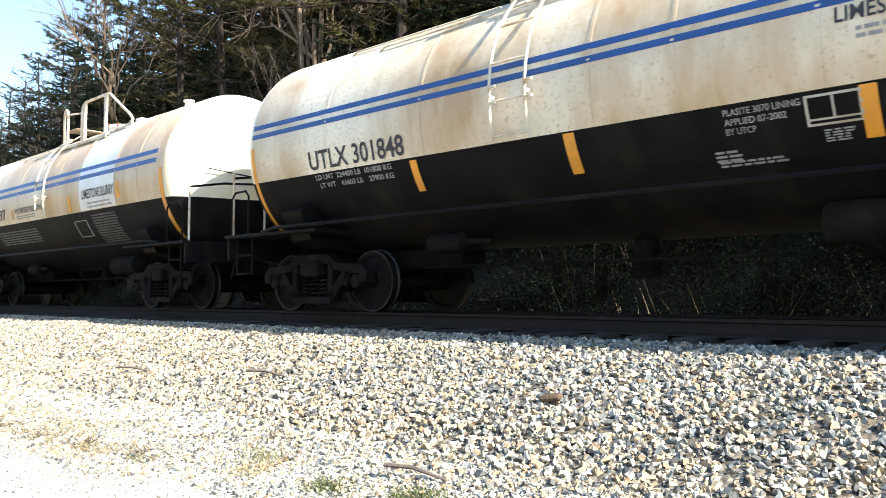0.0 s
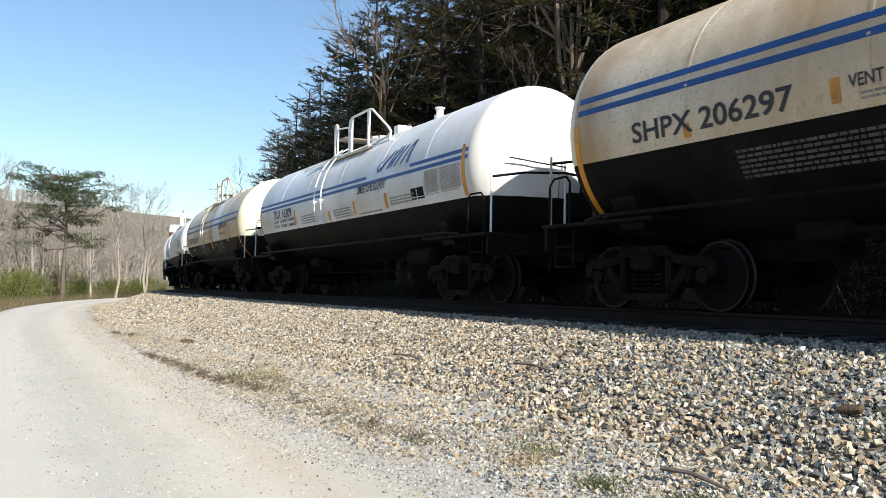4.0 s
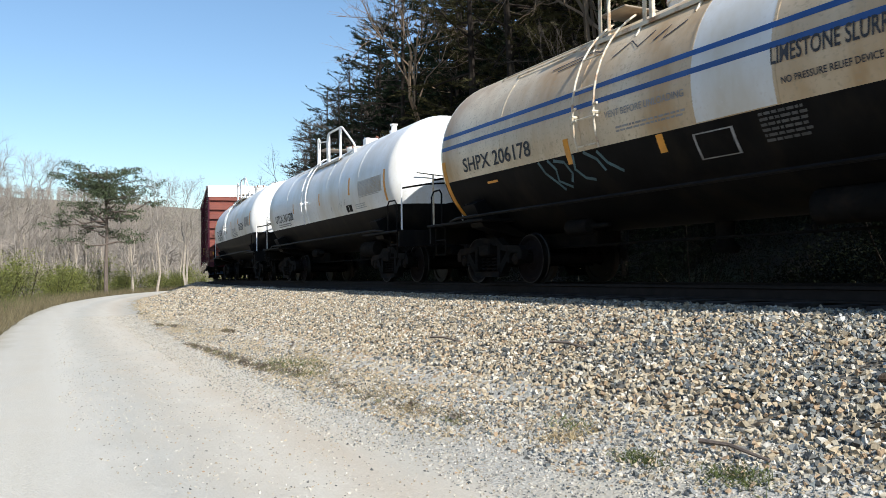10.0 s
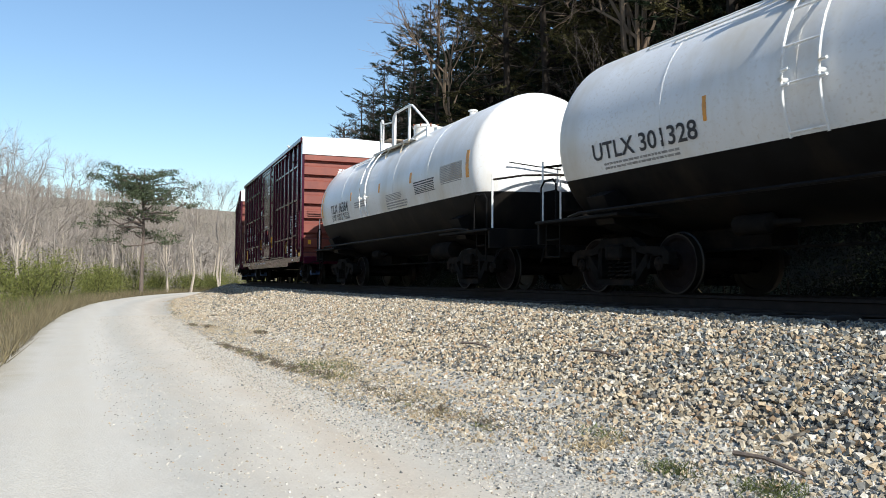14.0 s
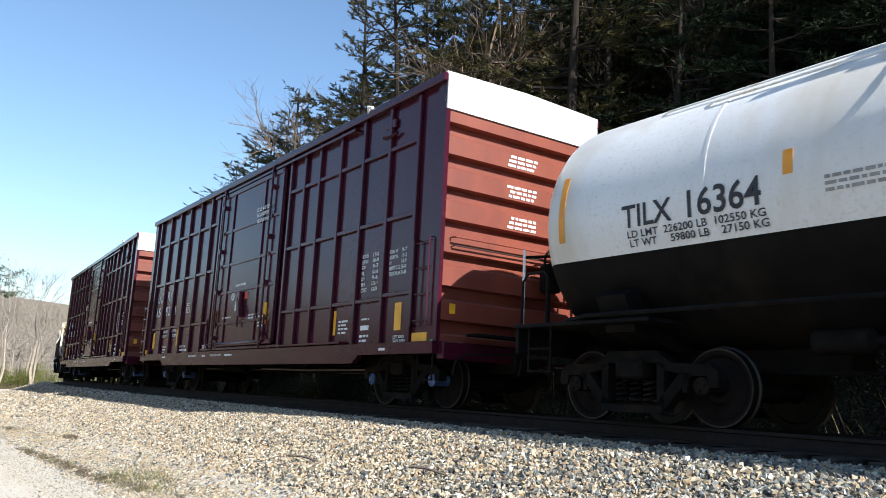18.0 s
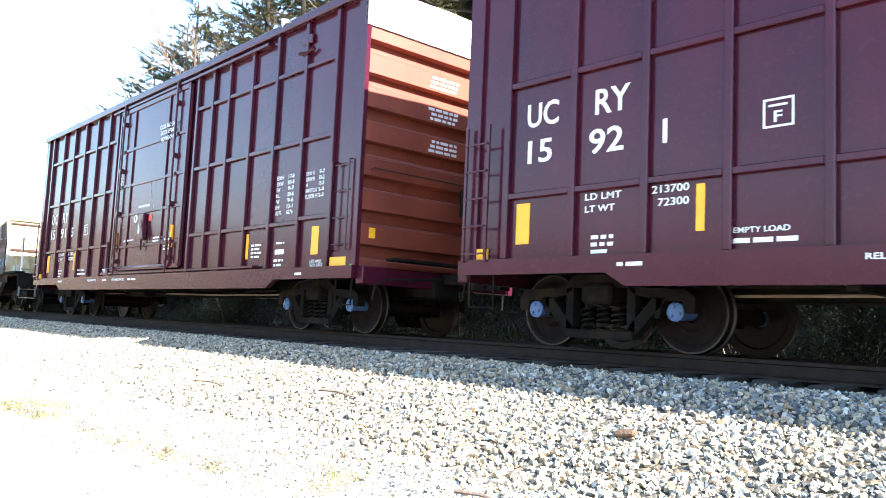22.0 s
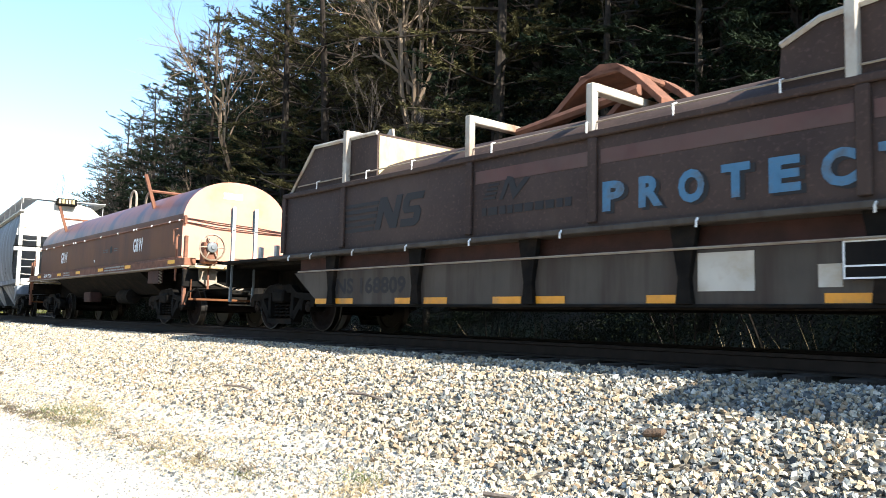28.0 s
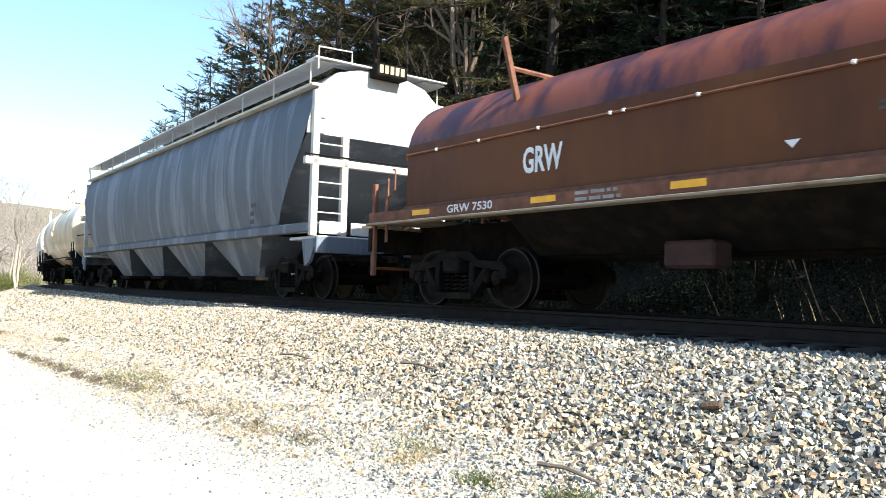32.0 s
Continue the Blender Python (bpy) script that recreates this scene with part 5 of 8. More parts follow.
    for k, (l, r) in enumerate(rows):
        flat_text(car, "lettering", l, 6.42, 0.34 if len(l) > 6 else (0.25 if len(l) > 1 else 0.05), yt, 2.44 - k * 0.092, 0.064, w)
        flat_text(car, "lettering", r, 6.79, 0.15, yt, 2.44 - k * 0.092, 0.064, w)
    flat_bars(car, 5.60, 5.86, yt, 1.42, 1, 0.03, wt, 6)
    part("inspection_tag", Build().box(5.58, 5.86, yt, yt + 0.003, 1.22, 1.30), w, car)
    flat_bars(car, 5.56, 5.86, yt, 1.14, 3, 0.04, wt, 7)
    flat_bars(car, 4.77, 5.12, yt, 1.42, 4, 0.035, wt, 8)
    flat_text(car, "lettering", "LIFT AND", 6.66, 0.32, yt, 1.05, 0.052, w)
    flat_text(car, "lettering", "JACK HERE", 6.66, 0.36, yt, 0.985, 0.052, w)
    yd = -(Y + 0.082)
    flat_text(car, "lettering", "CLOSE AND LOCK", 0.62, 0.86, yd - 0.033, 4.06, 0.085, w)
    flat_text(car, "lettering", "DOOR BEFORE", 0.68, 0.70, yd - 0.033, 3.93, 0.085, w)
    flat_text(car, "lettering", "MOVING CAR", 0.71, 0.64, yd - 0.033, 3.79, 0.085, w)
    flat_bars(car, -0.35, 0.30, yd, 2.50, 1, 0.05, wt, 9)
    part("round_decal", Build().lathe([(0, 0.10), (0.004, 0.10)], 18, "y", (-0.46, yd, 2.23)), w, car)
    part("round_decal", Build().box(-0.485, -0.435, yd - 0.003, yd, 2.17, 2.29), M["maroon"], car)
    part("white_decal", Build().box(-0.29, -0.07, yd, yd + 0.003, 1.88, 2.10), w, car)
    part("small_decal", Build().box(-0.17, -0.09, yd - 0.003, yd, 2.00, 2.08), M["red_tag"], car)
    part("red_decal", Build().box(0.28, 0.46, yd, yd + 0.003, 2.12, 2.28), M["red_tag"], car)
    for x, z, turn in ((-0.22, 2.33, 30), (0.0, 2.34, -20), (-0.15, 2.18, 5)):
        part("scuff", Build().box(x, x + 0.12, yd - 0.002, yd, z, z + 0.045), w, car)
    flat_bars(car, -1.07, -0.50, yd, 1.77, 1, 0.035, wt, 10)
    flat_bars(car, 0.59, 1.04, yd, 1.76, 2, 0.035, wt, 11)
    flat_bars(car, 1.18, 1.46, yd, 1.70, 4, 0.035, wt, 12)
    b = Build()
    for k, wd in enumerate((0.26, 0.22, 0.17, 0.1)):
        b.box(-1.64, -1.64 + wd, yd, yd + 0.003, 3.21 - 0.06 * k, 3.25 - 0.06 * k)
    part("small_print", b, w, car)
    b = Build().box(0.02, 0.24, yd - 0.09, yd + 0.01, 1.72, 2.02, 0.02)
    part("lock_housing", b, M["maroon"], car)
    ys = -(Y + 0.103)
    flat_text(car, "lettering", "RELEASE ROD", -3.25, 0.62, ys, 0.86, 0.05, w)
    flat_text(car, "lettering", "RETAINING VALVE", -1.60, 0.76, ys, 0.86, 0.05, w)
    for x0, x1, sd in ((-5.6, -5.3, 1), (-2.2, -1.95, 3), (-0.6, -0.15, 5), (6.4, 6.6, 6)):
        flat_bars(car, x0, x1, ys, 0.90, 1, 0.04, wt, sd)
    part("green_tag", Build().lathe([(0, 0.045), (0.01, 0.045)], 12, "y", (7.86, -(Y + 0.08), 0.96)), M["green"], car)
    # ends: corrugated steel with a pale roof panel above
    for e in (-1, 1):
        xe = e * hl
        prof = [(0.13, 0.92)]
        for i in range(7):
            g = 1.205 + 0.507 * i
            prof += [(0.13, g - 0.13), (0.11, g - 0.105), (0.0, g - 0.075), (0.0, g + 0.085), (0.11, g + 0.09), (0.13, g + 0.10)]
        prof += [(0.13, 4.53), (0.0, 4.54)]
        n = len(prof)
        v = []
        for yy, k in ((-Y + 0.02, 0.0), (-Y + 0.022, 1.0), (-Y + 0.05, 1.0), (Y - 0.17, 1.0), (Y - 0.12, 0.0), (Y - 0.02, 0.0)):
            v += [(xe + e * (p * k - 0.145), yy, zz) for p, zz in prof]
        f = [(j * n + i, j * n + i + 1, (j + 1) * n + i + 1, (j + 1) * n + i) for j in range(5) for i in range(n - 1)]
        part("corrugated_end", Build().add(v, f), M["red_end"], car, "corrugated steel end, its maroon brightened as if sunlit")
        part("end_panel", Build().prism_x([(-Y - 0.05, 4.54), (Y + 0.05, 4.54), (Y + 0.05, 5.11), (0, 5.15), (-Y - 0.05, 5.11)], *sorted((xe - e * 0.06, xe + e * 0.015))), M["roof"], car, "pale galvanised panel under the roof")
        part("end_sill", Build().box(*sorted((xe - e * 0.05, xe + e * 0.12)), -1.55, 1.55, 0.72, 0.98, 0.015), M["maroon"], car)
        ladder_flat_end(car, xe + e * 0.14, e, 0.95, 1.40, 0.9, 2.7)
        part("crossover_platform", Build().box(*sorted((xe + e * 0.05, xe + e * 0.34)), -1.1, 1.1, 1.08, 1.12, 0.008), M["under"], car)
        part("grab_iron", Build().tube([(xe, -1.42, 2.54), (xe + e * 0.1, -1.40, 2.54), (xe + e * 0.1, 1.40, 2.54), (xe, 1.42, 2.54)], 0.014, 6), M["red_end"], car)
        part("grab_iron", Build().tube([(xe - e * 0.02, -1.40, 2.40), (xe + e * 0.05, -1.38, 2.42), (xe + e * 0.05, 1.2, 2.42), (xe, 1.22, 2.40)], 0.012, 6), M["dark_rust"], car)
        for k in range(3):
            end_bars(car, xe - 0.011 if e > 0 else xe + 0.007, -0.40 + 0.02 * k, 0.26, 4.07 - 0.507 * k, 3, 0.042, "ink_white", 20 + k)
        part("yellow_tag", Build().box(*sorted((xe - e * 0.02, xe + e * 0.004)), -1.38, -1.28, 1.40, 1.55), M["yellow"], car)
    part("roof_latch", Build().tube([(5.55, -Y - 0.10, 5.08), (5.62, -Y - 0.16, 5.16), (5.74, -Y - 0.14, 5.12)], 0.03, 6), M["ink_white"], car)
    part("retainer_valve", Build().box(6.10, 6.42, -Y - 0.06, -Y, 4.62, 4.78, 0.02).tube([(6.05, -Y - 0.05, 4.5), (6.3, -Y - 0.07, 4.45), (6.5, -Y - 0.05, 4.5)], 0.03, 6), M["maroon"], car)
    b = Build().lathe([(-0.01, 0.27), (0.02, 0.28), (0.03, 0.25), (0.0, 0.24)], 18, "x", (hl + 0.3, 0.45, 2.35), caps=False)
    for k in range(4):
        a = k * math.pi / 4
        b.tube([(hl + 0.3, 0.45 - 0.26 * math.cos(a), 2.35 - 0.26 * math.sin(a)), (hl + 0.3, 0.45 + 0.26 * math.cos(a), 2.35 + 0.26 * math.sin(a))], 0.012, 5)
    part("brake_wheel", b, M["under"], car)
    part("brake_gear", Build().box(hl + 0.05, hl + 0.28, 0.3, 0.6, 1.9, 2.35, 0.03).tube([(hl + 0.15, 0.45, 1.9), (hl + 0.15, 0.45, 0.9)], 0.02, 5), M["under"], car)
    # roof
    b = Build().prism_x([(-Y - 0.07, 5.10), (-Y - 0.07, 5.14), (0, 5.19), (Y + 0.07, 5.14), (Y + 0.07, 5.10)], -hl, hl)
    for x in np.arange(-hl + 0.6, hl, 1.15):
        b.prism_x([(-Y, 5.14), (0, 5.18), (Y, 5.14), (Y, 5.17), (0, 5.22), (-Y, 5.17)], x - 0.03, x + 0.03)
    part("roof", b, M["roof"], car)
    part("centre_sill", Build().box(-hl - 0.2, hl + 0.2, -0.25, 0.25, 0.58, 0.9, 0.02), M["under"], car)
    for x in (-3.4, -1.1, 1.1, 3.4):
        part("cross_bearer", Build().prism([(x - 0.06, 0.95), (x + 0.06, 0.95), (x + 0.06, 0.62), (x - 0.06, 0.62)], -1.5, 1.5), M["under"], car)
    part("air_reservoir", Build().lathe([(-0.5, 0.05), (-0.45, 0.19), (0.45, 0.19), (0.5, 0.05)], 14, "x", (-1.9, -0.8, 0.72)), M["under"], car)
    part("brake_rod", Build().tube([(-4.8, -0.9, 0.70), (4.6, -0.9, 0.66)], 0.02, 6), M["under"], car)
    # pale pipes: their colour paints the highlight lines below the sill
    for y, z in ((-0.55, 0.62), (0.55, 0.62)):
        part("air_pipe", Build().tube([(-5.2, y, z), (-2.0, y, z + 0.02), (1.5, y, z - 0.02), (5.2, y, z)], 0.018, 6), M["tan_sill"], car, "air pipe, coloured pale for the bright line under the sill")
    trucks(car, 6.2, "bearing")
    ends(car, hl + 0.15, 0.95)
    return car


def ladder_flat_end(car, x, e, y0, y1, z0, z1):
    for ya, yb in ((y0, y1),):
        b = Build()
        for y in (ya, yb):
            b.box(x - 0.015, x + 0.015, y - 0.02, y + 0.02, z0, z1, 0.004)
        lad = part("end_ladder", b, M["red_end"], car)
        for z in np.arange(z0 + 0.1, z1, 0.33):
            part("rung", Build().tube([(x + e * 0.03, ya, z), (x + e * 0.03, yb, z)], 0.013, 6), M["red_end"], lad)


def arch_profile(half, z_low, z_side, z_top, n=18, power=2.0):
    """Half outline of a hood: straight sides, round top, from the road's side over to the other."""
    pts = [(-half, z_low)]
    for k in range(n + 1):
        t = math.pi * k / n
        c, s = math.cos(t), math.sin(t)
        pts.append((-half * math.copysign(abs(c) ** (2 / power), c), z_side + (z_top - z_side) * abs(s) ** (2 / power)))
    return pts + [(half, z_low)]


def brake_stand(car, x, y, z, material):
    b = Build().lathe([(-0.015, 0.29), (0.015, 0.30), (0.03, 0.27), (0.0, 0.26)], 24, "x", (x, y, z), caps=False)
    part("wheel_dish", Build().lathe([(-0.03, 0.12), (0.03, 0.11), (0.05, 0.05), (0.07, 0.04)], 18, "x", (x, y, z)), M["post_grey"], car, "grey dished hub")
    for k in range(3):
        a = k * math.pi / 3
        b.tube([(x, y - 0.28 * math.cos(a), z - 0.28 * math.sin(a)), (x, y + 0.28 * math.cos(a), z + 0.28 * math.sin(a))], 0.014, 5)
    part("brake_wheel", b, material, car, "pale spoked brake wheel")
    part("brake_gear", Build().box(x - 0.3, x - 0.04, y - 0.16, y + 0.16, z - 0.35, z + 0.12, 0.03).tube([(x - 0.15, y, z - 0.3), (x - 0.15, y, 0.8)], 0.025, 6), M["rust"], car)


def coil_car_hooded():
    """The rusty coil car under one round hood."""
    car = thing("coil_car", "rust-orange coil car with a long rounded steel hood", "coil car", "cars of the train")
    hl, hf, dk = 6.4, 6.62, 7.25              # rear and front ends of the hood, end of the deck
    H = M["rust_hood"]
    prof = arch_profile(1.29, 1.48, 2.32, 3.34, 20, 2.15)
    n = len(prof)
    xs = list(np.linspace(-hl, hf, 12))
    v = [(x, y, z) for x in xs for y, z in prof]
    f = [(i * n + k, i * n + k + 1, (i + 1) * n + k + 1, (i + 1) * n + k) for i in range(len(xs) - 1) for k in range(n - 1)]
    hb = Build().add(v, f + [tuple(range(n)), tuple((len(xs) - 1) * n + k for k in range(n))])
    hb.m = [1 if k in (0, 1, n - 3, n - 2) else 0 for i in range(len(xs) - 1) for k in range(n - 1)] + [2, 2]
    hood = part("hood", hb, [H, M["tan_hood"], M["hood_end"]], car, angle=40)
    for s in (-1, 1):
        b = Build().tube([(-hl, s * 1.31, 2.35), (hf, s * 1.31, 2.35)], 0.016, 6)
        part("seam_rail", b, M["rust"], hood)
        for x in (-5.6, -4.6, -3.4, -2.2, -2.0, -1.0, 0.6, 2.1, 3.4, 3.6, 4.7, 5.9, 6.5):
            part("clip", Build().box(x - 0.02, x + 0.02, *sorted((s * 1.295, s * 1.34)), 2.33, 2.37, 0.006), M["white_clean"], hood)
        part("base_flange", Build().box(-hl - 0.02, hf + 0.02, *sorted((s * 1.27, s * 1.36)), 1.465, 1.53, 0.01), M["rust"], hood)
        part("sill", Build().box(-dk, dk, *sorted((s * 1.20, s * 1.46)), 1.30, 1.47, 0.012), M["rust"], car)
        part("sill_flange", Build().box(-dk, dk, *sorted((s * 1.30, s * 1.52)), 1.265, 1.30, 0.008), M["tan_sill"], car)
        for x in (-5.76, -3.14, -1.01, 1.22, 3.51, 6.5):
            part("reflective_strip", Build().box(x - 0.22, x + 0.22, *sorted((s * 1.461, s * 1.466)), 1.36, 1.44), M["yellow"], car, "yellow reflective strip")
    part("ridge_rail", Build().box(-hl + 0.4, hf - 0.4, -0.06, 0.06, 3.32, 3.38, 0.01), M["rust"], hood)
    for x in (-4.05, 4.2):
        b = Build()
        for k in (-1, 1):
            b.tube([(x, k * 1.10, 2.85), (x, k * 1.36, 3.68)], 0.05, 5)
        b.tube([(x, -1.22, 3.28), (x, 1.22, 3.28)], 0.035, 5)
        b.tube([(x, -0.6, 3.25), (x, -0.6, 3.0)], 0.03, 5)
        part("lifting_frame", b, M["rust"], car)
    for y in (-0.35, 0.1):
        b = Build().tube([(-0.1, y, 3.3), (-0.1, y, 3.62), (0.0, y, 3.78), (0.18, y, 3.84), (0.36, y, 3.78), (0.45, y, 3.62), (0.45, y, 3.3)], 0.035, 7)
        part("lifting_loop", b, M["tan_sill"], car)
    for e in (-1, 1):
        xe = hf if e > 0 else -hl
        for dz in (0.0, 0.09):
            part("end_strap", Build().tube([(xe + e * 0.02, -1.24, 2.31 + dz), (xe + e * 0.05, -0.5, 2.24 + dz * 1.2), (xe + e * 0.05, 0.48, 2.22 + dz), (xe + e * 0.02, 1.24, 2.20 + dz * 0.6)], 0.014, 6), M["dark_rust"], hood)
        for y, z in ((-1.25, 2.35), (-0.1, 2.28), (1.25, 2.22)):
            part("strap_clip", Build().box(*sorted((xe + e * 0.01, xe + e * 0.08)), y - 0.03, y + 0.03, z - 0.08, z + 0.1, 0.008), M["rust"], hood)
        part("head_print", Build().box(*sorted((xe + e * 0.002, xe + e * 0.008)), -0.36, 0.10, 2.93, 3.07), M["ink_white"], hood)
        part("number_plate_bar", Build().box(*sorted((e * (dk + 0.02), e * (dk + 0.04))), -0.48, 0.10, 1.38, 1.46), M["tan_sill"], car)
        part("end_deck", Build().box(*sorted((xe, e * dk)), -1.3, 1.3, 1.30, 1.36, 0.01), M["tan_sill"], car)
        for k in range(7):
            y0 = -1.36 + 0.34 * k
            part("plank", Build().box(*sorted((e * (dk + 0.02), e * (dk + 0.38))), y0, y0 + 0.31, 1.24, 1.29, 0.006), M["planks"], car, "pale weathered plank")
        part("end_sill", Build().box(*sorted((e * (dk - 0.1), e * dk)), -1.46, 1.46, 0.84, 1.22, 0.015), M["under"], car)
        for y in (-1.40, 1.40):
            b = Build().box(e * (dk - 0.1) - 0.045, e * (dk - 0.1) + 0.045, y - 0.035, y + 0.035, 0.45, 1.95, 0.01)
            part("corner_stanchion", b, M["rust"], car)
            b = Build().tube([(e * (dk - 0.62), y, 1.78), (e * (dk - 0.74), y * 1.03, 1.80), (e * (dk - 0.74), y * 1.03, 2.12), (e * (dk - 0.62), y, 2.14)], 0.016, 6)
            part("corner_grab", Build().tube([(e * (dk - 0.53), y * 1.03, 0.98), (e * (dk - 0.53), y * 1.03, 1.95), (e * (dk - 0.50), y * 1.01, 1.99)], 0.026, 6), M["rust"], car)
            part("hand_loop", b, M["rust"], car)
        for y in (0.95,):
            b = Build().tube([(e * (dk - 0.06), y, 1.2), (e * (dk - 0.06), y, 1.75), (e * (dk - 0.02), y + 0.03, 1.8), (e * (dk + 0.02), y + 0.05, 1.75), (e * (dk + 0.02), y + 0.05, 1.3)], 0.03, 6)
            part("hand_post", b, M["rust"], car)
        b = Build().box(*sorted((e * (dk + 0.02), e * (dk + 0.06))), -1.35, 0.9, 0.55, 0.60, 0.01)
        b.tube([(e * (dk + 0.04), -1.3, 0.58), (e * (dk + 0.04), -1.3, 1.0)], 0.016, 5).tube([(e * (dk + 0.04), 0.85, 0.58), (e * (dk + 0.04), 0.85, 1.0)], 0.016, 5)
        part("end_step", b, M["tan_hood"], car)
    brake_stand(car, dk + 0.32, -0.98, 1.70, M["tan_sill"])
    part("brake_post", Build().box(dk - 0.03, dk + 0.03, -0.98, -0.92, 1.25, 1.92, 0.008), M["dark_rust"], car)
    part("valve_plate", Build().prism_x([(-1.15, 1.25), (-0.75, 1.22), (-0.72, 0.95), (-0.95, 0.86), (-1.12, 0.98)], dk + 0.01, dk + 0.05), M["tan_sill"], car)
    part("hand_brake_chain", Build().tube([(dk + 0.03, -0.9, 1.0), (dk + 0.04, -0.5, 0.86), (dk + 0.03, -0.2, 0.80), (dk + 0.02, 0.1, 0.9)], 0.02, 5), M["tan_sill"], car)
    for k, x in enumerate((-3.70, 3.34)):
        flat_text(car, "lettering", "GRW", x, 0.72, -1.298, 1.80, 0.32, M["ink_white"], "white stencilled letters", 0.03)
    flat_text(car, "lettering", "GRW 7530", -5.1, 1.0, -1.469, 1.35, 0.11, M["ink_white"])
    flat_bars(car, -2.6, -1.9, -1.465, 1.45, 2, 0.04, "ink_grey", 2)
    flat_bars(car, 1.6, 3.2, -1.465, 1.45, 2, 0.036, "ink_grey", 3)
    flat_bars(car, 0.8, 1.3, -1.298, 1.98, 2, 0.03, "ink_dim", 4)
    flat_bars(car, 1.75, 2.05, -1.298, 1.98, 2, 0.03, "ink_dim", 5)
    part("round_decal", Build().lathe([(0, 0.1), (0.004, 0.1)], 16, "y", (1.52, -1.30, 1.95)), M["dull_ink"], car)
    part("marker", Build().add([(-0.06, -1.30, 1.74), (0.10, -1.30, 1.74), (0.02, -1.30, 1.66)], [(0, 1, 2)]), M["ink_white"], car)
    b = Build().box(4.9, 5.6, -1.42, -1.3, 0.95, 1.26, 0.01)
    part("equipment_box", b, M["dark_rust"], car)
    part("spring_hook", Build().tube([(5.68 + 0.03 * math.cos(a), -1.4 + 0.03 * math.sin(a), 1.26 - 0.011 * a) for a in np.arange(0, 30, 0.7)], 0.01, 4), M["tan_sill"], car)
    part("centre_sill", Build().box(-dk, dk, -0.4, 0.4, 0.70, 1.30, 0.02), M["under"], car)
    part("trough", Build().prism_x([(-1.33, 1.28), (-0.7, 0.75), (0.7, 0.75), (1.33, 1.28)], -4.0, 4.0), M["under"], car)
    part("valve_box", Build().box(-1.6, -0.95, -1.1, -0.75, 0.55, 0.85, 0.03), M["dark_rust"], car)
    part("air_reservoir", Build().lathe([(-0.5, 0.05), (-0.45, 0.2), (0.45, 0.2), (0.5, 0.05)], 14, "x", (1.6, -0.8, 0.7)), M["under"], car)
    trucks(car, 5.35)
    ends(car, dk, 0.75)
    return car


def coil_car_framed():
    """The brown coil car with a low hood, lifting frames, and a deep side sill."""
    car = thing("coil_car", "weathered brown coil car with a ridged hood and steel lifting frames", "coil car", "cars of the train")
    T = M["taupe"]
    hl, dk, Y = 5.55, 7.75, 1.50
    # low hood
    prof = [(-Y, 1.30), (-Y, 2.30), (-Y + 0.03, 2.36), (-1.25, 2.56), (-0.9, 2.70), (-0.4, 2.79), (0, 2.81), (0.4, 2.79), (0.9, 2.70), (1.25, 2.56), (Y - 0.03, 2.36), (Y, 2.30), (Y, 1.30)]
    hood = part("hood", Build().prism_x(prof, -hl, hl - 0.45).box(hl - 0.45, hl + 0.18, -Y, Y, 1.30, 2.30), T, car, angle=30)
    for s in (-1, 1):
        y = s * Y
        part("rim", Build().box(-hl, hl, *sorted((y, s * (Y + 0.05))), 2.28, 2.36, 0.012), T, hood)
        part("hood_rail", Build().tube([(-hl + 0.4, s * (Y - 0.02), 2.46), (hl - 0.4, s * (Y - 0.02), 2.46)], 0.012, 5), M["tan_sill"], hood)
        for x in (-4.4, -3.0, -1.9, -0.3, 1.2, 2.3, 3.4, 4.6):
            part("clip", Build().tube([(x, s * (Y + 0.01), 2.47), (x, s * (Y + 0.07), 2.45), (x, s * (Y + 0.07), 2.33)], 0.010, 5), M["white_clean"], hood)
        for x in (-hl + 0.04, -3.68, -0.75, 1.25, 4.08, hl - 0.04):
            part("hood_post", Build().box(x - 0.06, x + 0.06, *sorted((y, s * (Y + 0.045))), 1.34, 2.28, 0.01), T, hood)
        for x0, x1 in ((-0.65, 1.2), (1.35, 4.0), (4.16, 5.4)):
            part("faded_band", Build().box(x0, x1, *sorted((s * (Y + 0.001), s * (Y + 0.005))), 1.98, 2.14), M["faded_red"], hood)
        # deck edge and the deep sill with its brackets
        part("deck_edge", Build().box(-5.9, 5.9, *sorted((s * 1.30, s * 1.62)), 1.22, 1.29, 0.012), M["sill_tan"], car)
        for e in (-1, 1):
            part("deck_edge", Build().box(*sorted((e * 5.9, e * dk)), *sorted((s * 1.30, s * 1.60)), 1.22, 1.28, 0.012), M["under"], car)
        sill = [(-4.75, 0.98), (4.75, 0.98), (5.2, 0.98), (4.35, 0.44), (-4.35, 0.44), (-5.2, 0.98)]
        part("deep_sill", Build().prism(sill, *sorted((s * 1.36, s * 1.46))), M["sill_tan"], car)
        part("sill_rail", Build().tube([(-4.9, s * 1.56, 0.99), (4.9, s * 1.56, 0.99)], 0.014, 5), M["tan_sill"], car)
        part("sill_foot", Build().box(-4.4, 4.4, *sorted((s * 1.34, s * 1.5)), 0.42, 0.455, 0.006), M["under"], car)
        for x in (-3.97, -1.83, 0.30, 2.38, 4.2):
            part("sill_bracket", Build().prism([(x - 0.09, 0.46), (x + 0.09, 0.46), (x + 0.06, 0.7), (x + 0.15, 1.22), (x - 0.15, 1.22), (x - 0.06, 0.7)], *sorted((s * 1.455, s * 1.53))), M["under"], car)
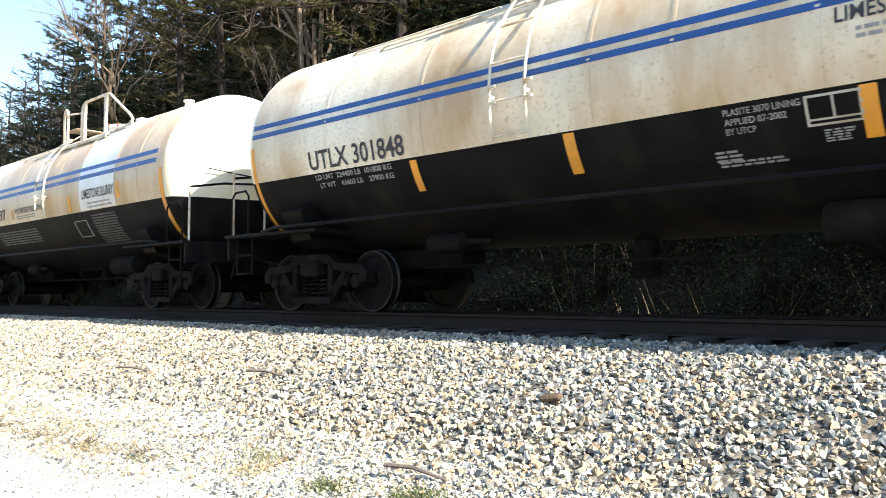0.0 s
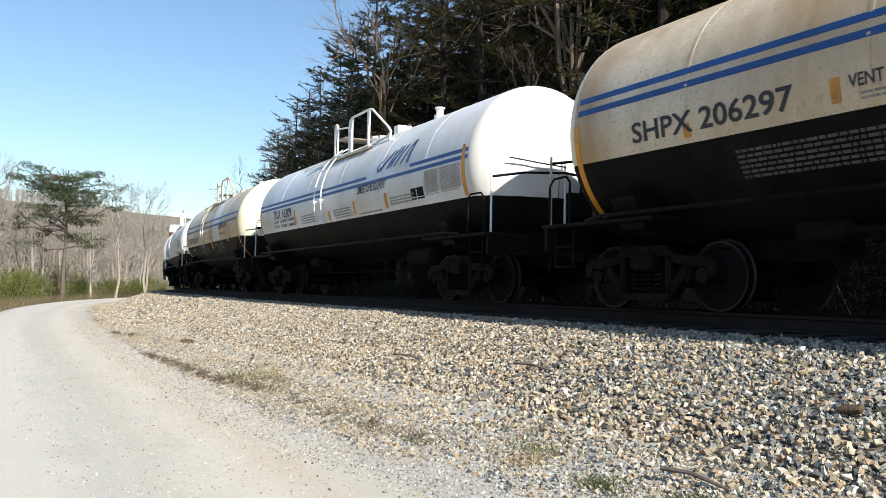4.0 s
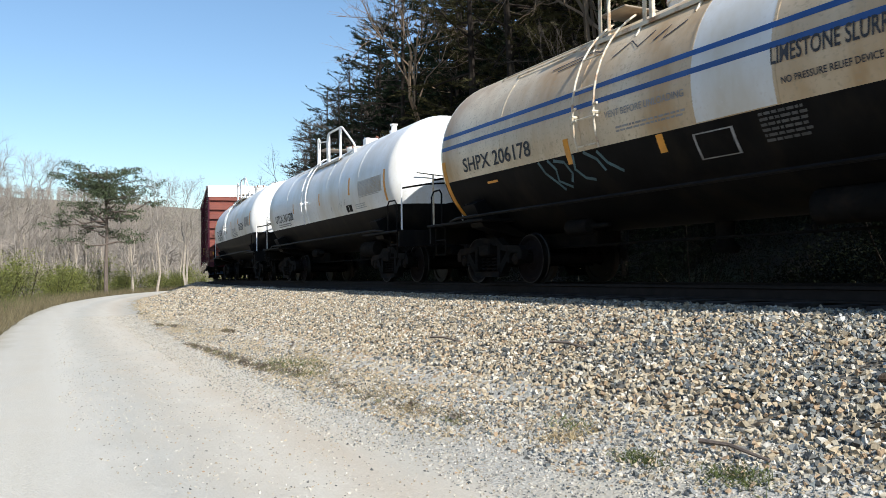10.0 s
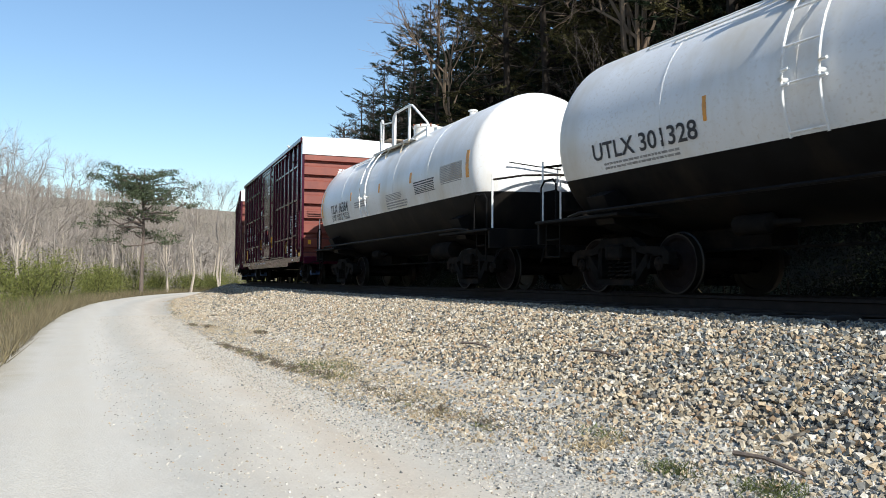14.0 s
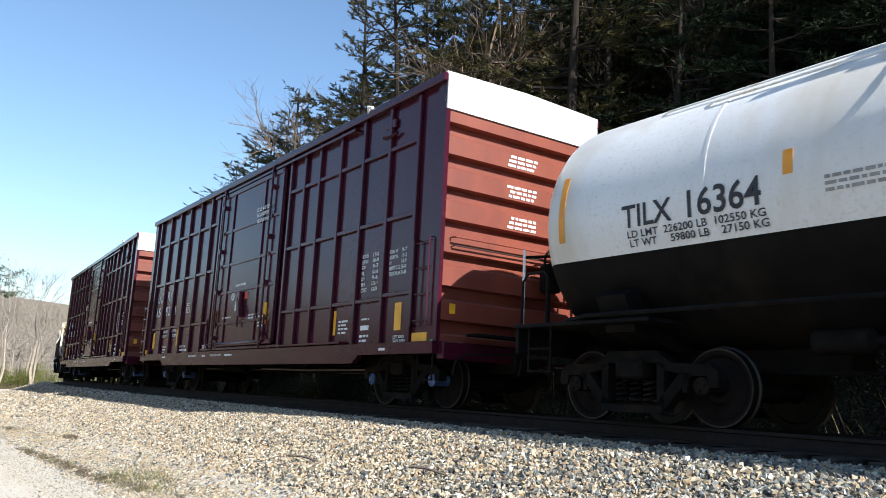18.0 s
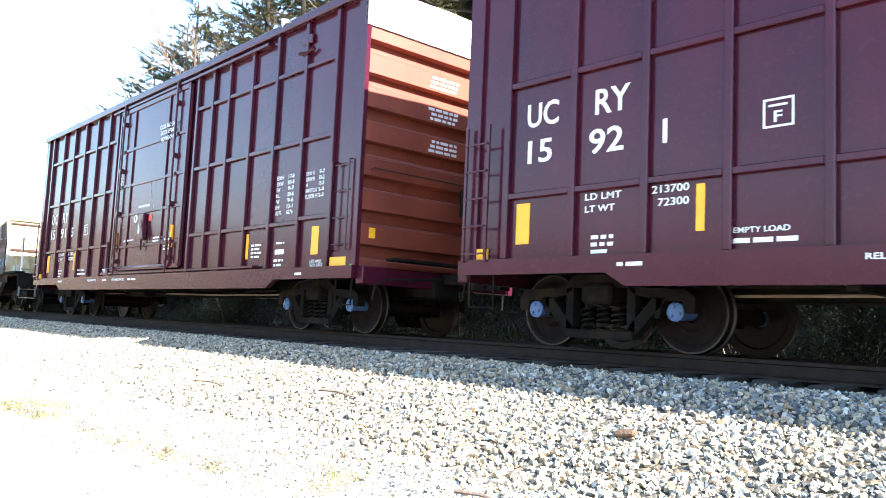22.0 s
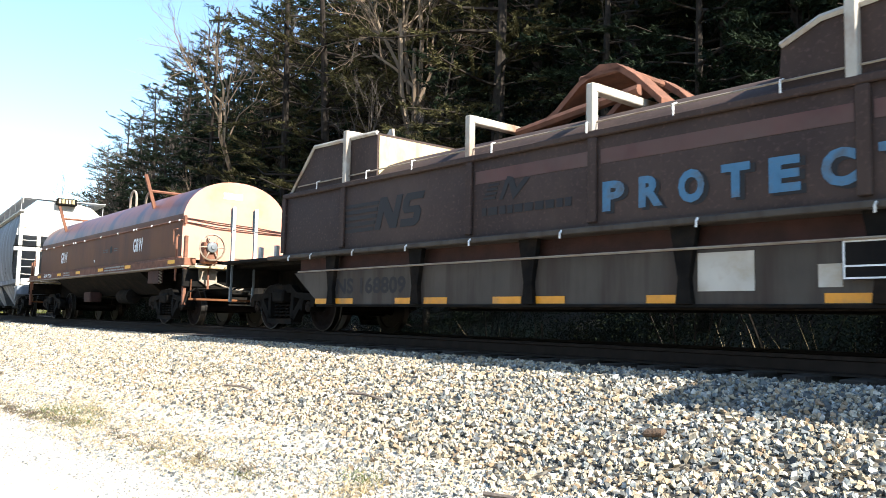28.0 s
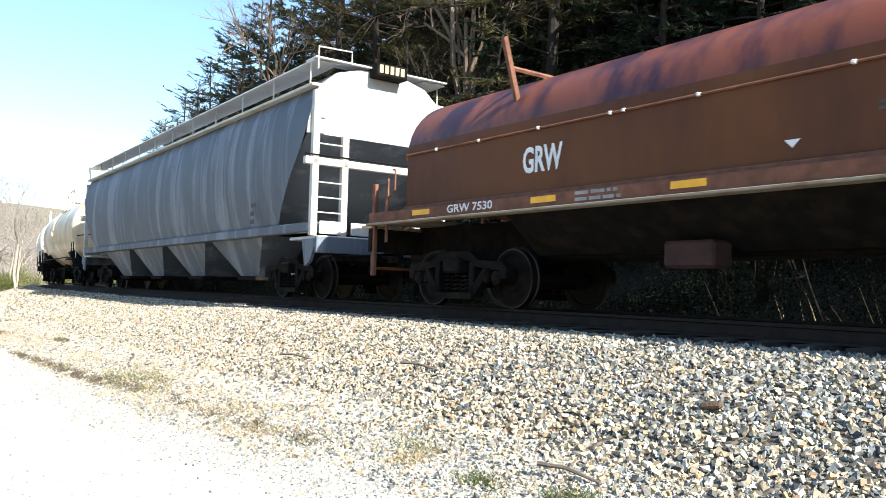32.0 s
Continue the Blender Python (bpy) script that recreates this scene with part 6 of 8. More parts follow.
        for x in (-4.25, -3.65, -2.1, -1.45, -0.1, 0.58, 2.15, 3.95, 4.45):
            part("reflective_strip", Build().box(x - 0.24, x + 0.24, *sorted((s * 1.461, s * 1.468)), 0.465, 0.55), M["orange"], car, "orange reflective strip")
        part("pale_panel", Build().box(2.50, 3.08, *sorted((s * 1.461, s * 1.465)), 0.58, 0.95), M["panel"], car)
        part("sill_web", Build().box(-5.2, 5.2, *sorted((s * 1.30, s * 1.34)), 0.96, 1.24), M["dark_rust"], car, "dark rusty web under the deck's edge")
        for x in (-5.1, -4.4, -3.2, -1.9, -0.6, 0.9, 2.6, 4.2):
            part("deck_hook", Build().tube([(x, s * 1.62, 1.27), (x, s * 1.65, 1.24), (x, s * 1.65, 1.18)], 0.012, 5), M["white_clean"], car)
    # pale lifting frames across the hood
    for x, top in ((-3.65, 3.18), (-0.78, 2.90), (1.22, 2.90), (4.0, 3.24)):
        b = Build()
        for s in (-1, 1):
            b.box(x - 0.05, x + 0.05, *sorted((s * (Y + 0.045), s * (Y - 0.05))), 2.30, top, 0.010)
        b.box(x - 0.06, x + 0.06, -Y + 0.02, Y - 0.02, top - 0.10, top, 0.010)
        part("lifting_frame", b, M["frame_paint"], car, "pale steel lifting frame")
    # raised covers at both ends of the hood
    for side in ([(-5.45, 2.32), (-4.68, 3.08), (-2.9, 3.04), (-2.9, 2.32)], [(3.32, 2.32), (3.36, 2.80), (3.72, 2.96), (5.24, 3.10), (hl + 0.14, 2.32)]):
        b = Build().prism(side, -1.45, 1.45)
        cover = part("raised_cover", b, T, hood, angle=20)
        n = len(side)
        xa, za = side[0] if side[0][0] < 0 else side[2]
        for s in (-1, 1):
            pts = [(x, s * 1.46, z) for x, z in (side[:3] if side[0][0] < 0 else side[1:])]
            part("cover_edge", Build().tube(pts, 0.035, 5), M["frame_paint"], cover)
        xm = -3.3 if xa < 0 else 4.9
        part("top_plate", Build().prism([(xm - 0.28, 3.04), (xm + 0.06, 3.04), (xm + 0.02, 3.26), (xm - 0.05, 3.26)], -0.9, -0.86), M["frame_paint"], cover)
    # pale sheet that stands for sun on the cover's front face
    part("lit_sheet", Build().box(-2.9, -2.885, -1.42, 1.42, 2.36, 3.0, 0.004), M["planks"], hood, "cover's front face, painted pale as if sunlit")
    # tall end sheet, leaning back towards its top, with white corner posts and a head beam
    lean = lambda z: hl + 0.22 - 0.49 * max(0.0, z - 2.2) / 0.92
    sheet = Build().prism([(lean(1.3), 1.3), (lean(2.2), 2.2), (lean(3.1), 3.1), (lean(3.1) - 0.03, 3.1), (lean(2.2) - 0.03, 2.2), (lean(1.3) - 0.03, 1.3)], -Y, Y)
    # far lighter than the hood: the sunlight is in the sheet's colour
    end = part("hood_end_sheet", sheet, M["planks"], car, "end sheet of the hood, tan with the sunlight in its colour")
    for s in (-1, 1):
        part("corner_post", Build().prism([(lean(1.5), 1.5), (lean(2.2), 2.2), (lean(3.16), 3.16), (lean(3.16) + 0.08, 3.16), (lean(2.2) + 0.08, 2.2), (lean(1.5) + 0.08, 1.5)], *sorted((s * (Y + 0.04), s * (Y - 0.05)))), M["frame_paint"], end)
    part("head_beam", Build().box(lean(3.1) - 0.05, lean(3.1) + 0.10, -Y, Y, 3.08, 3.18, 0.012), M["frame_paint"], end)
    # dark bar drawn in for the shadow below the head beam
    part("shadow_beam", Build().box(lean(2.95), lean(2.95) + 0.06, -Y + 0.1, Y - 0.1, 2.94, 3.0, 0.006), M["dark_rust"], end)
    part("cross_rib", Build().box(lean(2.1), lean(2.1) + 0.05, -Y, Y, 2.02, 2.10, 0.008), M["dark_rust"], end)
    for y in (-0.7, 1.2):
        part("stacking_lug", Build().prism([(lean(3.1) - 0.02, 3.16), (lean(3.1) + 0.05, 3.16), (lean(3.1) - 0.1, 3.42)], y - 0.12, y + 0.12), M["frame_paint"], end)
    # rusty spreader arch, a bent plate over a loose beam
    arc = [(-0.62, 2.76), (-0.1, 3.02), (0.32, 3.34), (0.62, 3.46), (0.88, 3.42), (1.15, 3.22), (1.52, 2.86)]
    b = Build().prism(arc + [(x, z - 0.09) for x, z in arc[::-1]], -0.62, -0.30)
    b.prism(arc + [(x, z - 0.09) for x, z in arc[::-1]], 0.30, 0.62)
    b.box(0.28, 0.95, -0.62, 0.62, 3.30, 3.38, 0.02)
    arch = part("spreader_arch", b, M["rust"], car, "rusty bent steel spreader arch")
    part("loose_beam", Build().tube([(-0.72, -0.66, 2.80), (0.3, -0.68, 2.90), (1.25, -0.66, 3.0)], 0.07, 7), M["rust"], arch)
    # lettering
    for k, ch in enumerate("PROTECTOR"):
        x = 1.38 + 0.468 * k
        flat_text(car, "letter", ch, x, 0.29, -(Y + 0.012), 1.47, 0.29, M["pale_blue"], "pale blue painted letter", 0.05)
        flat_text(car, "letter_shadow", ch, x + 0.04, 0.30, -(Y + 0.007), 1.445, 0.29, M["dull_ink"], "", 0.06)
    b = Build()
    yf, yb = -(Y + 0.008), -(Y + 0.003)
    for k in range(5):
        part("emblem_bar", Build().box(-3.76 + 0.03 * k, -2.86 + 0.03 * k, yf, yb, 1.55 + 0.095 * k, 1.605 + 0.095 * k), M["dull_ink"], car, "faded dark bar")
    b.prism([(-2.84, 1.55), (-2.70, 1.55), (-2.62, 1.80), (-2.46, 1.55), (-2.30, 1.55), (-2.16, 2.02), (-2.30, 2.02), (-2.38, 1.76), (-2.54, 2.02), (-2.70, 2.02)], yf, yb)
    part("emblem_shape", b, M["dull_ink"], car, "faded dark emblem shape")
    b = Build()
    b.prism([(-2.22, 1.55), (-1.88, 1.55), (-1.78, 1.62), (-1.74, 1.76), (-1.80, 1.83), (-2.02, 1.83), (-1.99, 1.92), (-1.70, 1.92), (-1.67, 2.02), (-2.06, 2.02), (-2.14, 1.94), (-2.17, 1.80), (-2.12, 1.74), (-1.90, 1.74), (-1.92, 1.66), (-2.20, 1.66)], yf, yb)
    part("emblem_shape", b, M["dull_ink"], car, "faded dark emblem shape")
    b = Build()
    for k in range(4):
        part("emblem_bar", Build().box(-0.50 + 0.03 * k, -0.28 + 0.02 * k, yf, yb, 1.76 + 0.055 * k, 1.79 + 0.055 * k), M["dull_ink"], car)
    b.prism([(-0.22, 1.74), (-0.15, 1.74), (-0.05, 1.93), (0.02, 1.72), (0.10, 1.78), (0.30, 1.96), (0.22, 1.98), (0.08, 1.86), (0.02, 2.0), (-0.08, 2.02)], yf, yb)
    part("faded_emblem", b, M["dull_ink"], car)
    flat_bars(car, -0.52, 0.98, -(Y + 0.008), 1.66, 1, 0.10, "dull_ink", 18)
    flat_text(car, "lettering", "NS 168809", -3.88, 1.78, -1.466, 0.63, 0.22, M["dull_ink"], "dark stencilled letters", 0.03)
    b = Build()
    for x0, x1, za, zb in ((3.9, 4.62, 0.965, 0.98), (3.9, 4.62, 0.76, 0.775), (3.9, 4.62, 0.66, 0.675), (3.9, 3.915, 0.66, 0.98), (4.605, 4.62, 0.66, 0.98), (4.26, 4.275, 0.77, 0.97)):
        b.box(x0, x1, -1.548, -1.543, za, zb)
    part("stencil_frame", b, M["ink_white"], car)
    part("black_panel", Build().box(3.9, 4.62, -1.542, -1.50, 0.66, 0.98), M["black"], car)
    part("pale_tag", Build().box(3.66, 3.86, -1.468, -1.462, 0.60, 0.80), M["panel"], car)
    part("deck", Build().box(-dk, dk, -1.32, 1.32, 1.16, 1.23, 0.01), M["under"], car)
    part("centre_sill", Build().box(-dk, dk, -0.4, 0.4, 0.6, 1.16, 0.02), M["under"], car)
    for e in (-1, 1):
        part("end_sill", Build().box(*sorted((e * (dk - 0.08), e * dk)), -1.5, 1.5, 0.8, 1.22, 0.015), M["under"], car)
        for y in (-1.42, -0.95):
            b = Build().box(e * (dk - 0.06) - 0.03, e * (dk - 0.06) + 0.03, y - 0.025, y + 0.025, 0.5, 2.35, 0.008)
            b.tube([(e * (dk - 0.12), y, 1.9), (e * (dk + 0.02), y, 1.92), (e * (dk + 0.02), y, 2.32), (e * (dk - 0.1), y, 2.34)], 0.022, 6)
            part("hand_stanchion", b, M["post_grey"], car)
            # white strip painted for the sunlit edge; the post is coloured as shaded
            part("stanchion_edge", Build().box(e * (dk - 0.06) + 0.031, e * (dk - 0.06) + 0.043, y - 0.03, y + 0.03, 1.2, 2.36, 0.002), M["white_clean"], car)
        part("hand_bar", Build().tube([(e * (dk - 0.02), -1.42, 1.35), (e * (dk - 0.02), -0.95, 1.35)], 0.018, 5), M["tan_sill"], car)
        b = Build()
        for z in (0.45, 0.72, 1.0):
            b.tube([(e * (dk - 0.03), -1.42, z), (e * (dk - 0.03), -0.95, z)], 0.016, 5)
        part("end_step", b, M["tan_sill"], car)
        for x in (6.1, 6.7):
            part("deck_stub", Build().box(e * x - 0.04, e * x + 0.04, -1.36, -1.28, 1.23, 1.52, 0.01), M["grey_end"], car)
    trucks(car, 6.25)
    ends(car, dk, 0.7)
    return car


def covered_hopper():
    car = thing("covered_hopper", "weathered grey covered hopper car with curved sides", "hopper car", "cars of the train")
    G = M["grey"]
    hl, Y = 9.55, 1.60
    prof = [(-1.40, 1.42), (-1.50, 1.75), (-1.58, 2.3), (-1.60, 2.8), (-1.57, 3.3), (-1.48, 3.75), (-1.36, 4.02), (-1.0, 4.32), (-0.5, 4.46), (0, 4.50)]
    prof = prof + [(-y, z) for y, z in prof[-2::-1]]
    n = len(prof)
    xs = list(np.linspace(-hl, hl, 9))
    cut = lambda z: 1.55 * max(0.0, 3.1 - z) / 1.68   # the sides draw back along the slope sheets
    v = [(math.copysign(hl - cut(z), x) if abs(x) == hl else x, y, z) for x in xs for y, z in prof]
    f = [(i * n + k, i * n + k + 1, (i + 1) * n + k + 1, (i + 1) * n + k) for i in range(len(xs) - 1) for k in range(n - 1)]
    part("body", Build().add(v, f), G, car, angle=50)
    for s in (-1, 1):
        part("side_sill", Build().box(-hl - 0.1, hl + 0.1, *sorted((s * 1.30, s * 1.50)), 1.26, 1.44, 0.015), G, car)
        part("roof_edge", Build().box(-hl, hl, *sorted((s * 1.28, s * 1.52)), 4.00, 4.06, 0.01), M["grey_end"], car)
    for e in (-1, 1):
        # upright head above, slope sheet below, open between the posts
        top = [(-1.585, 3.10)] + [(y, z) for y, z in prof if z >= 3.2] + [(1.585, 3.10)]
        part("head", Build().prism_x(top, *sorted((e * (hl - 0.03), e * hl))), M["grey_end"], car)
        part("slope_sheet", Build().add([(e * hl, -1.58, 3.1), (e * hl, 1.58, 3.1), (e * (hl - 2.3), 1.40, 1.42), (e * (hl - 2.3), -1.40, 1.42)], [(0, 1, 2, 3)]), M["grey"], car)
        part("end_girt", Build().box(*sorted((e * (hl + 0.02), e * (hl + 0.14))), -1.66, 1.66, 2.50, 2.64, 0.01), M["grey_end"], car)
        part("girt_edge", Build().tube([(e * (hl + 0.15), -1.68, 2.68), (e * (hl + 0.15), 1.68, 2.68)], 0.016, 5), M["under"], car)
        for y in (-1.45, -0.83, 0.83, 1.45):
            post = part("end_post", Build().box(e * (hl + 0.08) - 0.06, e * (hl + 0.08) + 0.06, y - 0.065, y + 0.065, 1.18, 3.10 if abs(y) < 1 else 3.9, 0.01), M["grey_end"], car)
        for s in (-1, 1):
            for z in (1.62, 1.90, 2.18, 2.9, 3.2, 3.5):
                part("rung", Build().tube([(e * (hl + 0.13), s * 1.42, z), (e * (hl + 0.13), s * (0.86 if z < 3 else 1.2), z)], 0.014, 5), M["grey_end"], car)
        for y0, y1 in ((-1.36, -0.92), (-0.70, -0.30), (0.92, 1.36)):
            part("sill_plate", Build().box(*sorted((e * (hl + 0.16), e * (hl + 0.20))), y0, y1, 1.22, 1.46, 0.01), M["grey_end"], car, "end plate in a grey brightened as if sunlit")
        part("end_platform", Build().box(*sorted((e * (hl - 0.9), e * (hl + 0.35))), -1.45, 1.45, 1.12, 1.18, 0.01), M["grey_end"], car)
        part("end_sill", Build().box(*sorted((e * (hl + 0.28), e * (hl + 0.36))), -1.5, 1.5, 0.86, 1.16, 0.012), M["grey"], car)
        for y in (0.0, 0.5):
            part("hand_post", Build().tube([(e * (hl + 0.3), y, 1.18), (e * (hl + 0.3), y, 2.0), (e * (hl + 0.34), y + 0.06, 2.05)], 0.03, 6), M["rust_hood"], car)
        part("top_step", Build().box(*sorted((e * (hl - 0.05), e * (hl + 0.30))), -0.30, 0.40, 4.34, 4.60, 0.02), M["under"], car, "dark boxed end step")
        for k in range(5):
            part("step_slat", Build().box(*sorted((e * (hl + 0.302), e * (hl + 0.315))), -0.25 + 0.12 * k, -0.17 + 0.12 * k, 4.40, 4.56, 0.002), M["planks"], car)
        part("corner_gusset", Build().prism([(e * (hl - 0.25), 1.12), (e * (hl + 0.36), 1.12), (e * (hl + 0.1), 0.70), (e * (hl - 0.1), 0.62)], -1.5, -1.44), M["grey"], car)
    # roof walk of grating, with its outer rail
    for s in (-1, 1):
        part("running_board", Build().box(-hl, hl, *sorted((s * 0.95, s * 1.5)), 4.47, 4.50, 0.006), M["roof"], car)
        b = Build()
        for x in np.linspace(-hl + 0.2, hl - 0.2, 12):
            b.tube([(x, s * 1.46, 4.05), (x, s * 1.46, 4.5)], 0.015, 5)
        part("board_bracket", b, M["grey_end"], car)
    for e in (-1, 1):
        part("cross_board", Build().box(*sorted((e * (hl - 0.35), e * (hl + 0.1))), -1.5, 1.5, 4.51, 4.54, 0.006), M["roof"], car)
        b = Build().tube([(e * (hl + 0.1), -1.45, 4.3), (e * (hl + 0.1), -1.45, 4.72), (e * (hl + 0.1), -0.75, 4.74), (e * (hl + 0.1), -0.75, 4.5)], 0.016, 5)
        part("roof_hand_rail", b, M["grey_end"], car)
    for x in np.linspace(-7.5, 7.5, 6):
        part("hatch", Build().lathe([(4.48, 0.4), (4.58, 0.4), (4.62, 0.1)], 16, "z", (x, 0, 0)), G, car)
    for x in (-5.4, -1.8, 1.8, 5.4):
        for s in (-1, 1):
            b = Build().add([(x - 1.6, s * 1.32, 1.3), (x + 1.6, s * 1.32, 1.3), (x + 0.5, s * 0.9, 0.42), (x - 0.5, s * 0.9, 0.42), (x - 1.6, 0, 1.3), (x + 1.6, 0, 1.3), (x + 0.5, 0, 0.42), (x - 0.5, 0, 0.42)],
                            [(0, 1, 2, 3), (4, 7, 6, 5), (0, 3, 7, 4), (1, 5, 6, 2), (3, 2, 6, 7)])
            part("discharge_bay", b, M["grey"], car)
        part("gate", Build().box(x - 0.55, x + 0.55, -1.0, 1.0, 0.34, 0.44, 0.02), M["under"], car)
    flat_bars(car, 7.0, 7.25, -1.60, 1.95, 3, 0.09, "ink", 5)
    part("centre_sill", Build().box(-hl, hl + 0.3, -0.25, 0.25, 0.75, 1.12, 0.02), M["under"], car)
    trucks(car, 7.9)
    ends(car, hl + 0.3, 0.6)
    return car


def head_text(car, text, hl, z, height, width, material):
    v, f = lettering(text)
    sx = width / v[:, 0].max()
    pts = []
    for p in v:
        y, zz = -width / 2 + p[0] * sx, z + p[1] * height
        r = min(0.999, math.hypot(y, zz - Z_TANK) / R_TANK)
        pts.append((hl + 0.60 * math.sqrt(1 - r * r) + 0.012, y, zz))
    tagged(part("lettering", Build().add(pts, f), material, car), kind="stuff")


def build_train():
    ink, grey = M["ink"], M["ink_grey"]
    # first car in view
    c = tank_car("cream tank car with a black belly and two blue stripes", 5.6, -0.72, "cream", "black", -18.8, [(10.2, 12.8, [(-5.6, 5.6)]), (5.1, 7.7, [(-5.6, 5.6)])],
                 [(-2.32, -35, -20, 0.11), (-0.07, -36, -19.5, 0.13), (2.73, -36, -19.5, 0.13), (-5.58, -52, 0, 0.07), (5.58, -52, 0, 0.1)], seams=(-3.9, -2.12, 0.23, 1.13, 2.4, 4.2))
    tank_text(c, "lettering", "UTLX 301848", -4.27, 1.85, -16.8, 0.25, ink, "black stencilled letters")
    tank_text(c, "lettering", "LIMESTONE SLURRY", 2.53, 1.38, -0.4, 0.125, ink)
    tank_bars(c, 2.68, 3.75, -2.6, 1, 0.05, grey, 1)
    tank_text(c, "lettering", "LD LMT  224400 LB  101800 KG", -4.2, 1.5, -22.3, 0.07, grey)
    tank_text(c, "lettering", "LT WT    61600 LB    27900 KG", -4.15, 1.45, -26.6, 0.07, grey)
    tank_text(c, "lettering", "PLASITE 3070 LINING", 1.55, 0.66, -22.6, 0.058, grey)
    tank_text(c, "lettering", "APPLIED 07-2002", 1.55, 0.54, -25.8, 0.058, grey)
    tank_text(c, "lettering", "BY UTCP", 1.55, 0.27, -29.0, 0.058, grey)
    tank_bars(c, 1.40, 1.64, -34.5, 2, 0.035, M["ink_grey"], 5)
    tank_bars(c, 1.42, 2.04, -38.5, 1, 0.03, M["ink_grey"], 6)
    tank_bars(c, 2.36, 2.60, -31.5, 3, 0.02, M["ink_grey"], 7)
    part("stencil_panel", band(2.24, 2.68, -30.0, -20.2, 0.005), M["panel"], c, "white stencilled frame")
    part("stencil_panel", band(2.265, 2.45, -27.6, -21.0, 0.009), M["black"], c)
    part("stencil_panel", band(2.47, 2.655, -27.6, -21.0, 0.009), M["black"], c)
    part("stencil_panel", band(2.265, 2.655, -29.2, -28.3, 0.009), M["black"], c)
    CARS.append((c, -60.86, 4.7))
    c = tank_car("tan-stained cream tank car with a black belly and two blue stripes", 5.6, 0.20, "cream_grey", "black", -17.5, [(12.4, 15.4, [(-5.53, 5.32)]), (6.2, 9.2, [(-5.53, 5.32)])],
                 [(1.56, -16, -5, 0.12), (3.82, -12, -1, 0.13), (-1.74, -14, -5, 0.1), (-3.6, -15, -9, 0.1), (5.5, -48, 2, 0.12), (-5.55, -48, 2, 0.1)], seams=(-3.6, -1.4, 0.9, 2.05, 3.68, 4.6), rail_top=4.46)
    tank_text(c, "lettering", "SHPX 206297", -4.48, 2.29, -12.5, 0.24, ink, "black stencilled letters")
    tank_text(c, "lettering", "LIMESTONE SLURRY", 2.22, 1.43, -8.5, 0.18, ink)
    tank_bars(c, 2.4, 3.5, -11.5, 1, 0.06, grey, 1)
    tank_text(c, "lettering", "VENT BEFORE UNLOADING", -1.6, 1.7, -9.6, 0.12, ink)
    tank_bars(c, -1.5, -0.2, -11.6, 1, 0.04, grey, 2)
    part("repainted_course", band(2.07, 3.66, -16.9, 88, 0.002), M["white"], c, "whiter repainted shell course")
    tank_bars(c, -3.0, -0.5, -24, 4, 0.05, M["ink_dim"], 3)
    tank_bars(c, 2.45, 3.55, -21, 8, 0.045, M["ink_dim"], 4)
    for k in range(4):
        x0, x1, a0, a1 = ((1.56, 2.16, -24.5, -24.0), (1.56, 2.16, -37.5, -37.0), (1.56, 1.585, -37, -24.5), (2.135, 2.16, -37, -24.5))[k]
        part("stencil_frame", band(x0, x1, a0, a1, 0.005, 0.4), M["ink_grey"], c)
    CARS.append((c, -47.0, 4.7))
    gauge(1.48, 2.37)
    c = tank_car("white tank car with two blue stripes and a faded blue emblem", 6.3, -0.9, "white", "black", -22.7, [(7.6, 10.2, [(-6.3, 1.9), (4.05, 6.3)]), (2.8, 5.4, [(-6.3, 6.3)])],
                 [(1.20, -20, -8, 0.11), (2.92, -20, -7.5, 0.13), (-0.42, -21, -12, 0.13), (-3.0, -17, -3, 0.10), (6.15, -22, 13, 0.12), (-6.25, -22, 5, 0.1)], seams=(-4.2, -2.0, 0.3, 2.6, 4.7), rail_top=4.36)
    tank_text(c, "lettering", "TILX 16209", -4.95, 1.7, -8.5, 0.24, ink, "black stencilled letters")
    tank_text(c, "lettering", "LIMESTONE SLURRY", 1.45, 1.5, -3.2, 0.17, ink)
    tank_text(c, "lettering", "LD LMT   224300LB   101700KG", -4.90, 1.85, -13.2, 0.075, ink)
    tank_text(c, "lettering", "LT WT     61700LB     28000KG", -4.90, 1.85, -18.4, 0.075, ink)
    tank_bars(c, -2.5, -1.3, -11, 3, 0.05, grey, 3)
    tank_bars(c, -0.1, 1.0, -12, 2, 0.05, grey, 6)
    tank_bars(c, -0.1, 1.1, -17, 3, 0.045, grey, 7)
    tank_bars(c, 3.1, 4.2, -12, 2, 0.05, grey, 8)
    tank_bars(c, 1.4, 2.7, -19.5, 1, 0.05, grey, 9)
    part("print_panel", band(4.66, 5.25, -14.5, 1.5, 0.003), M["panel"], c, "dusty grey printed panel")
    part("print_panel", band(5.28, 6.05, -14.5, 1.5, 0.003), M["panel"], c)
    tank_bars(c, 4.70, 5.20, 0.6, 9, 0.026, grey, 10)
    tank_bars(c, 5.32, 6.0, 0.6, 9, 0.026, grey, 11)
    part("stencil_panel", band(4.10, 4.62, -17.5, -9.0, 0.005), M["black"], c)
    part("stencil_frame", band(4.33, 4.35, -17.0, -9.5, 0.009), M["ink_white"], c)
    part("stencil_frame", band(4.12, 4.60, -16.2, -15.7, 0.009, 0.4), M["ink_white"], c)
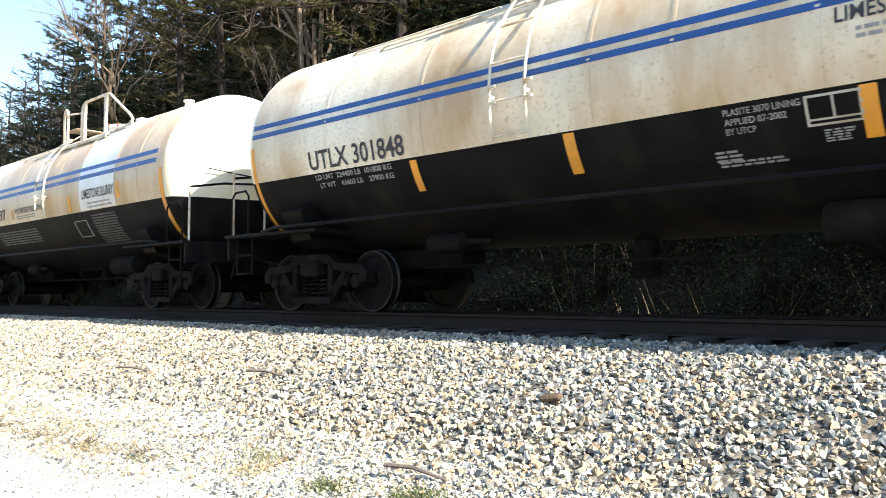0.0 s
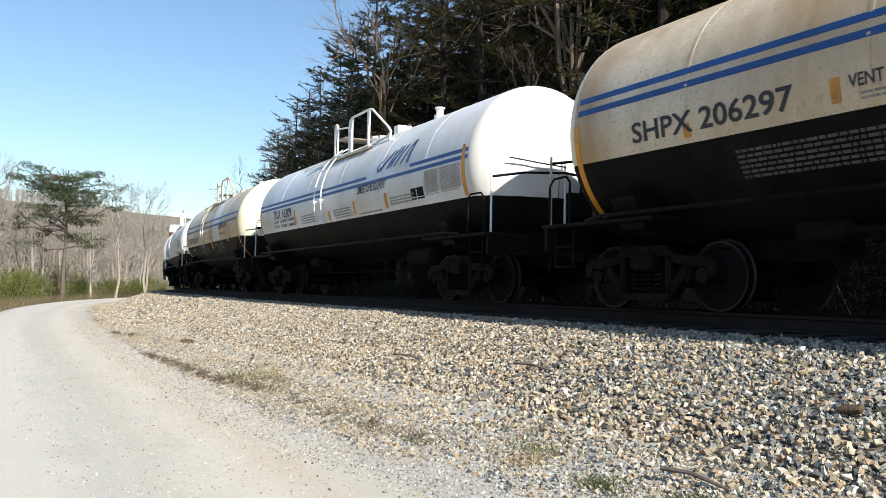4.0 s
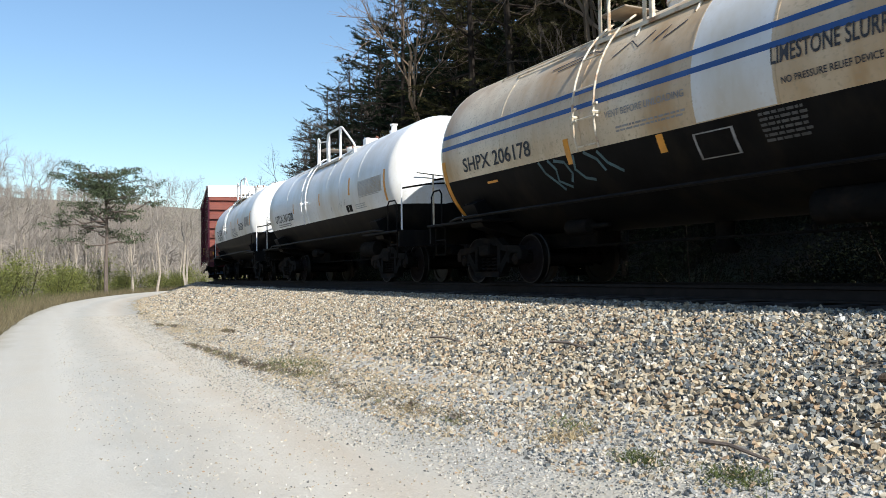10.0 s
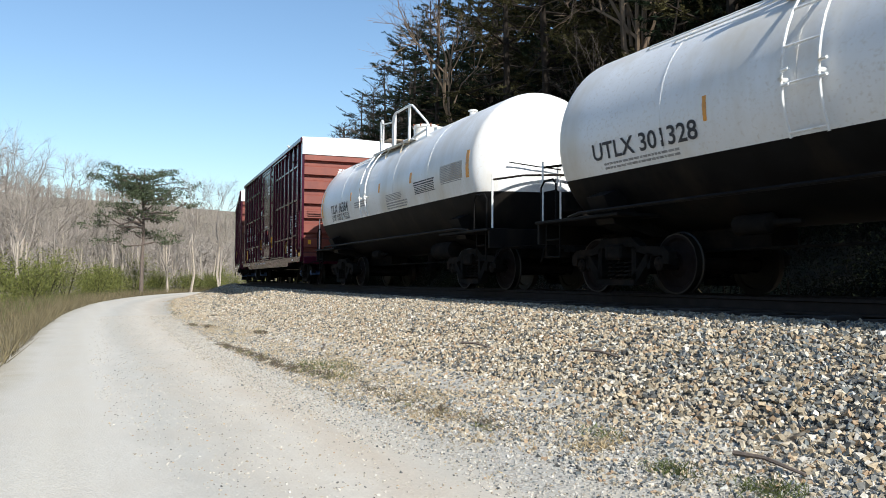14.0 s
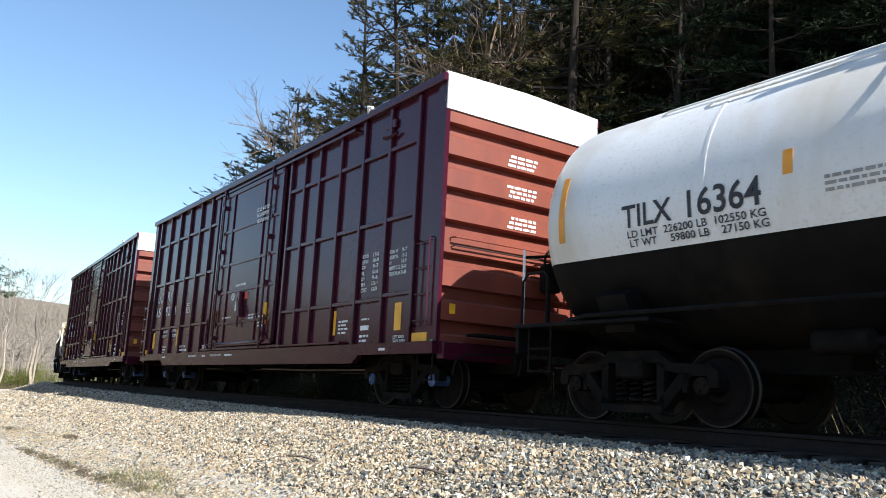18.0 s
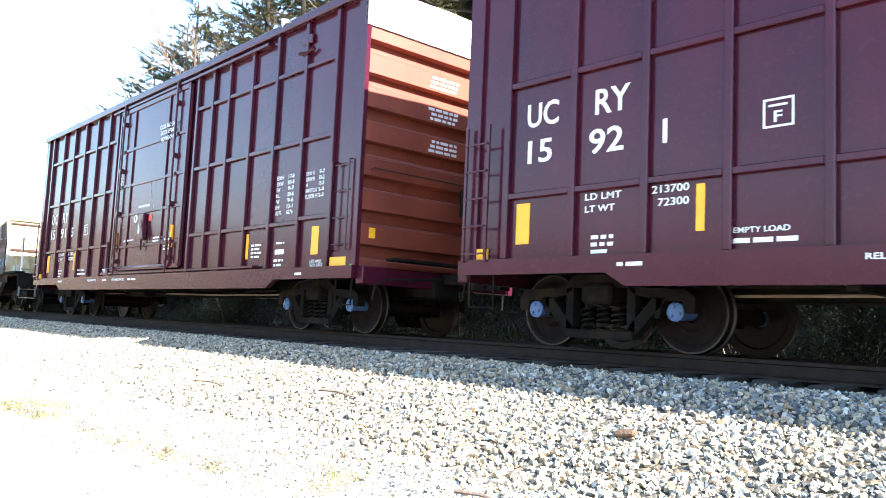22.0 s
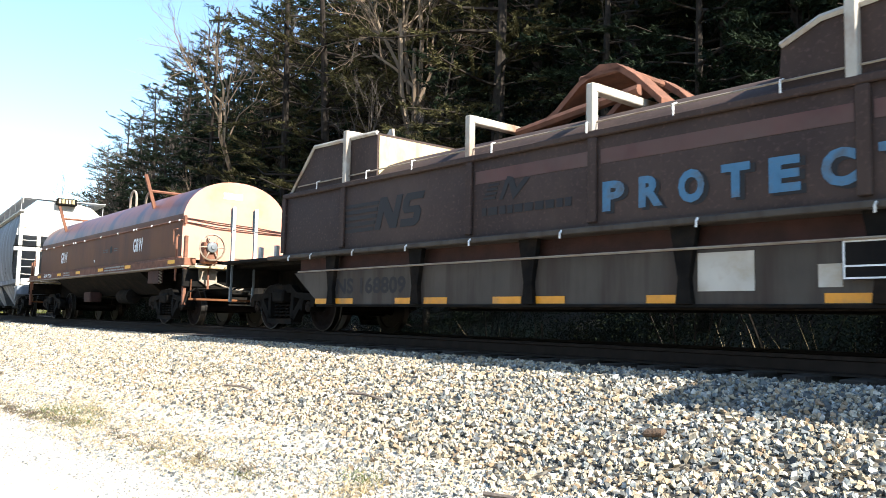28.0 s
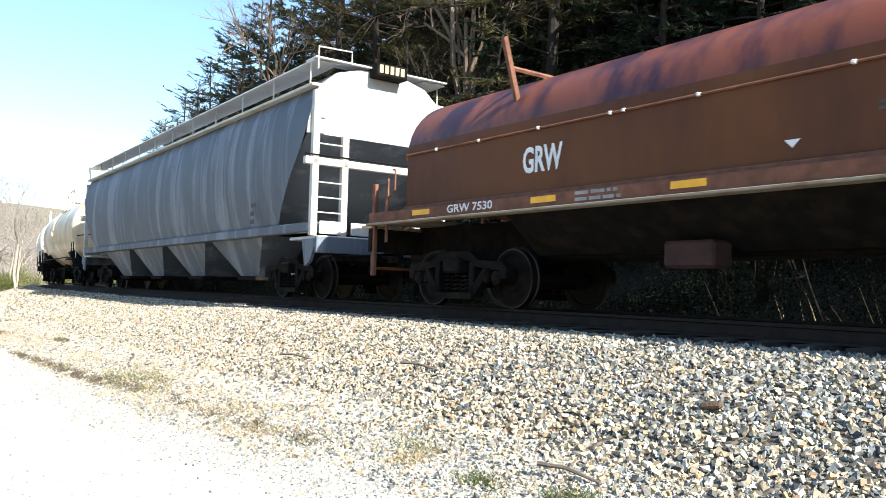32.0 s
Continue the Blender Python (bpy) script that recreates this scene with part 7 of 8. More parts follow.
    # emblem of slanted strokes
    for x0, a0, x1, a1, wd in ((2.15, 11, 3.0, 27, 0.10), (2.3, 11, 2.5, 16, 0.09), (2.5, 16, 3.2, 26, 0.06), (2.7, 11.5, 3.35, 29, 0.10), (2.75, 12, 3.15, 19, 0.07), (2.95, 12, 3.55, 29, 0.08),
                               (3.2, 12, 3.8, 29, 0.10), (3.3, 20, 3.55, 26, 0.06), (3.6, 12, 4.15, 31, 0.09), (4.0, 12, 4.22, 31, 0.11), (3.75, 18, 4.1, 19.5, 0.12), (2.1, 11, 2.05, 15, 0.08), (2.05, 15, 2.6, 24, 0.06)):
        n = 5
        v = []
        for k in range(n + 1):
            t = k / n
            y, z = curved(a0 + (a1 - a0) * t, R_TANK + 0.007)
            x = 2.42 + (x0 + (x1 - x0) * t - 2.05) * 0.73
            v += [(x, y, z), (x + wd * 0.8, y, z)]
        part("emblem_stroke", Build().add(v, [(2 * k, 2 * k + 1, 2 * k + 3, 2 * k + 2) for k in range(n)]), M["blue"], c, "blue painted emblem stroke")
    CARS.append((c, -32.18, 5.4))
    gauge()
    c = tank_car("tan tank car with blue stripes, rust stains and a black belly", 5.5, -0.95, "cream_grey", "black", -18.5, [(11.6, 14.2, [(-5.5, 5.4)]), (3.4, 6.0, [(-5.5, 5.4)])],
                 [(3.58, -22, -9, 0.13), (0.36, -28, -19, 0.12), (-1.55, -24, -10, 0.12), (5.42, -48, 4, 0.13), (-5.45, -46, -4, 0.12), (-3.85, -25, -23.5, 0.35)], seams=(-3.4, -1.2, 1.0, 2.2, 3.9), rail_top=4.46)
    tank_text(c, "lettering", "SHPX 206178", -4.70, 2.22, -14.0, 0.24, ink, "black stencilled letters")
    tank_text(c, "lettering", "LIMESTONE SLURRY", 2.17, 1.43, -2.8, 0.18, ink)
    tank_text(c, "lettering", "NO PRESSURE RELIEF DEVICE", 2.28, 1.13, -11.0, 0.07, ink)
    tank_text(c, "lettering", "VENT BEFORE UNLOADING", -0.6, 1.5, -5.2, 0.09, grey)
    tank_bars(c, -0.4, 0.9, -10.5, 1, 0.04, grey, 2)
    part("repainted_course", band(1.02, 2.18, -18, 88, 0.002), M["white"], c, "whiter repainted shell course")
    tank_bars(c, 1.9, 2.5, -20, 4, 0.05, M["ink_dim"], 3)
    part("stencil_frame", band(0.90, 1.52, -35, -22.5, 0.005), M["ink_grey"], c)
    part("stencil_panel", band(0.94, 1.48, -34.4, -23.1, 0.009), M["black"], c)
    sprayed(c, [[(-2.35, -19), (-2.25, -26), (-2.05, -33), (-1.95, -38)], [(-2.1, -19), (-1.95, -25), (-2.0, -32), (-1.75, -37)], [(-1.95, -20), (-1.7, -22), (-1.6, -29), (-1.7, -34)],
                [(-1.45, -19), (-1.5, -27), (-1.35, -33), (-1.15, -35)], [(-1.2, -19), (-0.95, -24), (-0.85, -31)], [(-0.9, -20), (-0.75, -27), (-0.5, -33)]], 0.05, M["teal"])
    sprayed(c, [[(-0.6, 27), (-0.3, 34), (-0.1, 28), (0.15, 35)], [(0.2, 28), (0.45, 34), (0.4, 27), (0.75, 33)], [(-2.2, 36), (-1.2, 38), (-0.9, 34)], [(-2.0, 33), (-1.3, 35)]], 0.025, M["ink"])
    head_text(c, "SHPX 206178", 5.5, 3.22, 0.13, 1.3, grey)
    CARS.append((c, -17.7, 4.6))
    gauge(1.48, 2.37)
    c = tank_car("white tank car with a black belly and orange strips", 5.6, -0.95, "white", "black", -24.5, [], [(2.94, -6, 11, 0.11), (0.34, -8, 5, 0.07), (-2.46, -9, 3, 0.06), (5.4, -20, 8, 0.1)], seams=(-3.3, -1.1, 1.0, 2.1, 3.6), rail_top=4.34)
    tank_text(c, "lettering", "UTLX 301328", -4.81, 2.2, -16.0, 0.24, ink, "black stencilled letters")
    part("print_panel", band(3.6, 5.2, -10, 4.2, 0.003), M["panel"], c, "dusty grey printed panel")
    tank_bars(c, 3.66, 5.1, 3, 8, 0.026, M["ink_faint"], 2)
    sprayed(c, [[(1.3, -17), (1.42, -13), (1.36, -19)], [(1.95, -17.5), (2.1, -11), (2.25, -16), (2.3, -10)], [(2.5, -14), (2.6, -9)]], 0.018, M["ink_grey"])
    tank_bars(c, 3.25, 4.0, -16.5, 2, 0.04, M["ink_faint"], 3)
    tank_bars(c, -4.6, -3.0, -18.5, 1, 0.05, grey, 4)
    part("stencil_panel", band(2.55, 2.98, -22.5, -15.5, 0.005), M["black"], c)
    part("stencil_frame", band(2.755, 2.77, -22, -16, 0.009), M["ink_white"], c)
    CARS.append((c, -3.70, 4.7))
    gauge()
    c = tank_car("white tank car with a dark belly, orange strips and small print", 5.5, -1.0, "white", "black", -19.5, [], [(2.3, 0, 9, 0.12), (0.1, 0, 8.5, 0.11), (-2.35, 0, 9, 0.1), (5.35, -8, 12, 0.13), (-5.36, -10.5, 21, 0.095)], seams=(-3.3, -1.1, 1.1, 3.3), rail_top=4.56)
    tank_text(c, "lettering", "TILX", -4.38, 0.69, -8.7, 0.25, ink, "black stencilled letters")
    tank_text(c, "lettering", "16364", -3.49, 0.86, -8.7, 0.28, ink, "black stencilled numerals")
    tank_text(c, "lettering", "LD LMT  226200 LB  102550 KG", -4.32, 1.72, -13.2, 0.08, ink)
    tank_text(c, "lettering", "LT WT     59800 LB    27150 KG", -4.30, 1.72, -17.0, 0.08, ink)
    tank_bars(c, -2.0, -0.9, -3, 2, 0.05, grey, 3)
    tank_bars(c, 0.6, 1.7, -4.5, 3, 0.03, grey, 4)
    tank_bars(c, 0.6, 2.0, -12, 2, 0.05, grey, 5)
    tank_bars(c, 2.5, 3.7, -0.5, 1, 0.045, ink, 6)
    tank_bars(c, 2.55, 3.7, -4.5, 3, 0.03, ink, 7)
    part("print_panel", band(4.0, 5.1, -7, 6, 0.003), M["panel"], c, "dusty grey printed panel")
    tank_bars(c, 4.05, 5.05, 5, 7, 0.028, grey, 8)
    CARS.append((c, 10.5, 4.6))
    CARS.append((boxcar("maroon boxcar with ribbed sides and a plug door", "15921"), 26.25, 6.2))
    c = boxcar("maroon boxcar with ribbed sides, scratched plug door", "15915")
    rng = random.Random(4)
    b = Build()
    for k in range(14):
        x, z, ln, sl = rng.uniform(-1.5, 0.6), rng.uniform(1.6, 3.3), rng.uniform(0.03, 0.10), rng.uniform(-4.0, -1.5)
        b.prism([(x, z), (x + ln, z + sl * ln), (x + ln, z + sl * ln + 0.008), (x, z + 0.012)], -1.6385, -1.6355)
    tagged(part("scuffing", b, M["scuff"], c, "pale scratches on the door"), "pale scratches on the door", kind="stuff")
    CARS.append((c, 44.25, 6.2))
    CARS.append((coil_car_framed(), 62.4, 6.25))
    CARS.append((coil_car_hooded(), 79.5, 5.35))
    CARS.append((covered_hopper(), 98.3, 7.9))
    c = tank_car("tan-stained white tank car with rusty rails", 5.5, -0.5, "cream", "cream_grey", -30, [], [], seams=(-3, 0, 3))
    CARS.append((c, 116.4, 4.6))
    c = tank_car("plain white tank car at the tail", 5.5, -0.5, "white", "black", -25, [], [], seams=(-3, 0, 3))
    CARS.append((c, 130.4, 4.6))


build_train()


# ---- plants ----
def tri_fan(centres, dirs, length, width, rng):
    """Slender blades: one triangle each, from centres along dirs."""
    n = len(centres)
    side = np.cross(dirs, rng.normal(size=(n, 3)))
    side /= np.linalg.norm(side, axis=1, keepdims=True) + 1e-9
    ln, wd = np.asarray(length).reshape(-1, 1), np.asarray(width).reshape(-1, 1)
    v = np.stack([centres - side * wd / 2, centres + side * wd / 2, centres + dirs * ln], 1).reshape(-1, 3)
    return v, np.arange(3 * n).reshape(-1, 3)


def unit(a):
    return a / (np.linalg.norm(a, axis=-1, keepdims=True) + 1e-9)


def limb(b, p0, p1, r0, r1, bend, rng, n=5):
    pts = [Vector(p0).lerp(Vector(p1), k / n) + Vector((rng.normal() * bend, rng.normal() * bend, rng.normal() * bend * 0.6)) * math.sin(math.pi * k / n) for k in range(n + 1)]
    b.tube(pts, r0, 5, r1, caps=False)
    return pts


def crown_mesh(limbs, v, f, woody, leafy_material):
    """Limbs and leaf blades as one crown."""
    lv = np.array(limbs.v, float).reshape(-1, 3)
    lf = np.array([t for q in limbs.f for t in ((q[0], q[1], q[2]), (q[0], q[2], q[3]))], int).reshape(-1, 3)
    me = quick_mesh("crown", np.concatenate([v, lv]), np.concatenate([f, lf + len(v)]), [M[leafy_material], M[woody]])
    me.polygons.foreach_set("material_index", np.concatenate([np.zeros(len(f), np.int32), np.ones(len(lf), np.int32)]))
    return me


def conifer(seed, height, spread, bare, blades, needle, droop=0.05, fine=1.0):
    """Trunk with limbs and side twigs, and needle sprays along the twigs; bare: the share of trunk below the crown."""
    rng = np.random.default_rng(seed)
    b = Build()
    top = (rng.normal() * 0.4, rng.normal() * 0.4, height)
    b.tube([(top[0] * k * k, top[1] * k * k, height * k - 0.6 * (k == 0)) for k in (0, 0.25, 0.5, 0.75, 1)], height * 0.014, 8, 0.03)
    cs, ds, ls, limbs = [], [], [], Build()
    z = height * bare
    while z < height * 0.985:
        k = z / height
        shape = (1 - k) ** 0.42 * (0.6 + 0.4 * min(1, (k - bare * 0.8) / 0.25)) + 0.06
        for _ in range(rng.integers(2, 4)):
            a, ln = rng.uniform(0, 2 * math.pi), spread * shape * rng.uniform(0.35, 1.2)
            p0 = np.array([top[0] * k * k, top[1] * k * k, z])
            rise = rng.uniform(-droop, 0.30) + 0.5 * max(0, k - 0.7) / 0.3 * rng.uniform(0.4, 1.3)
            tip = p0 + np.array([math.cos(a) * ln, math.sin(a) * ln, ln * rise])
            limb(limbs, p0, tip, 0.014 + 0.012 * ln, 0.006, 0.05 * ln, rng, 4)
            out = unit(tip - p0)
            sidev = unit(np.cross(out, [0, 0, 1]))
            for j in range(max(3, int(ln * 4.2))):
                t = rng.uniform(0.25, 1.0)
                q = p0 + (tip - p0) * t
                d = unit(out * rng.uniform(0.5, 1.1) + sidev * rng.choice([-1, 1]) * rng.uniform(0.3, 1.0) + np.array([0, 0, rng.uniform(-0.12, 0.35)]))
                tw = rng.uniform(0.25, 0.75) * (0.5 + 0.25 * ln) * (1.25 - 0.6 * t)
                m = max(4, int(blades * tw))
                s = rng.uniform(0.1, 1.0, m)
                cs.append(q + d * (s * tw)[:, None] + rng.normal(size=(m, 3)) * 0.025)
                ds.append(unit(d + rng.normal(size=(m, 3)) * 0.55))
                ls.append(rng.uniform(0.10, 0.26, m) * fine)
                # the twig itself
                cs.append(q[None])
                ds.append(d[None])
                ls.append(np.array([tw * 1.15]))
        z += height * rng.uniform(0.020, 0.040)
    cs, ds, ls = np.concatenate(cs), np.concatenate(ds), np.concatenate(ls)
    v, f = tri_fan(cs, ds, ls, np.minimum(ls * rng.uniform(0.2, 0.4, len(ls)), 0.07 * fine), rng)
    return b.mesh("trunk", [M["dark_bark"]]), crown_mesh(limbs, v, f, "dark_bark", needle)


def bare_tree(seed, height, material, twig_material, depth=4, twigs=3):
    rng = np.random.default_rng(seed)
    wood, fine = Build(), Build()

    def grow(p, d, ln, r, level):
        end = p + d * ln
        tgt = wood if level < 1 else fine
        mid = p + d * ln * 0.5 + rng.normal(size=3) * ln * 0.05
        tgt.tube([p, mid, end], r, 5 if level < 2 else 3, r * 0.62, caps=False)
        if level >= depth:
            return
        kids = 3 if level == 0 else twigs
        for k in range(kids + (level > 1)):
            nd = unit(d * (0.75 if level else 1.0) + rng.normal(size=3) * (0.42 if level else 0.30) + np.array([0, 0, 0.14]))
            t = rng.uniform(0.45, 1.0)
            grow(p + d * ln * t, nd, ln * rng.uniform(0.52, 0.74), r * rng.uniform(0.42, 0.6), level + 1)

    grow(np.array([0, 0, -0.4]), unit(np.array([rng.normal() * 0.06, rng.normal() * 0.06, 1.0])), height * 0.46, height * 0.013, 0)
    return wood.mesh("trunk", [M[material]]), fine.mesh("crown", [M[twig_material]])


def plant(name, label, category, group, meshes, x, y, z, turn, k=1.0, lean=0.0):
    t = thing(name, label, category, group)
    for nm, me in zip(("trunk", "crown"), meshes):
        part(nm, me, None, t)
    t.matrix_basis = pose(x, y, z, lean, lean * 0.5, turn) @ Matrix.Scale(k, 4)
    return t


def along(u, w):
    x, y = on_line(u, w)
    return float(x), float(y), float(ground_z(x, y)[0])


def build_hill_forest():
    rng = random.Random(11)
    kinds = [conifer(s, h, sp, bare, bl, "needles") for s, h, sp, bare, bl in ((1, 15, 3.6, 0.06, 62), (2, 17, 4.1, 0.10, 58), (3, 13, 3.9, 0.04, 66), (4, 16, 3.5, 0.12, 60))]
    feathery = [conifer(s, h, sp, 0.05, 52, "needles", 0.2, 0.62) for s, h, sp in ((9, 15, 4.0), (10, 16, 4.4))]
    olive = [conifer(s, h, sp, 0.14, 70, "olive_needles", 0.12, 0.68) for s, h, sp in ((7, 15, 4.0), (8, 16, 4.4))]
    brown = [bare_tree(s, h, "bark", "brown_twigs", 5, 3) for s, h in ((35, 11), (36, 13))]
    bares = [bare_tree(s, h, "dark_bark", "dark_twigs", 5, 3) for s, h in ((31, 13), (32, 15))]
    spots = []
    for row, w0 in enumerate((-7.2, -10.5, -14.5, -19.5, -26, -34)):
        u = -48 + rng.uniform(0, 3)
        # the unseen trees below u = -14 are added to shade the slope
        while u < 122:
            spots.append((u, w0 + rng.uniform(-1.4, 1.4), row))
            u += rng.uniform(2.6, 4.6) * (1 + 0.22 * row)
    for u, w, row in spots:
        x, y, z = along(u, w)
        k = rng.uniform(0.72, 1.08) * (0.72 if row == 0 else 1.0)
        if 8 < u < 40 and row > 1 and rng.random() < 0.3:
            plant("bare_tree", "leafless brown-twigged tree on the wooded slope", "tree", "trees on the slope", rng.choice(brown), x, y, z, rng.uniform(0, 360), k * 0.95)
        elif rng.random() < (0.22 if row < 2 else 0.12):
            plant("bare_tree", "leafless broadleaf tree on the wooded slope", "tree", "trees on the slope", rng.choice(bares), x, y, z, rng.uniform(0, 360), k)
        else:
            # some get olive crowns, which carry the sunlight in their colour
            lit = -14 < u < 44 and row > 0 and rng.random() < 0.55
            plant("conifer", "evergreen on the slope, olive-brown as if sunlit" if lit else "tall dark evergreen tree on the wooded slope", "tree", "trees on the slope", rng.choice(olive if lit else kinds), x, y, z, rng.uniform(0, 360), k, rng.uniform(-2, 2))
    # twiggy trees on the edge of the wood, against the sky
    for u, w, h, tn in ((74, -7.4, 13.6, 10), (69, -7.0, 13.2, 90), (63.5, -7.3, 12.6, 200), (57, -7.0, 13.4, 130), (51.5, -7.2, 13.0, 300), (46.5, -7.0, 12.8, 45), (41.5, -7.2, 13.8, 250),
                        (37, -7.0, 15.0, 160), (33, -7.0, 15.8, 20), (29, -7.2, 16.6, 75), (25, -7.0, 16.8, 35), (20.5, -7.2, 17.4, 210), (16, -7.0, 17.0, 105), (80, -7.5, 13.4, 140), (86, -7.5, 13.2, 220)):
        x, y, z = along(u, w)
        me, hh = feathery[int(tn) % 4 // 2], (15, 16)[int(tn) % 4 // 2]
        if u < 34 and tn % 2:
            plant("conifer", "loose olive-brown evergreen at the edge of the wood", "tree", "trees on the slope", olive[int(tn) % 4 // 2], x, y, z, tn, h / (15, 16)[int(tn) % 4 // 2], 1.5)
            continue
        if u < 34:
            plant("bare_tree", "leafless brown-twigged tree at the edge of the wood", "tree", "trees on the slope", brown[int(tn) % 4 // 2], x, y, z, tn, h / 13)
            continue
        plant("conifer", "feathery dark evergreen at the edge of the wood", "tree", "trees on the slope", me, x, y, z, tn, h / hh, 1.0)
    for u, w, k, tn in ((47, -6.4, 1.0, 20), (53, -6.2, 0.95, 80), (58, -6.0, 0.9, 200), (62, -5.9, 0.85, 140), (44, -7.2, 1.1, 300), (66, -6.0, 0.85, 30), (71, -6.2, 0.8, 75), (76, -6.4, 0.75, 95)):
        x, y, z = along(u, w)
        plant("bare_tree", "leafless twiggy tree at the edge of the wood", "tree", "trees on the slope", bares[int(tn) % 2], x, y, z, tn, k)


    # more evergreens that close the wood behind its edge
    for k in range(56):
        u, w = -14 + 52 * k / 56 + rng.uniform(-1, 1), rng.uniform(-10, -25)
        x, y, z = along(u, w)
        plant("conifer", "tall dark evergreen tree on the wooded slope", "tree", "trees on the slope", rng.choice(kinds), x, y, z, rng.uniform(0, 360), rng.uniform(0.8, 1.05), rng.uniform(-2, 2))
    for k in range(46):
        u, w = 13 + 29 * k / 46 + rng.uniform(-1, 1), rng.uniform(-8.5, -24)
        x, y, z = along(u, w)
        plant("conifer", "evergreen on the slope, olive-brown as if sunlit", "tree", "trees on the slope", rng.choice(olive), x, y, z, rng.uniform(0, 360), rng.uniform(0.7, 1.0), rng.uniform(-3, 3))
    # leafless brown trees higher up the slope
    for k in range(64):
        u, w, j = rng.uniform(-14, 42), rng.uniform(-8, -27), k % 2
        x, y, z = along(u, w)
        plant("bare_tree", "leafless brown-twigged tree on the wooded slope", "tree", "trees on the slope", brown[j], x, y, z, rng.uniform(0, 360), rng.uniform(0.7, 1.05))
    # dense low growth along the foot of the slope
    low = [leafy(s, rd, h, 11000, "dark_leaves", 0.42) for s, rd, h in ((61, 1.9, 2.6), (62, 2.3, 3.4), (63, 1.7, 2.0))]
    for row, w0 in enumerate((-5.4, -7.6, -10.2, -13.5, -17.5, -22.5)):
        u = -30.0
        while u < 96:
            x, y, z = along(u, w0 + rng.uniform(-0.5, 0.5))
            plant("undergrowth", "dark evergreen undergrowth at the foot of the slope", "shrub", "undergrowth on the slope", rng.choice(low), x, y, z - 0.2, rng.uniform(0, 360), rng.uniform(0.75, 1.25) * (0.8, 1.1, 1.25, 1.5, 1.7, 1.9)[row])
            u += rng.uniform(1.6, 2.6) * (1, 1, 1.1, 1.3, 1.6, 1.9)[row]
    # one sunlit pale shrub
    x, y, z = along(29.0, -6.6)
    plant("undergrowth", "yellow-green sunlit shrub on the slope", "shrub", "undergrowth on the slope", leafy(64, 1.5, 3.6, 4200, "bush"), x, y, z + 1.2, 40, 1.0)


def leafy(seed, radius, height, n, material, size=1.0):
    """A shrub: a few stems and a loose crown of leaf blades."""
    rng = np.random.default_rng(seed)
    stem, limbs = Build(), Build()
    for k in range(7):
        a = rng.uniform(0, 2 * math.pi)
        (limbs if k else stem).tube([(0.1 * math.cos(a), 0.1 * math.sin(a), -0.1), (radius * 0.4 * math.cos(a), radius * 0.4 * math.sin(a), height * 0.5), (radius * 0.6 * math.cos(a), radius * 0.6 * math.sin(a), height * 0.9)], 0.025, 4, 0.008, caps=False)
    clumps = rng.normal(size=(26, 3)) * [radius * 0.45, radius * 0.45, height * 0.22] + [0, 0, height * 0.52]
    c = clumps[rng.integers(0, 26, n)] + rng.normal(size=(n, 3)) * [radius * 0.2, radius * 0.2, height * 0.13]
    c[:, 2] = np.abs(c[:, 2])
    d = unit(rng.normal(size=(n, 3)) + [0, 0, 0.3])
    ls = rng.uniform(0.06, 0.16, n) * size
    v, f = tri_fan(c, d, ls, ls * 0.55, rng)
    return stem.mesh("stem", [M["dark_bark"]]), crown_mesh(limbs, v, f, "dark_bark", material)


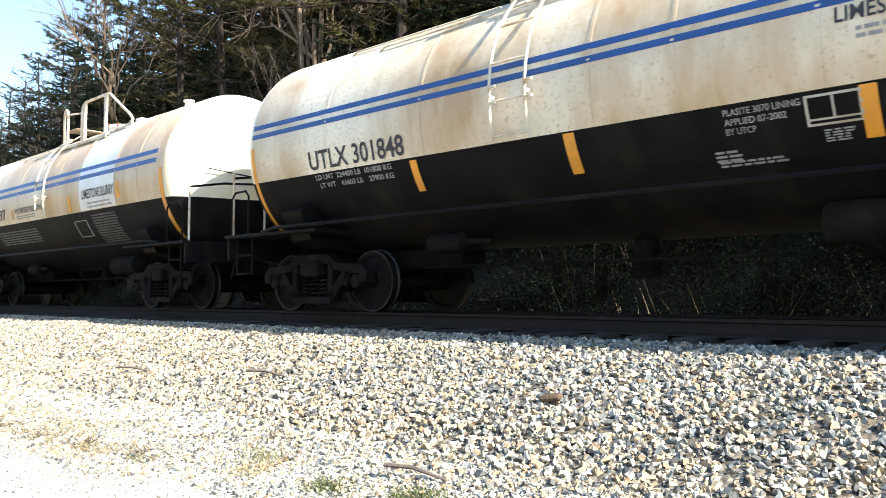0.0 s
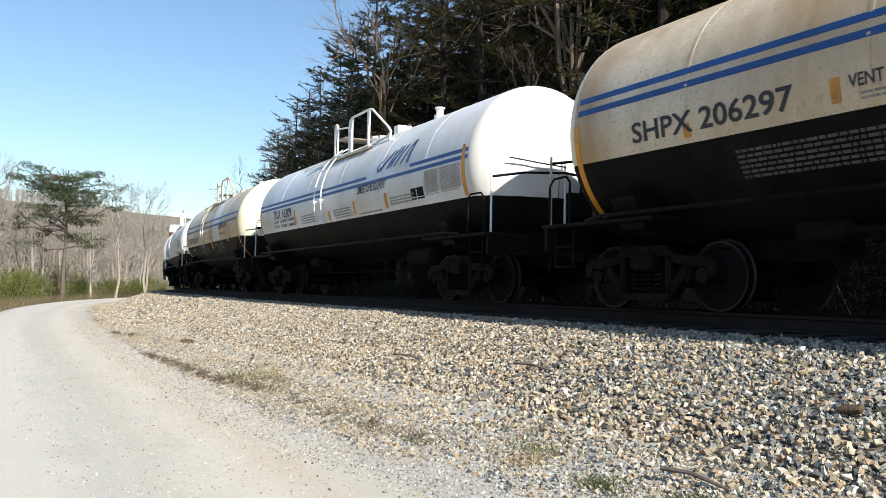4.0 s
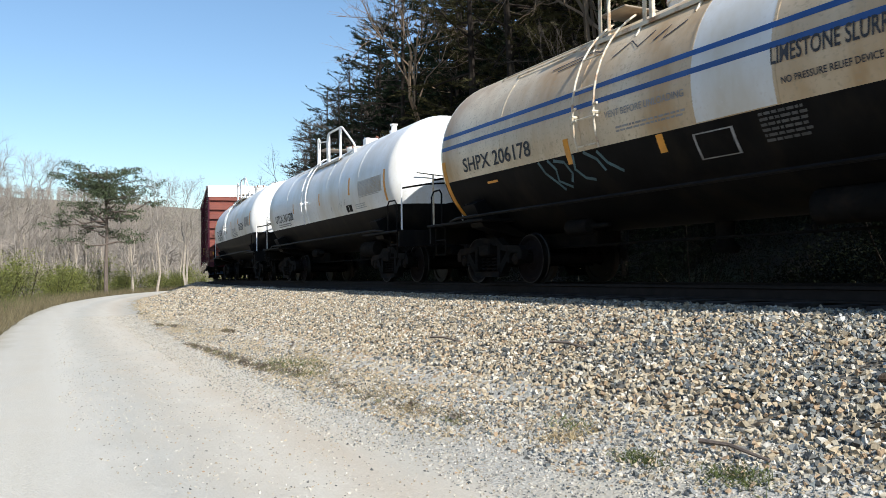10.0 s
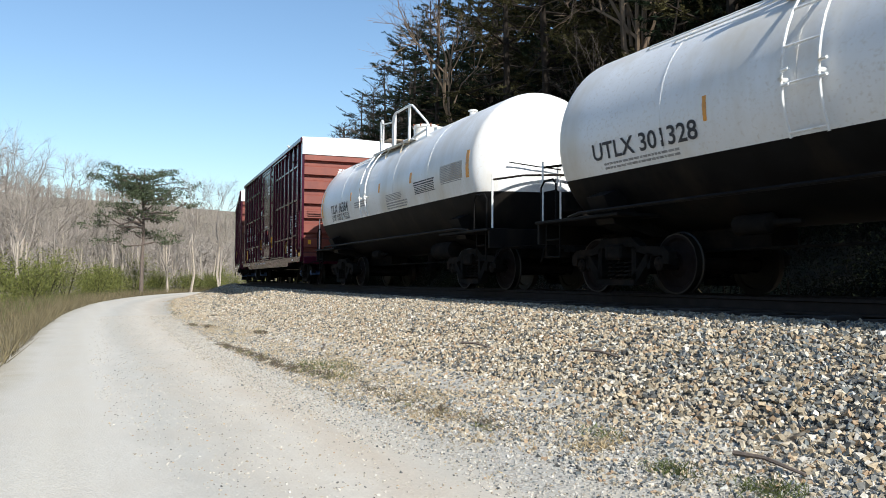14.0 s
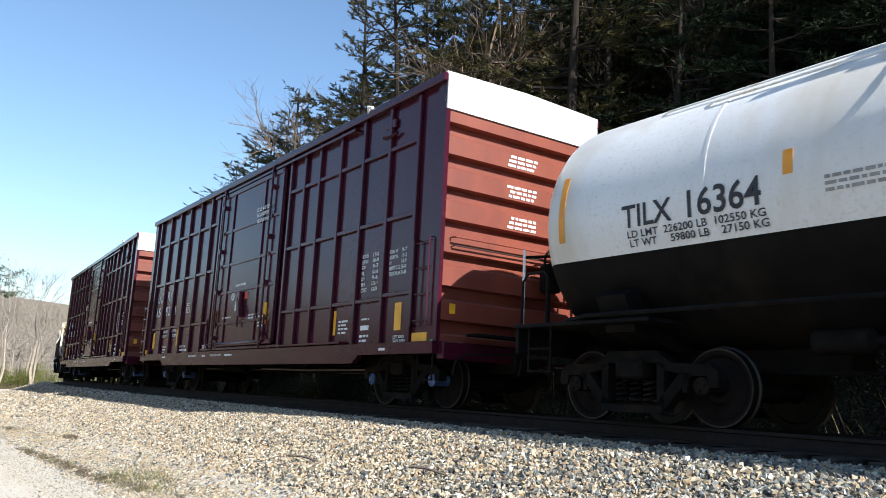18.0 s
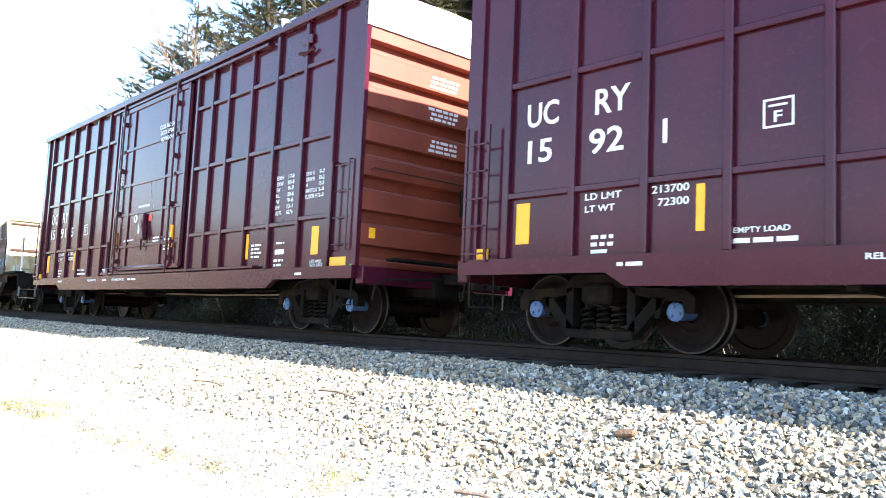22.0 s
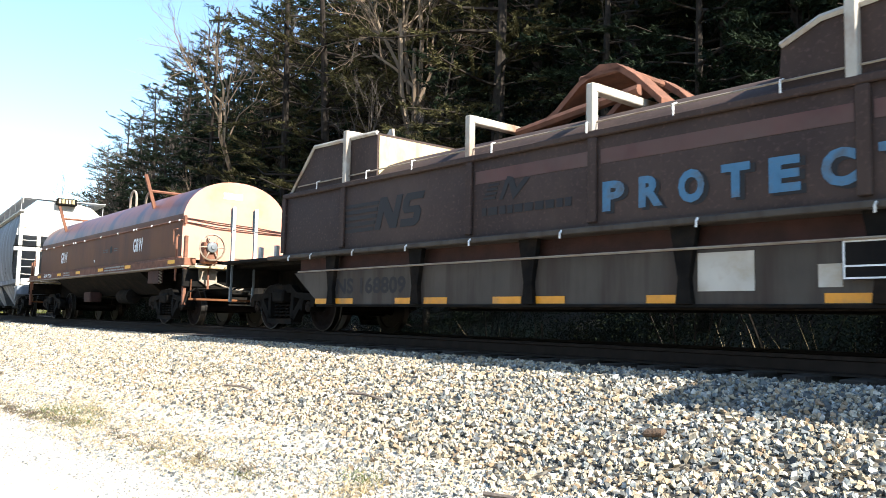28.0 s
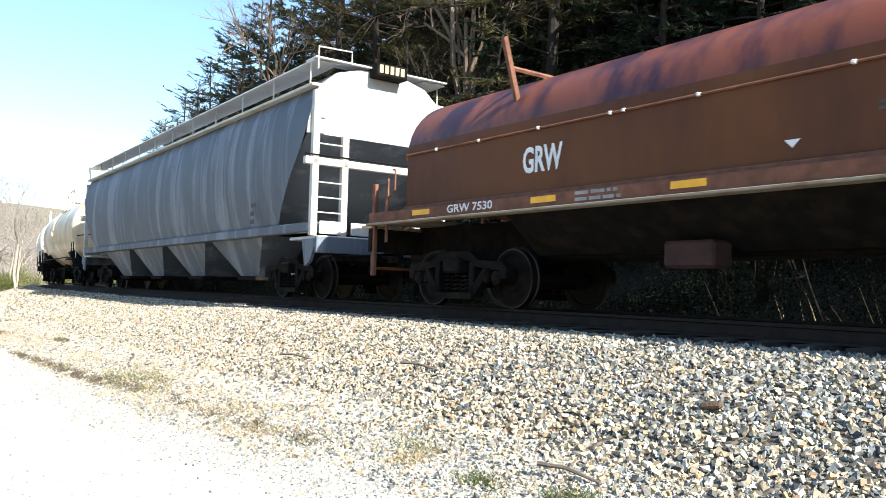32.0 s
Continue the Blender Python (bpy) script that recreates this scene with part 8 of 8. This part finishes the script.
def build_roadside():
    rng = random.Random(21)
    # the spreading pine beyond the bend
    a = radians(86.2)
    x, y = -76 * math.sin(a), 76 * math.cos(a)
    r = np.random.default_rng(5)
    b = Build()
    b.tube([(0, 0, -0.5), (0.1, 0, 2.5), (0.0, 0.1, 5.5), (0.2, 0, 8.6), (0.2, 0.1, 11.2)], 0.20, 9, 0.05)
    cs, ds, ls, limbs = [], [], [], Build()
    for k in range(50):
        z = 4.6 + 6.8 * r.uniform(0, 1) ** 0.62
        ln = (6.4 if z < 8.6 else 5.0) * r.uniform(0.35, 1.0) * (1.0 if z > 6.4 else 0.7)
        t = r.uniform(0, 2 * math.pi)
        p0 = np.array([0.1, 0, z - 1.0])
        tip = p0 + np.array([math.cos(t) * ln, math.sin(t) * ln, ln * r.uniform(0.02, 0.34)])
        limb(limbs, p0, tip, 0.035 + 0.014 * ln, 0.012, 0.09 * ln, r, 5)
        for j in range(5):
            q = p0 + (tip - p0) * r.uniform(0.5, 1.04)
            q = q + r.normal(size=3) * [0.5, 0.5, 0.22]
            size = r.uniform(0.16, 0.42)
            m = int(150 * size + 20)
            cs.append(q + r.normal(size=(m, 3)) * [size * 1.15, size * 1.15, size * 0.38])
            ds.append(unit(r.normal(size=(m, 3)) + [0, 0, 0.4]))
            ls.append(r.uniform(0.10, 0.26, m))
    cs, ds, ls = np.concatenate(cs), np.concatenate(ds), np.concatenate(ls)
    v, f = tri_fan(cs, ds, ls, ls * 0.42, r)
    plant("pine_tree", "spreading olive-green pine with a flat open crown beside the road", "tree", "", (b.mesh("trunk", [M["bark"]]), crown_mesh(limbs, v, f, "bark", "pine_needles")), x, y, float(ground_z(x, y)[0]), 0)
    # shrubs along the far edge of the road
    shrubs = [leafy(s, rd, h, 2600, "bush") for s, rd, h in ((41, 1.6, 2.4), (42, 2.0, 2.1), (43, 1.4, 3.0))]
    u = 24.0
    while u < 135:
        x, y, z = along(u, 12.6 + rng.uniform(-1.0, 2.2) + max(0, (60 - u)) * 0.03)
        plant("shrub", "yellow-green roadside shrub among dry grass", "shrub", "shrubs along the road", rng.choice(shrubs), x, y, z - 0.05, rng.uniform(0, 360), rng.uniform(0.7, 1.15))
        u += rng.uniform(1.6, 3.0)
    # leafless pale trees behind them
    bares = [bare_tree(s, h, "pale_bark", "twigs", 5, 3) for s, h in ((51, 12), (52, 14), (53, 10))]
    for az, far, h, tn in ((84.0, 96, 10, 10), (85.0, 105, 11, 60), (87.9, 92, 11, 130), (88.9, 80, 8.5, 200), (90.0, 88, 11, 250), (91.5, 70, 8.5, 310), (93.4, 52, 8.5, 20), (95.5, 50, 9.5, 95), (83.0, 100, 10, 170)):
        x, y = -far * math.sin(radians(az)), far * math.cos(radians(az))
        plant("bare_tree", "leafless pale-barked tree beside the road", "tree", "leafless trees across the road", bares[tn % 3], x, y, float(ground_z(x, y)[0]), tn, h / (12, 14, 10)[tn % 3])
    for k in range(30):
        az, far = rng.uniform(81, 104), rng.uniform(78, 125)
        x, y = -far * math.sin(radians(az)), far * math.cos(radians(az))
        j = rng.randrange(3)
        plant("bare_tree", "leafless pale-barked tree in the valley wood", "tree", "leafless trees across the road", bares[j], x, y, float(ground_z(x, y)[0]), rng.uniform(0, 360), (rng.uniform(9, 12) if az < 87 else rng.uniform(11, 16)) / (12, 14, 10)[j])
    for k in range(110):
        u, w = rng.uniform(18, 175), 15 + 50 * rng.random() ** 1.3
        x, y, z = along(u, w)
        plant("bare_tree", "leafless pale-barked tree in the valley wood", "tree", "leafless trees across the road", rng.choice(bares), x, y, z, rng.uniform(0, 360), rng.uniform(0.5, 1.0))


def build_far_woods():
    """Leafless woods that cover the far ridges, as one object."""
    rng = np.random.default_rng(9)
    n = 5200
    u, w = rng.uniform(30, 330, n), 34 + 500 * rng.uniform(0, 1, n) ** 1.3
    x, y = on_line(u, w)
    keep = (x < -40)
    x, y = x[keep], y[keep]
    z = ground_z(x, y)
    V, F, o = [], [], 0
    for k in range(len(x)):
        h, m = rng.uniform(7, 13), 30
        base = np.array([x[k], y[k], z[k]])
        stem = np.array([[-0.12, 0, -0.3], [0.12, 0, -0.3], [0.05, 0, h * 0.9], [0, 0.12, -0.3], [0, -0.12, -0.3], [0, 0.04, h * 0.9]]) + base
        V.append(stem)
        F.append(np.array([[0, 1, 2], [3, 4, 5]]) + o)
        o += 6
        c = base + np.stack([rng.normal(size=m) * 0.35, rng.normal(size=m) * 0.35, h * rng.uniform(0.25, 0.8, m)], -1)
        d = unit(rng.normal(size=(m, 3)) * [1, 1, 0.4] + [0, 0, 0.9])
        v, f = tri_fan(c, d, rng.uniform(1.6, 3.6, m), np.full(m, 0.14), rng)
        V.append(v)
        F.append(f + o)
        o += len(v)
    me = quick_mesh("far_woods", np.concatenate(V), np.concatenate(F), [M["twigs"]])
    tagged(new("far_woods", me), "leafless grey-brown woods on the far ridge", "woods", kind="stuff")


def build_grass():
    rng = np.random.default_rng(15)

    def blades(name, label, u, w, zf, lo, hi, material, lean=0.5, broad=0.05):
        x, y = on_line(u, w)
        n = len(u)
        d = unit(np.stack([rng.normal(size=n) * lean, rng.normal(size=n) * lean, np.ones(n)], -1))
        ln = rng.uniform(lo, hi, n)
        v, f = tri_fan(np.stack([x, y, zf], -1), d, ln, np.clip(ln * broad, 0.008, 0.02), rng)
        tagged(new(name, quick_mesh(name, v, f, [M[material]])), label, "grass", kind="stuff")

    n = 26000
    u, w = rng.uniform(4, 110, n), 9.5 + 4.5 * rng.uniform(0, 1, n) ** 1.3
    gx, gy = on_line(u, w)
    blades("roadside_grass", "long dry and green grass beyond the road", u, w, ground_z(gx, gy), 0.2, 0.75, "dull_straw")
    n = 9000
    u, w = rng.uniform(12, 110, n), 10.6 + 4.5 * rng.uniform(0, 1, n)
    gx, gy = on_line(u, w)
    blades("green_grass", "green grass among the shrubs beyond the road", u, w, ground_z(gx, gy), 0.25, 0.8, "grass")
    # short dry grass where the bank meets the road, thicker in patches
    n = 42000
    u = 5 + 55 * rng.uniform(0, 1, n) ** 1.5
    w = rng.normal(4.95, 0.30, n) + 0.1 * np.sin(u * 0.9) + 0.10 * (u > 15)
    keep = (np.sin(u * 1.7 + w * 4) + np.sin(u * 0.63 + 1) + np.sin(u * 4.3 - w * 7) + rng.normal(size=n) * 0.8) > 0.2
    u, w = u[keep], w[keep]
    low = lambda w: np.where(w > 4.0, verge_z(w), bed_z(w))
    blades("verge_grass", "short dry grass along the foot of the ballast", u, w, low(w), 0.02, 0.09, "dry", 1.4, 0.12)
    # green tufts
    for uc, wc, k, lu, lw in ((4.25, 4.74, 300, 0.13, 0.06), (3.55, 4.62, 420, 0.13, 0.07), (5.35, 4.55, 160, 0.12, 0.06), (12.1, 5.06, 700, 0.35, 0.12), (11.4, 4.85, 420, 0.3, 0.12), (10.7, 5.05, 300, 0.25, 0.1)):
        u, w = uc + rng.normal(size=k) * lu, wc + rng.normal(size=k) * lw
        blades("grass_tuft", "small green grass tuft in the gravel", u, w, low(w), 0.03, 0.09, "grass", 1.1)
    # patches of dark dead grass at the road's edge
    for uc, wc, lu, lw in ((16.8, 5.62, 0.7, 0.09), (15.5, 5.53, 0.8, 0.12), (14.2, 5.47, 0.8, 0.14), (13.0, 5.42, 0.8, 0.14), (11.9, 5.32, 0.6, 0.15), (10.9, 5.2, 0.5, 0.14), (24.4, 5.46, 0.7, 0.1), (23.2, 5.2, 0.7, 0.12),
                           (9.3, 5.10, 0.6, 0.12), (8.3, 5.12, 0.5, 0.12), (7.4, 5.02, 0.5, 0.13), (6.5, 4.95, 0.4, 0.12), (33, 5.4, 1.6, 0.14), (18.5, 4.6, 0.5, 0.1)):
        thin = 0.22 if uc < 10 or uc > 30 else 0.8
        for k, material, hi in ((1500, "soil", 0.075), (350, "bark", 0.10), (160, "grass", 0.06)):
            k = int(k * thin)
            a, c = rng.normal(size=k) * 0.5, rng.normal(size=k) * 0.55
            keep = np.sin(a * 9 + uc) + np.sin(a * 4.1 + c * 3 + 2 * uc) + rng.normal(size=k) * 0.6 > -0.4
            u, w = uc + a[keep] * lu, wc + c[keep] * lw
            blades("dead_grass", "dark dead grass at the foot of the bank", u, w, low(w), 0.03, hi, material, 1.5, 0.2)
    # dead stalks and brush behind the track
    n = 650
    u, w = rng.uniform(-6, 60, n), -3.4 - 2.6 * rng.uniform(0, 1, n)
    blades("dead_brush", "pale dead stalks and brush behind the track", u, w, bed_z(w) - 0.05, 0.3, 1.15, "dry", 0.55)
    for uc, k in ((3.6, 9), (4.2, 6), (4.9, 18), (5.6, 12), (6.2, 16), (6.9, 7), (1.2, 10), (-1.5, 10), (12.5, 8), (17.0, 8)):
        u, w = uc + rng.normal(size=k) * 0.16, -4.1 + rng.normal(size=k) * 0.25
        blades("dead_stalks", "pale dead stalks in a clump behind the track", u, w, bed_z(w) - 0.05, 0.6, 1.9, "dry", 0.75, 0.012)
    n = 130
    u, w = rng.uniform(-6, 60, n), -4.2 - 2.6 * rng.uniform(0, 1, n)
    blades("green_brush", "dark green undergrowth behind the track", u, w, bed_z(w), 0.3, 1.3, "grass", 0.7)


build_hill_forest()
build_roadside()
build_far_woods()
build_grass()


# ---- loose stones of the ballast ----
def rocks(n, rng, lo, hi):
    """n rough stones about the origin: vertices (n, 8, 3)."""
    cube = np.array([(x, y, z) for x in (-1, 1) for y in (-1, 1) for z in (-1, 1)], float)
    v = cube[None] * rng.uniform(0.55, 1.02, (n, 8, 1)) + rng.normal(size=(n, 8, 3)) * 0.19
    v *= rng.uniform([0.8, 0.55, 0.38], [1.3, 1.0, 0.8], (n, 3))[:, None]
    q = unit(rng.normal(size=(n, 4)))
    a, b, c, d = q.T
    rot = np.stack([np.stack([1 - 2 * (c * c + d * d), 2 * (b * c - a * d), 2 * (b * d + a * c)], -1), np.stack([2 * (b * c + a * d), 1 - 2 * (b * b + d * d), 2 * (c * d - a * b)], -1),
                    np.stack([2 * (b * d - a * c), 2 * (c * d + a * b), 1 - 2 * (b * b + c * c)], -1)], 1)
    return np.einsum("nij,nkj->nki", rot, v) * rng.uniform(lo, hi, (n, 1, 1))


ROCK_F = np.array([(0, 1, 3), (0, 3, 2), (4, 6, 7), (4, 7, 5), (0, 4, 5), (0, 5, 1), (2, 3, 7), (2, 7, 6), (0, 2, 6), (0, 6, 4), (1, 5, 7), (1, 7, 3)])


def toe(u):
    """How far from the track's middle the ballast reaches."""
    return np.interp(u, [-8, 3, 4.4, 5.6, 7, 9, 14, 26, 60], [4.25, 4.34, 4.44, 4.58, 4.82, 5.0, 5.08, 4.98, 4.95])


def heap(name, label, category, v, materials, slot=None):
    n = len(v)
    f = ROCK_F[None] + 8 * np.arange(n)[:, None, None]
    me = quick_mesh(name, v.reshape(-1, 3), f.reshape(-1, 3), [M[m] for m in materials])
    if slot is not None:
        me.polygons.foreach_set("material_index", np.repeat(slot, len(ROCK_F)).astype(np.int32))
    return tagged(new(name, me), label, category, kind="stuff")


def scatter(name, label, u, w, lo, hi, rng, sink=0.25):
    n = len(u)
    x, y = on_line(u, w)
    v = rocks(n, rng, lo, hi) + np.stack([x, y, bed_z(w) + (lo + hi) * 0.5 * (rng.uniform(-0.5, 1.2, n) - sink)], -1)[:, None]
    # greyer and darker towards low u and up the bank
    grey = rng.uniform(0, 1, n) < 0.06 + 0.42 * smooth(8.5, 3.0, u) * smooth(4.4, 3.0, w)
    heap(name, label, "ballast", v, ["stone", "stone_grey"], grey)


def build_stones():
    rng = np.random.default_rng(77)
    n = 128000
    u, w = rng.uniform(-7, 26, n), 1.35 + 3.9 * rng.uniform(0, 1, n)
    edge = toe(u) + 0.12 * np.sin(u * 2.3) + 0.08 * np.sin(u * 5.1 + 1)
    keep = rng.uniform(0, 1, n) < np.clip((edge + 0.22 - w) / 0.5, 0, 1)
    scatter("ballast_stones", "loose crushed stones in tan, grey and white", u[keep], w[keep], 0.012, 0.030, rng)
    n = 32000
    u, w = 26 + 40 * rng.uniform(0, 1, n) ** 1.2, 1.6 + 3.7 * rng.uniform(0, 1, n)
    scatter("ballast_stones", "loose crushed stones further along the bank", u, w, 0.024, 0.05, rng)
    # finer gravel beyond the foot of the bank, thinning out over verge and road
    for n, start, reach, power, lo, hi, name, label, kinds in ((30000, -0.35, 1.0, 1.5, 0.008, 0.022, "spilled_stones", "stones spilled from the foot of the bank", ["stone", "stone_grey"]),
                                                              (64000, -0.15, 1.5, 1.5, 0.005, 0.012, "verge_gravel", "fine grey gravel along the road's edge", ["grit", "stone_grey"]),
                                                              (26000, 0.2, 2.9, 1.5, 0.004, 0.010, "road_grit", "small pale stones strewn over the road", ["grit", "stone"])):
        u = -9 + 41 * rng.uniform(0, 1, n) ** 1.05
        w = toe(u) + start + reach * rng.uniform(0, 1, n) ** power + 0.07 * np.sin(u * 3.1)
        x, y = on_line(u, w)
        v = rocks(n, rng, lo, hi) + np.stack([x, y, verge_z(w) + lo * 0.3], -1)[:, None]
        heap(name, label, "gravel", v, kinds, rng.uniform(0, 1, n) < 0.25)
    # the nearest stones, each a piece of the bank
    bank = bpy.data.objects["ballast_bed"]
    shapes = [quick_mesh("stone", v, ROCK_F, [M["stone_piece"]]) for v in rocks(14, rng, 0.018, 0.033)]
    for k in range(290):
        u, w = rng.uniform(2.2, 6.4), rng.uniform(3.4, 4.45)
        x, y = on_line(u, w)
        ob = new("stone", shapes[k % 14])
        ob.matrix_basis = pose(float(x), float(y), float(bed_z(w)) + 0.03, *rng.uniform(0, 360, 3))
        ob.parent = bank
    # rusty plate fragment, and sticks
    b = Build().box(-0.085, 0.085, -0.045, 0.045, -0.025, 0.025, 0.018)
    x, y = on_line(3.5, 3.2)
    t = tagged(new("brown_stone", b.mesh("brown_stone", [M["brown_rock"]])), "flat dark brown stone lying on the ballast", "stone")
    t.matrix_basis = pose(float(x), float(y), float(bed_z(3.2)) + 0.05, 12, -8, 15)
    for u, w, ln, tn in ((7.0, 3.35, 0.5, 20), (3.75, 4.42, 0.5, 12), (9.4, 3.6, 0.5, 30), (13.5, 4.5, 0.4, -15)):
        b = Build().tube([(-ln / 2, 0, 0), (-ln * 0.1, 0.03, 0.02), (ln / 2, -0.02, 0.01)], 0.018, 6, 0.010)
        x, y = on_line(u, w)
        t = tagged(new("stick", b.mesh("stick", [M["bark"]])), "weathered brown stick lying on the stones", "stick", "sticks on the ballast")
        t.matrix_basis = pose(float(x), float(y), float(bed_z(w)) + 0.07, 0, 6, tn)


build_stones()


# ---- what moves: the train rolls by, its wheels turn ----
def rolled(t):
    """Metres that the train has gone, from its place at 16 s."""
    early = max(0.0, 1 - t / 1.6)
    return 4.4048 * (t - 16) + 0.019743 * (t - 16) ** 2 - 0.0000034 * (t - 16) ** 3 + 0.13 * early ** 1.5


def motions():
    for car, s, a in CARS:
        rows = []
        for t in range(0, 33):
            u = s - rolled(t)
            (x0, y0), (x1, y1) = on_line(u + a), on_line(u - a)
            rows.append((float(t), pose((x0 + x1) / 2, (y0 + y1) / 2, RAIL_Z, 0, 0, math.degrees(math.atan2(y1 - y0, x1 - x0)))))
        walk(car, rows)
    for ws, x in WHEELSETS:
        walk(ws, [(k / 10, pose(x, 0, 0.43, 0, math.degrees(rolled(k / 10) / 0.43) % 360, 0)) for k in range(0, 321)])


motions()
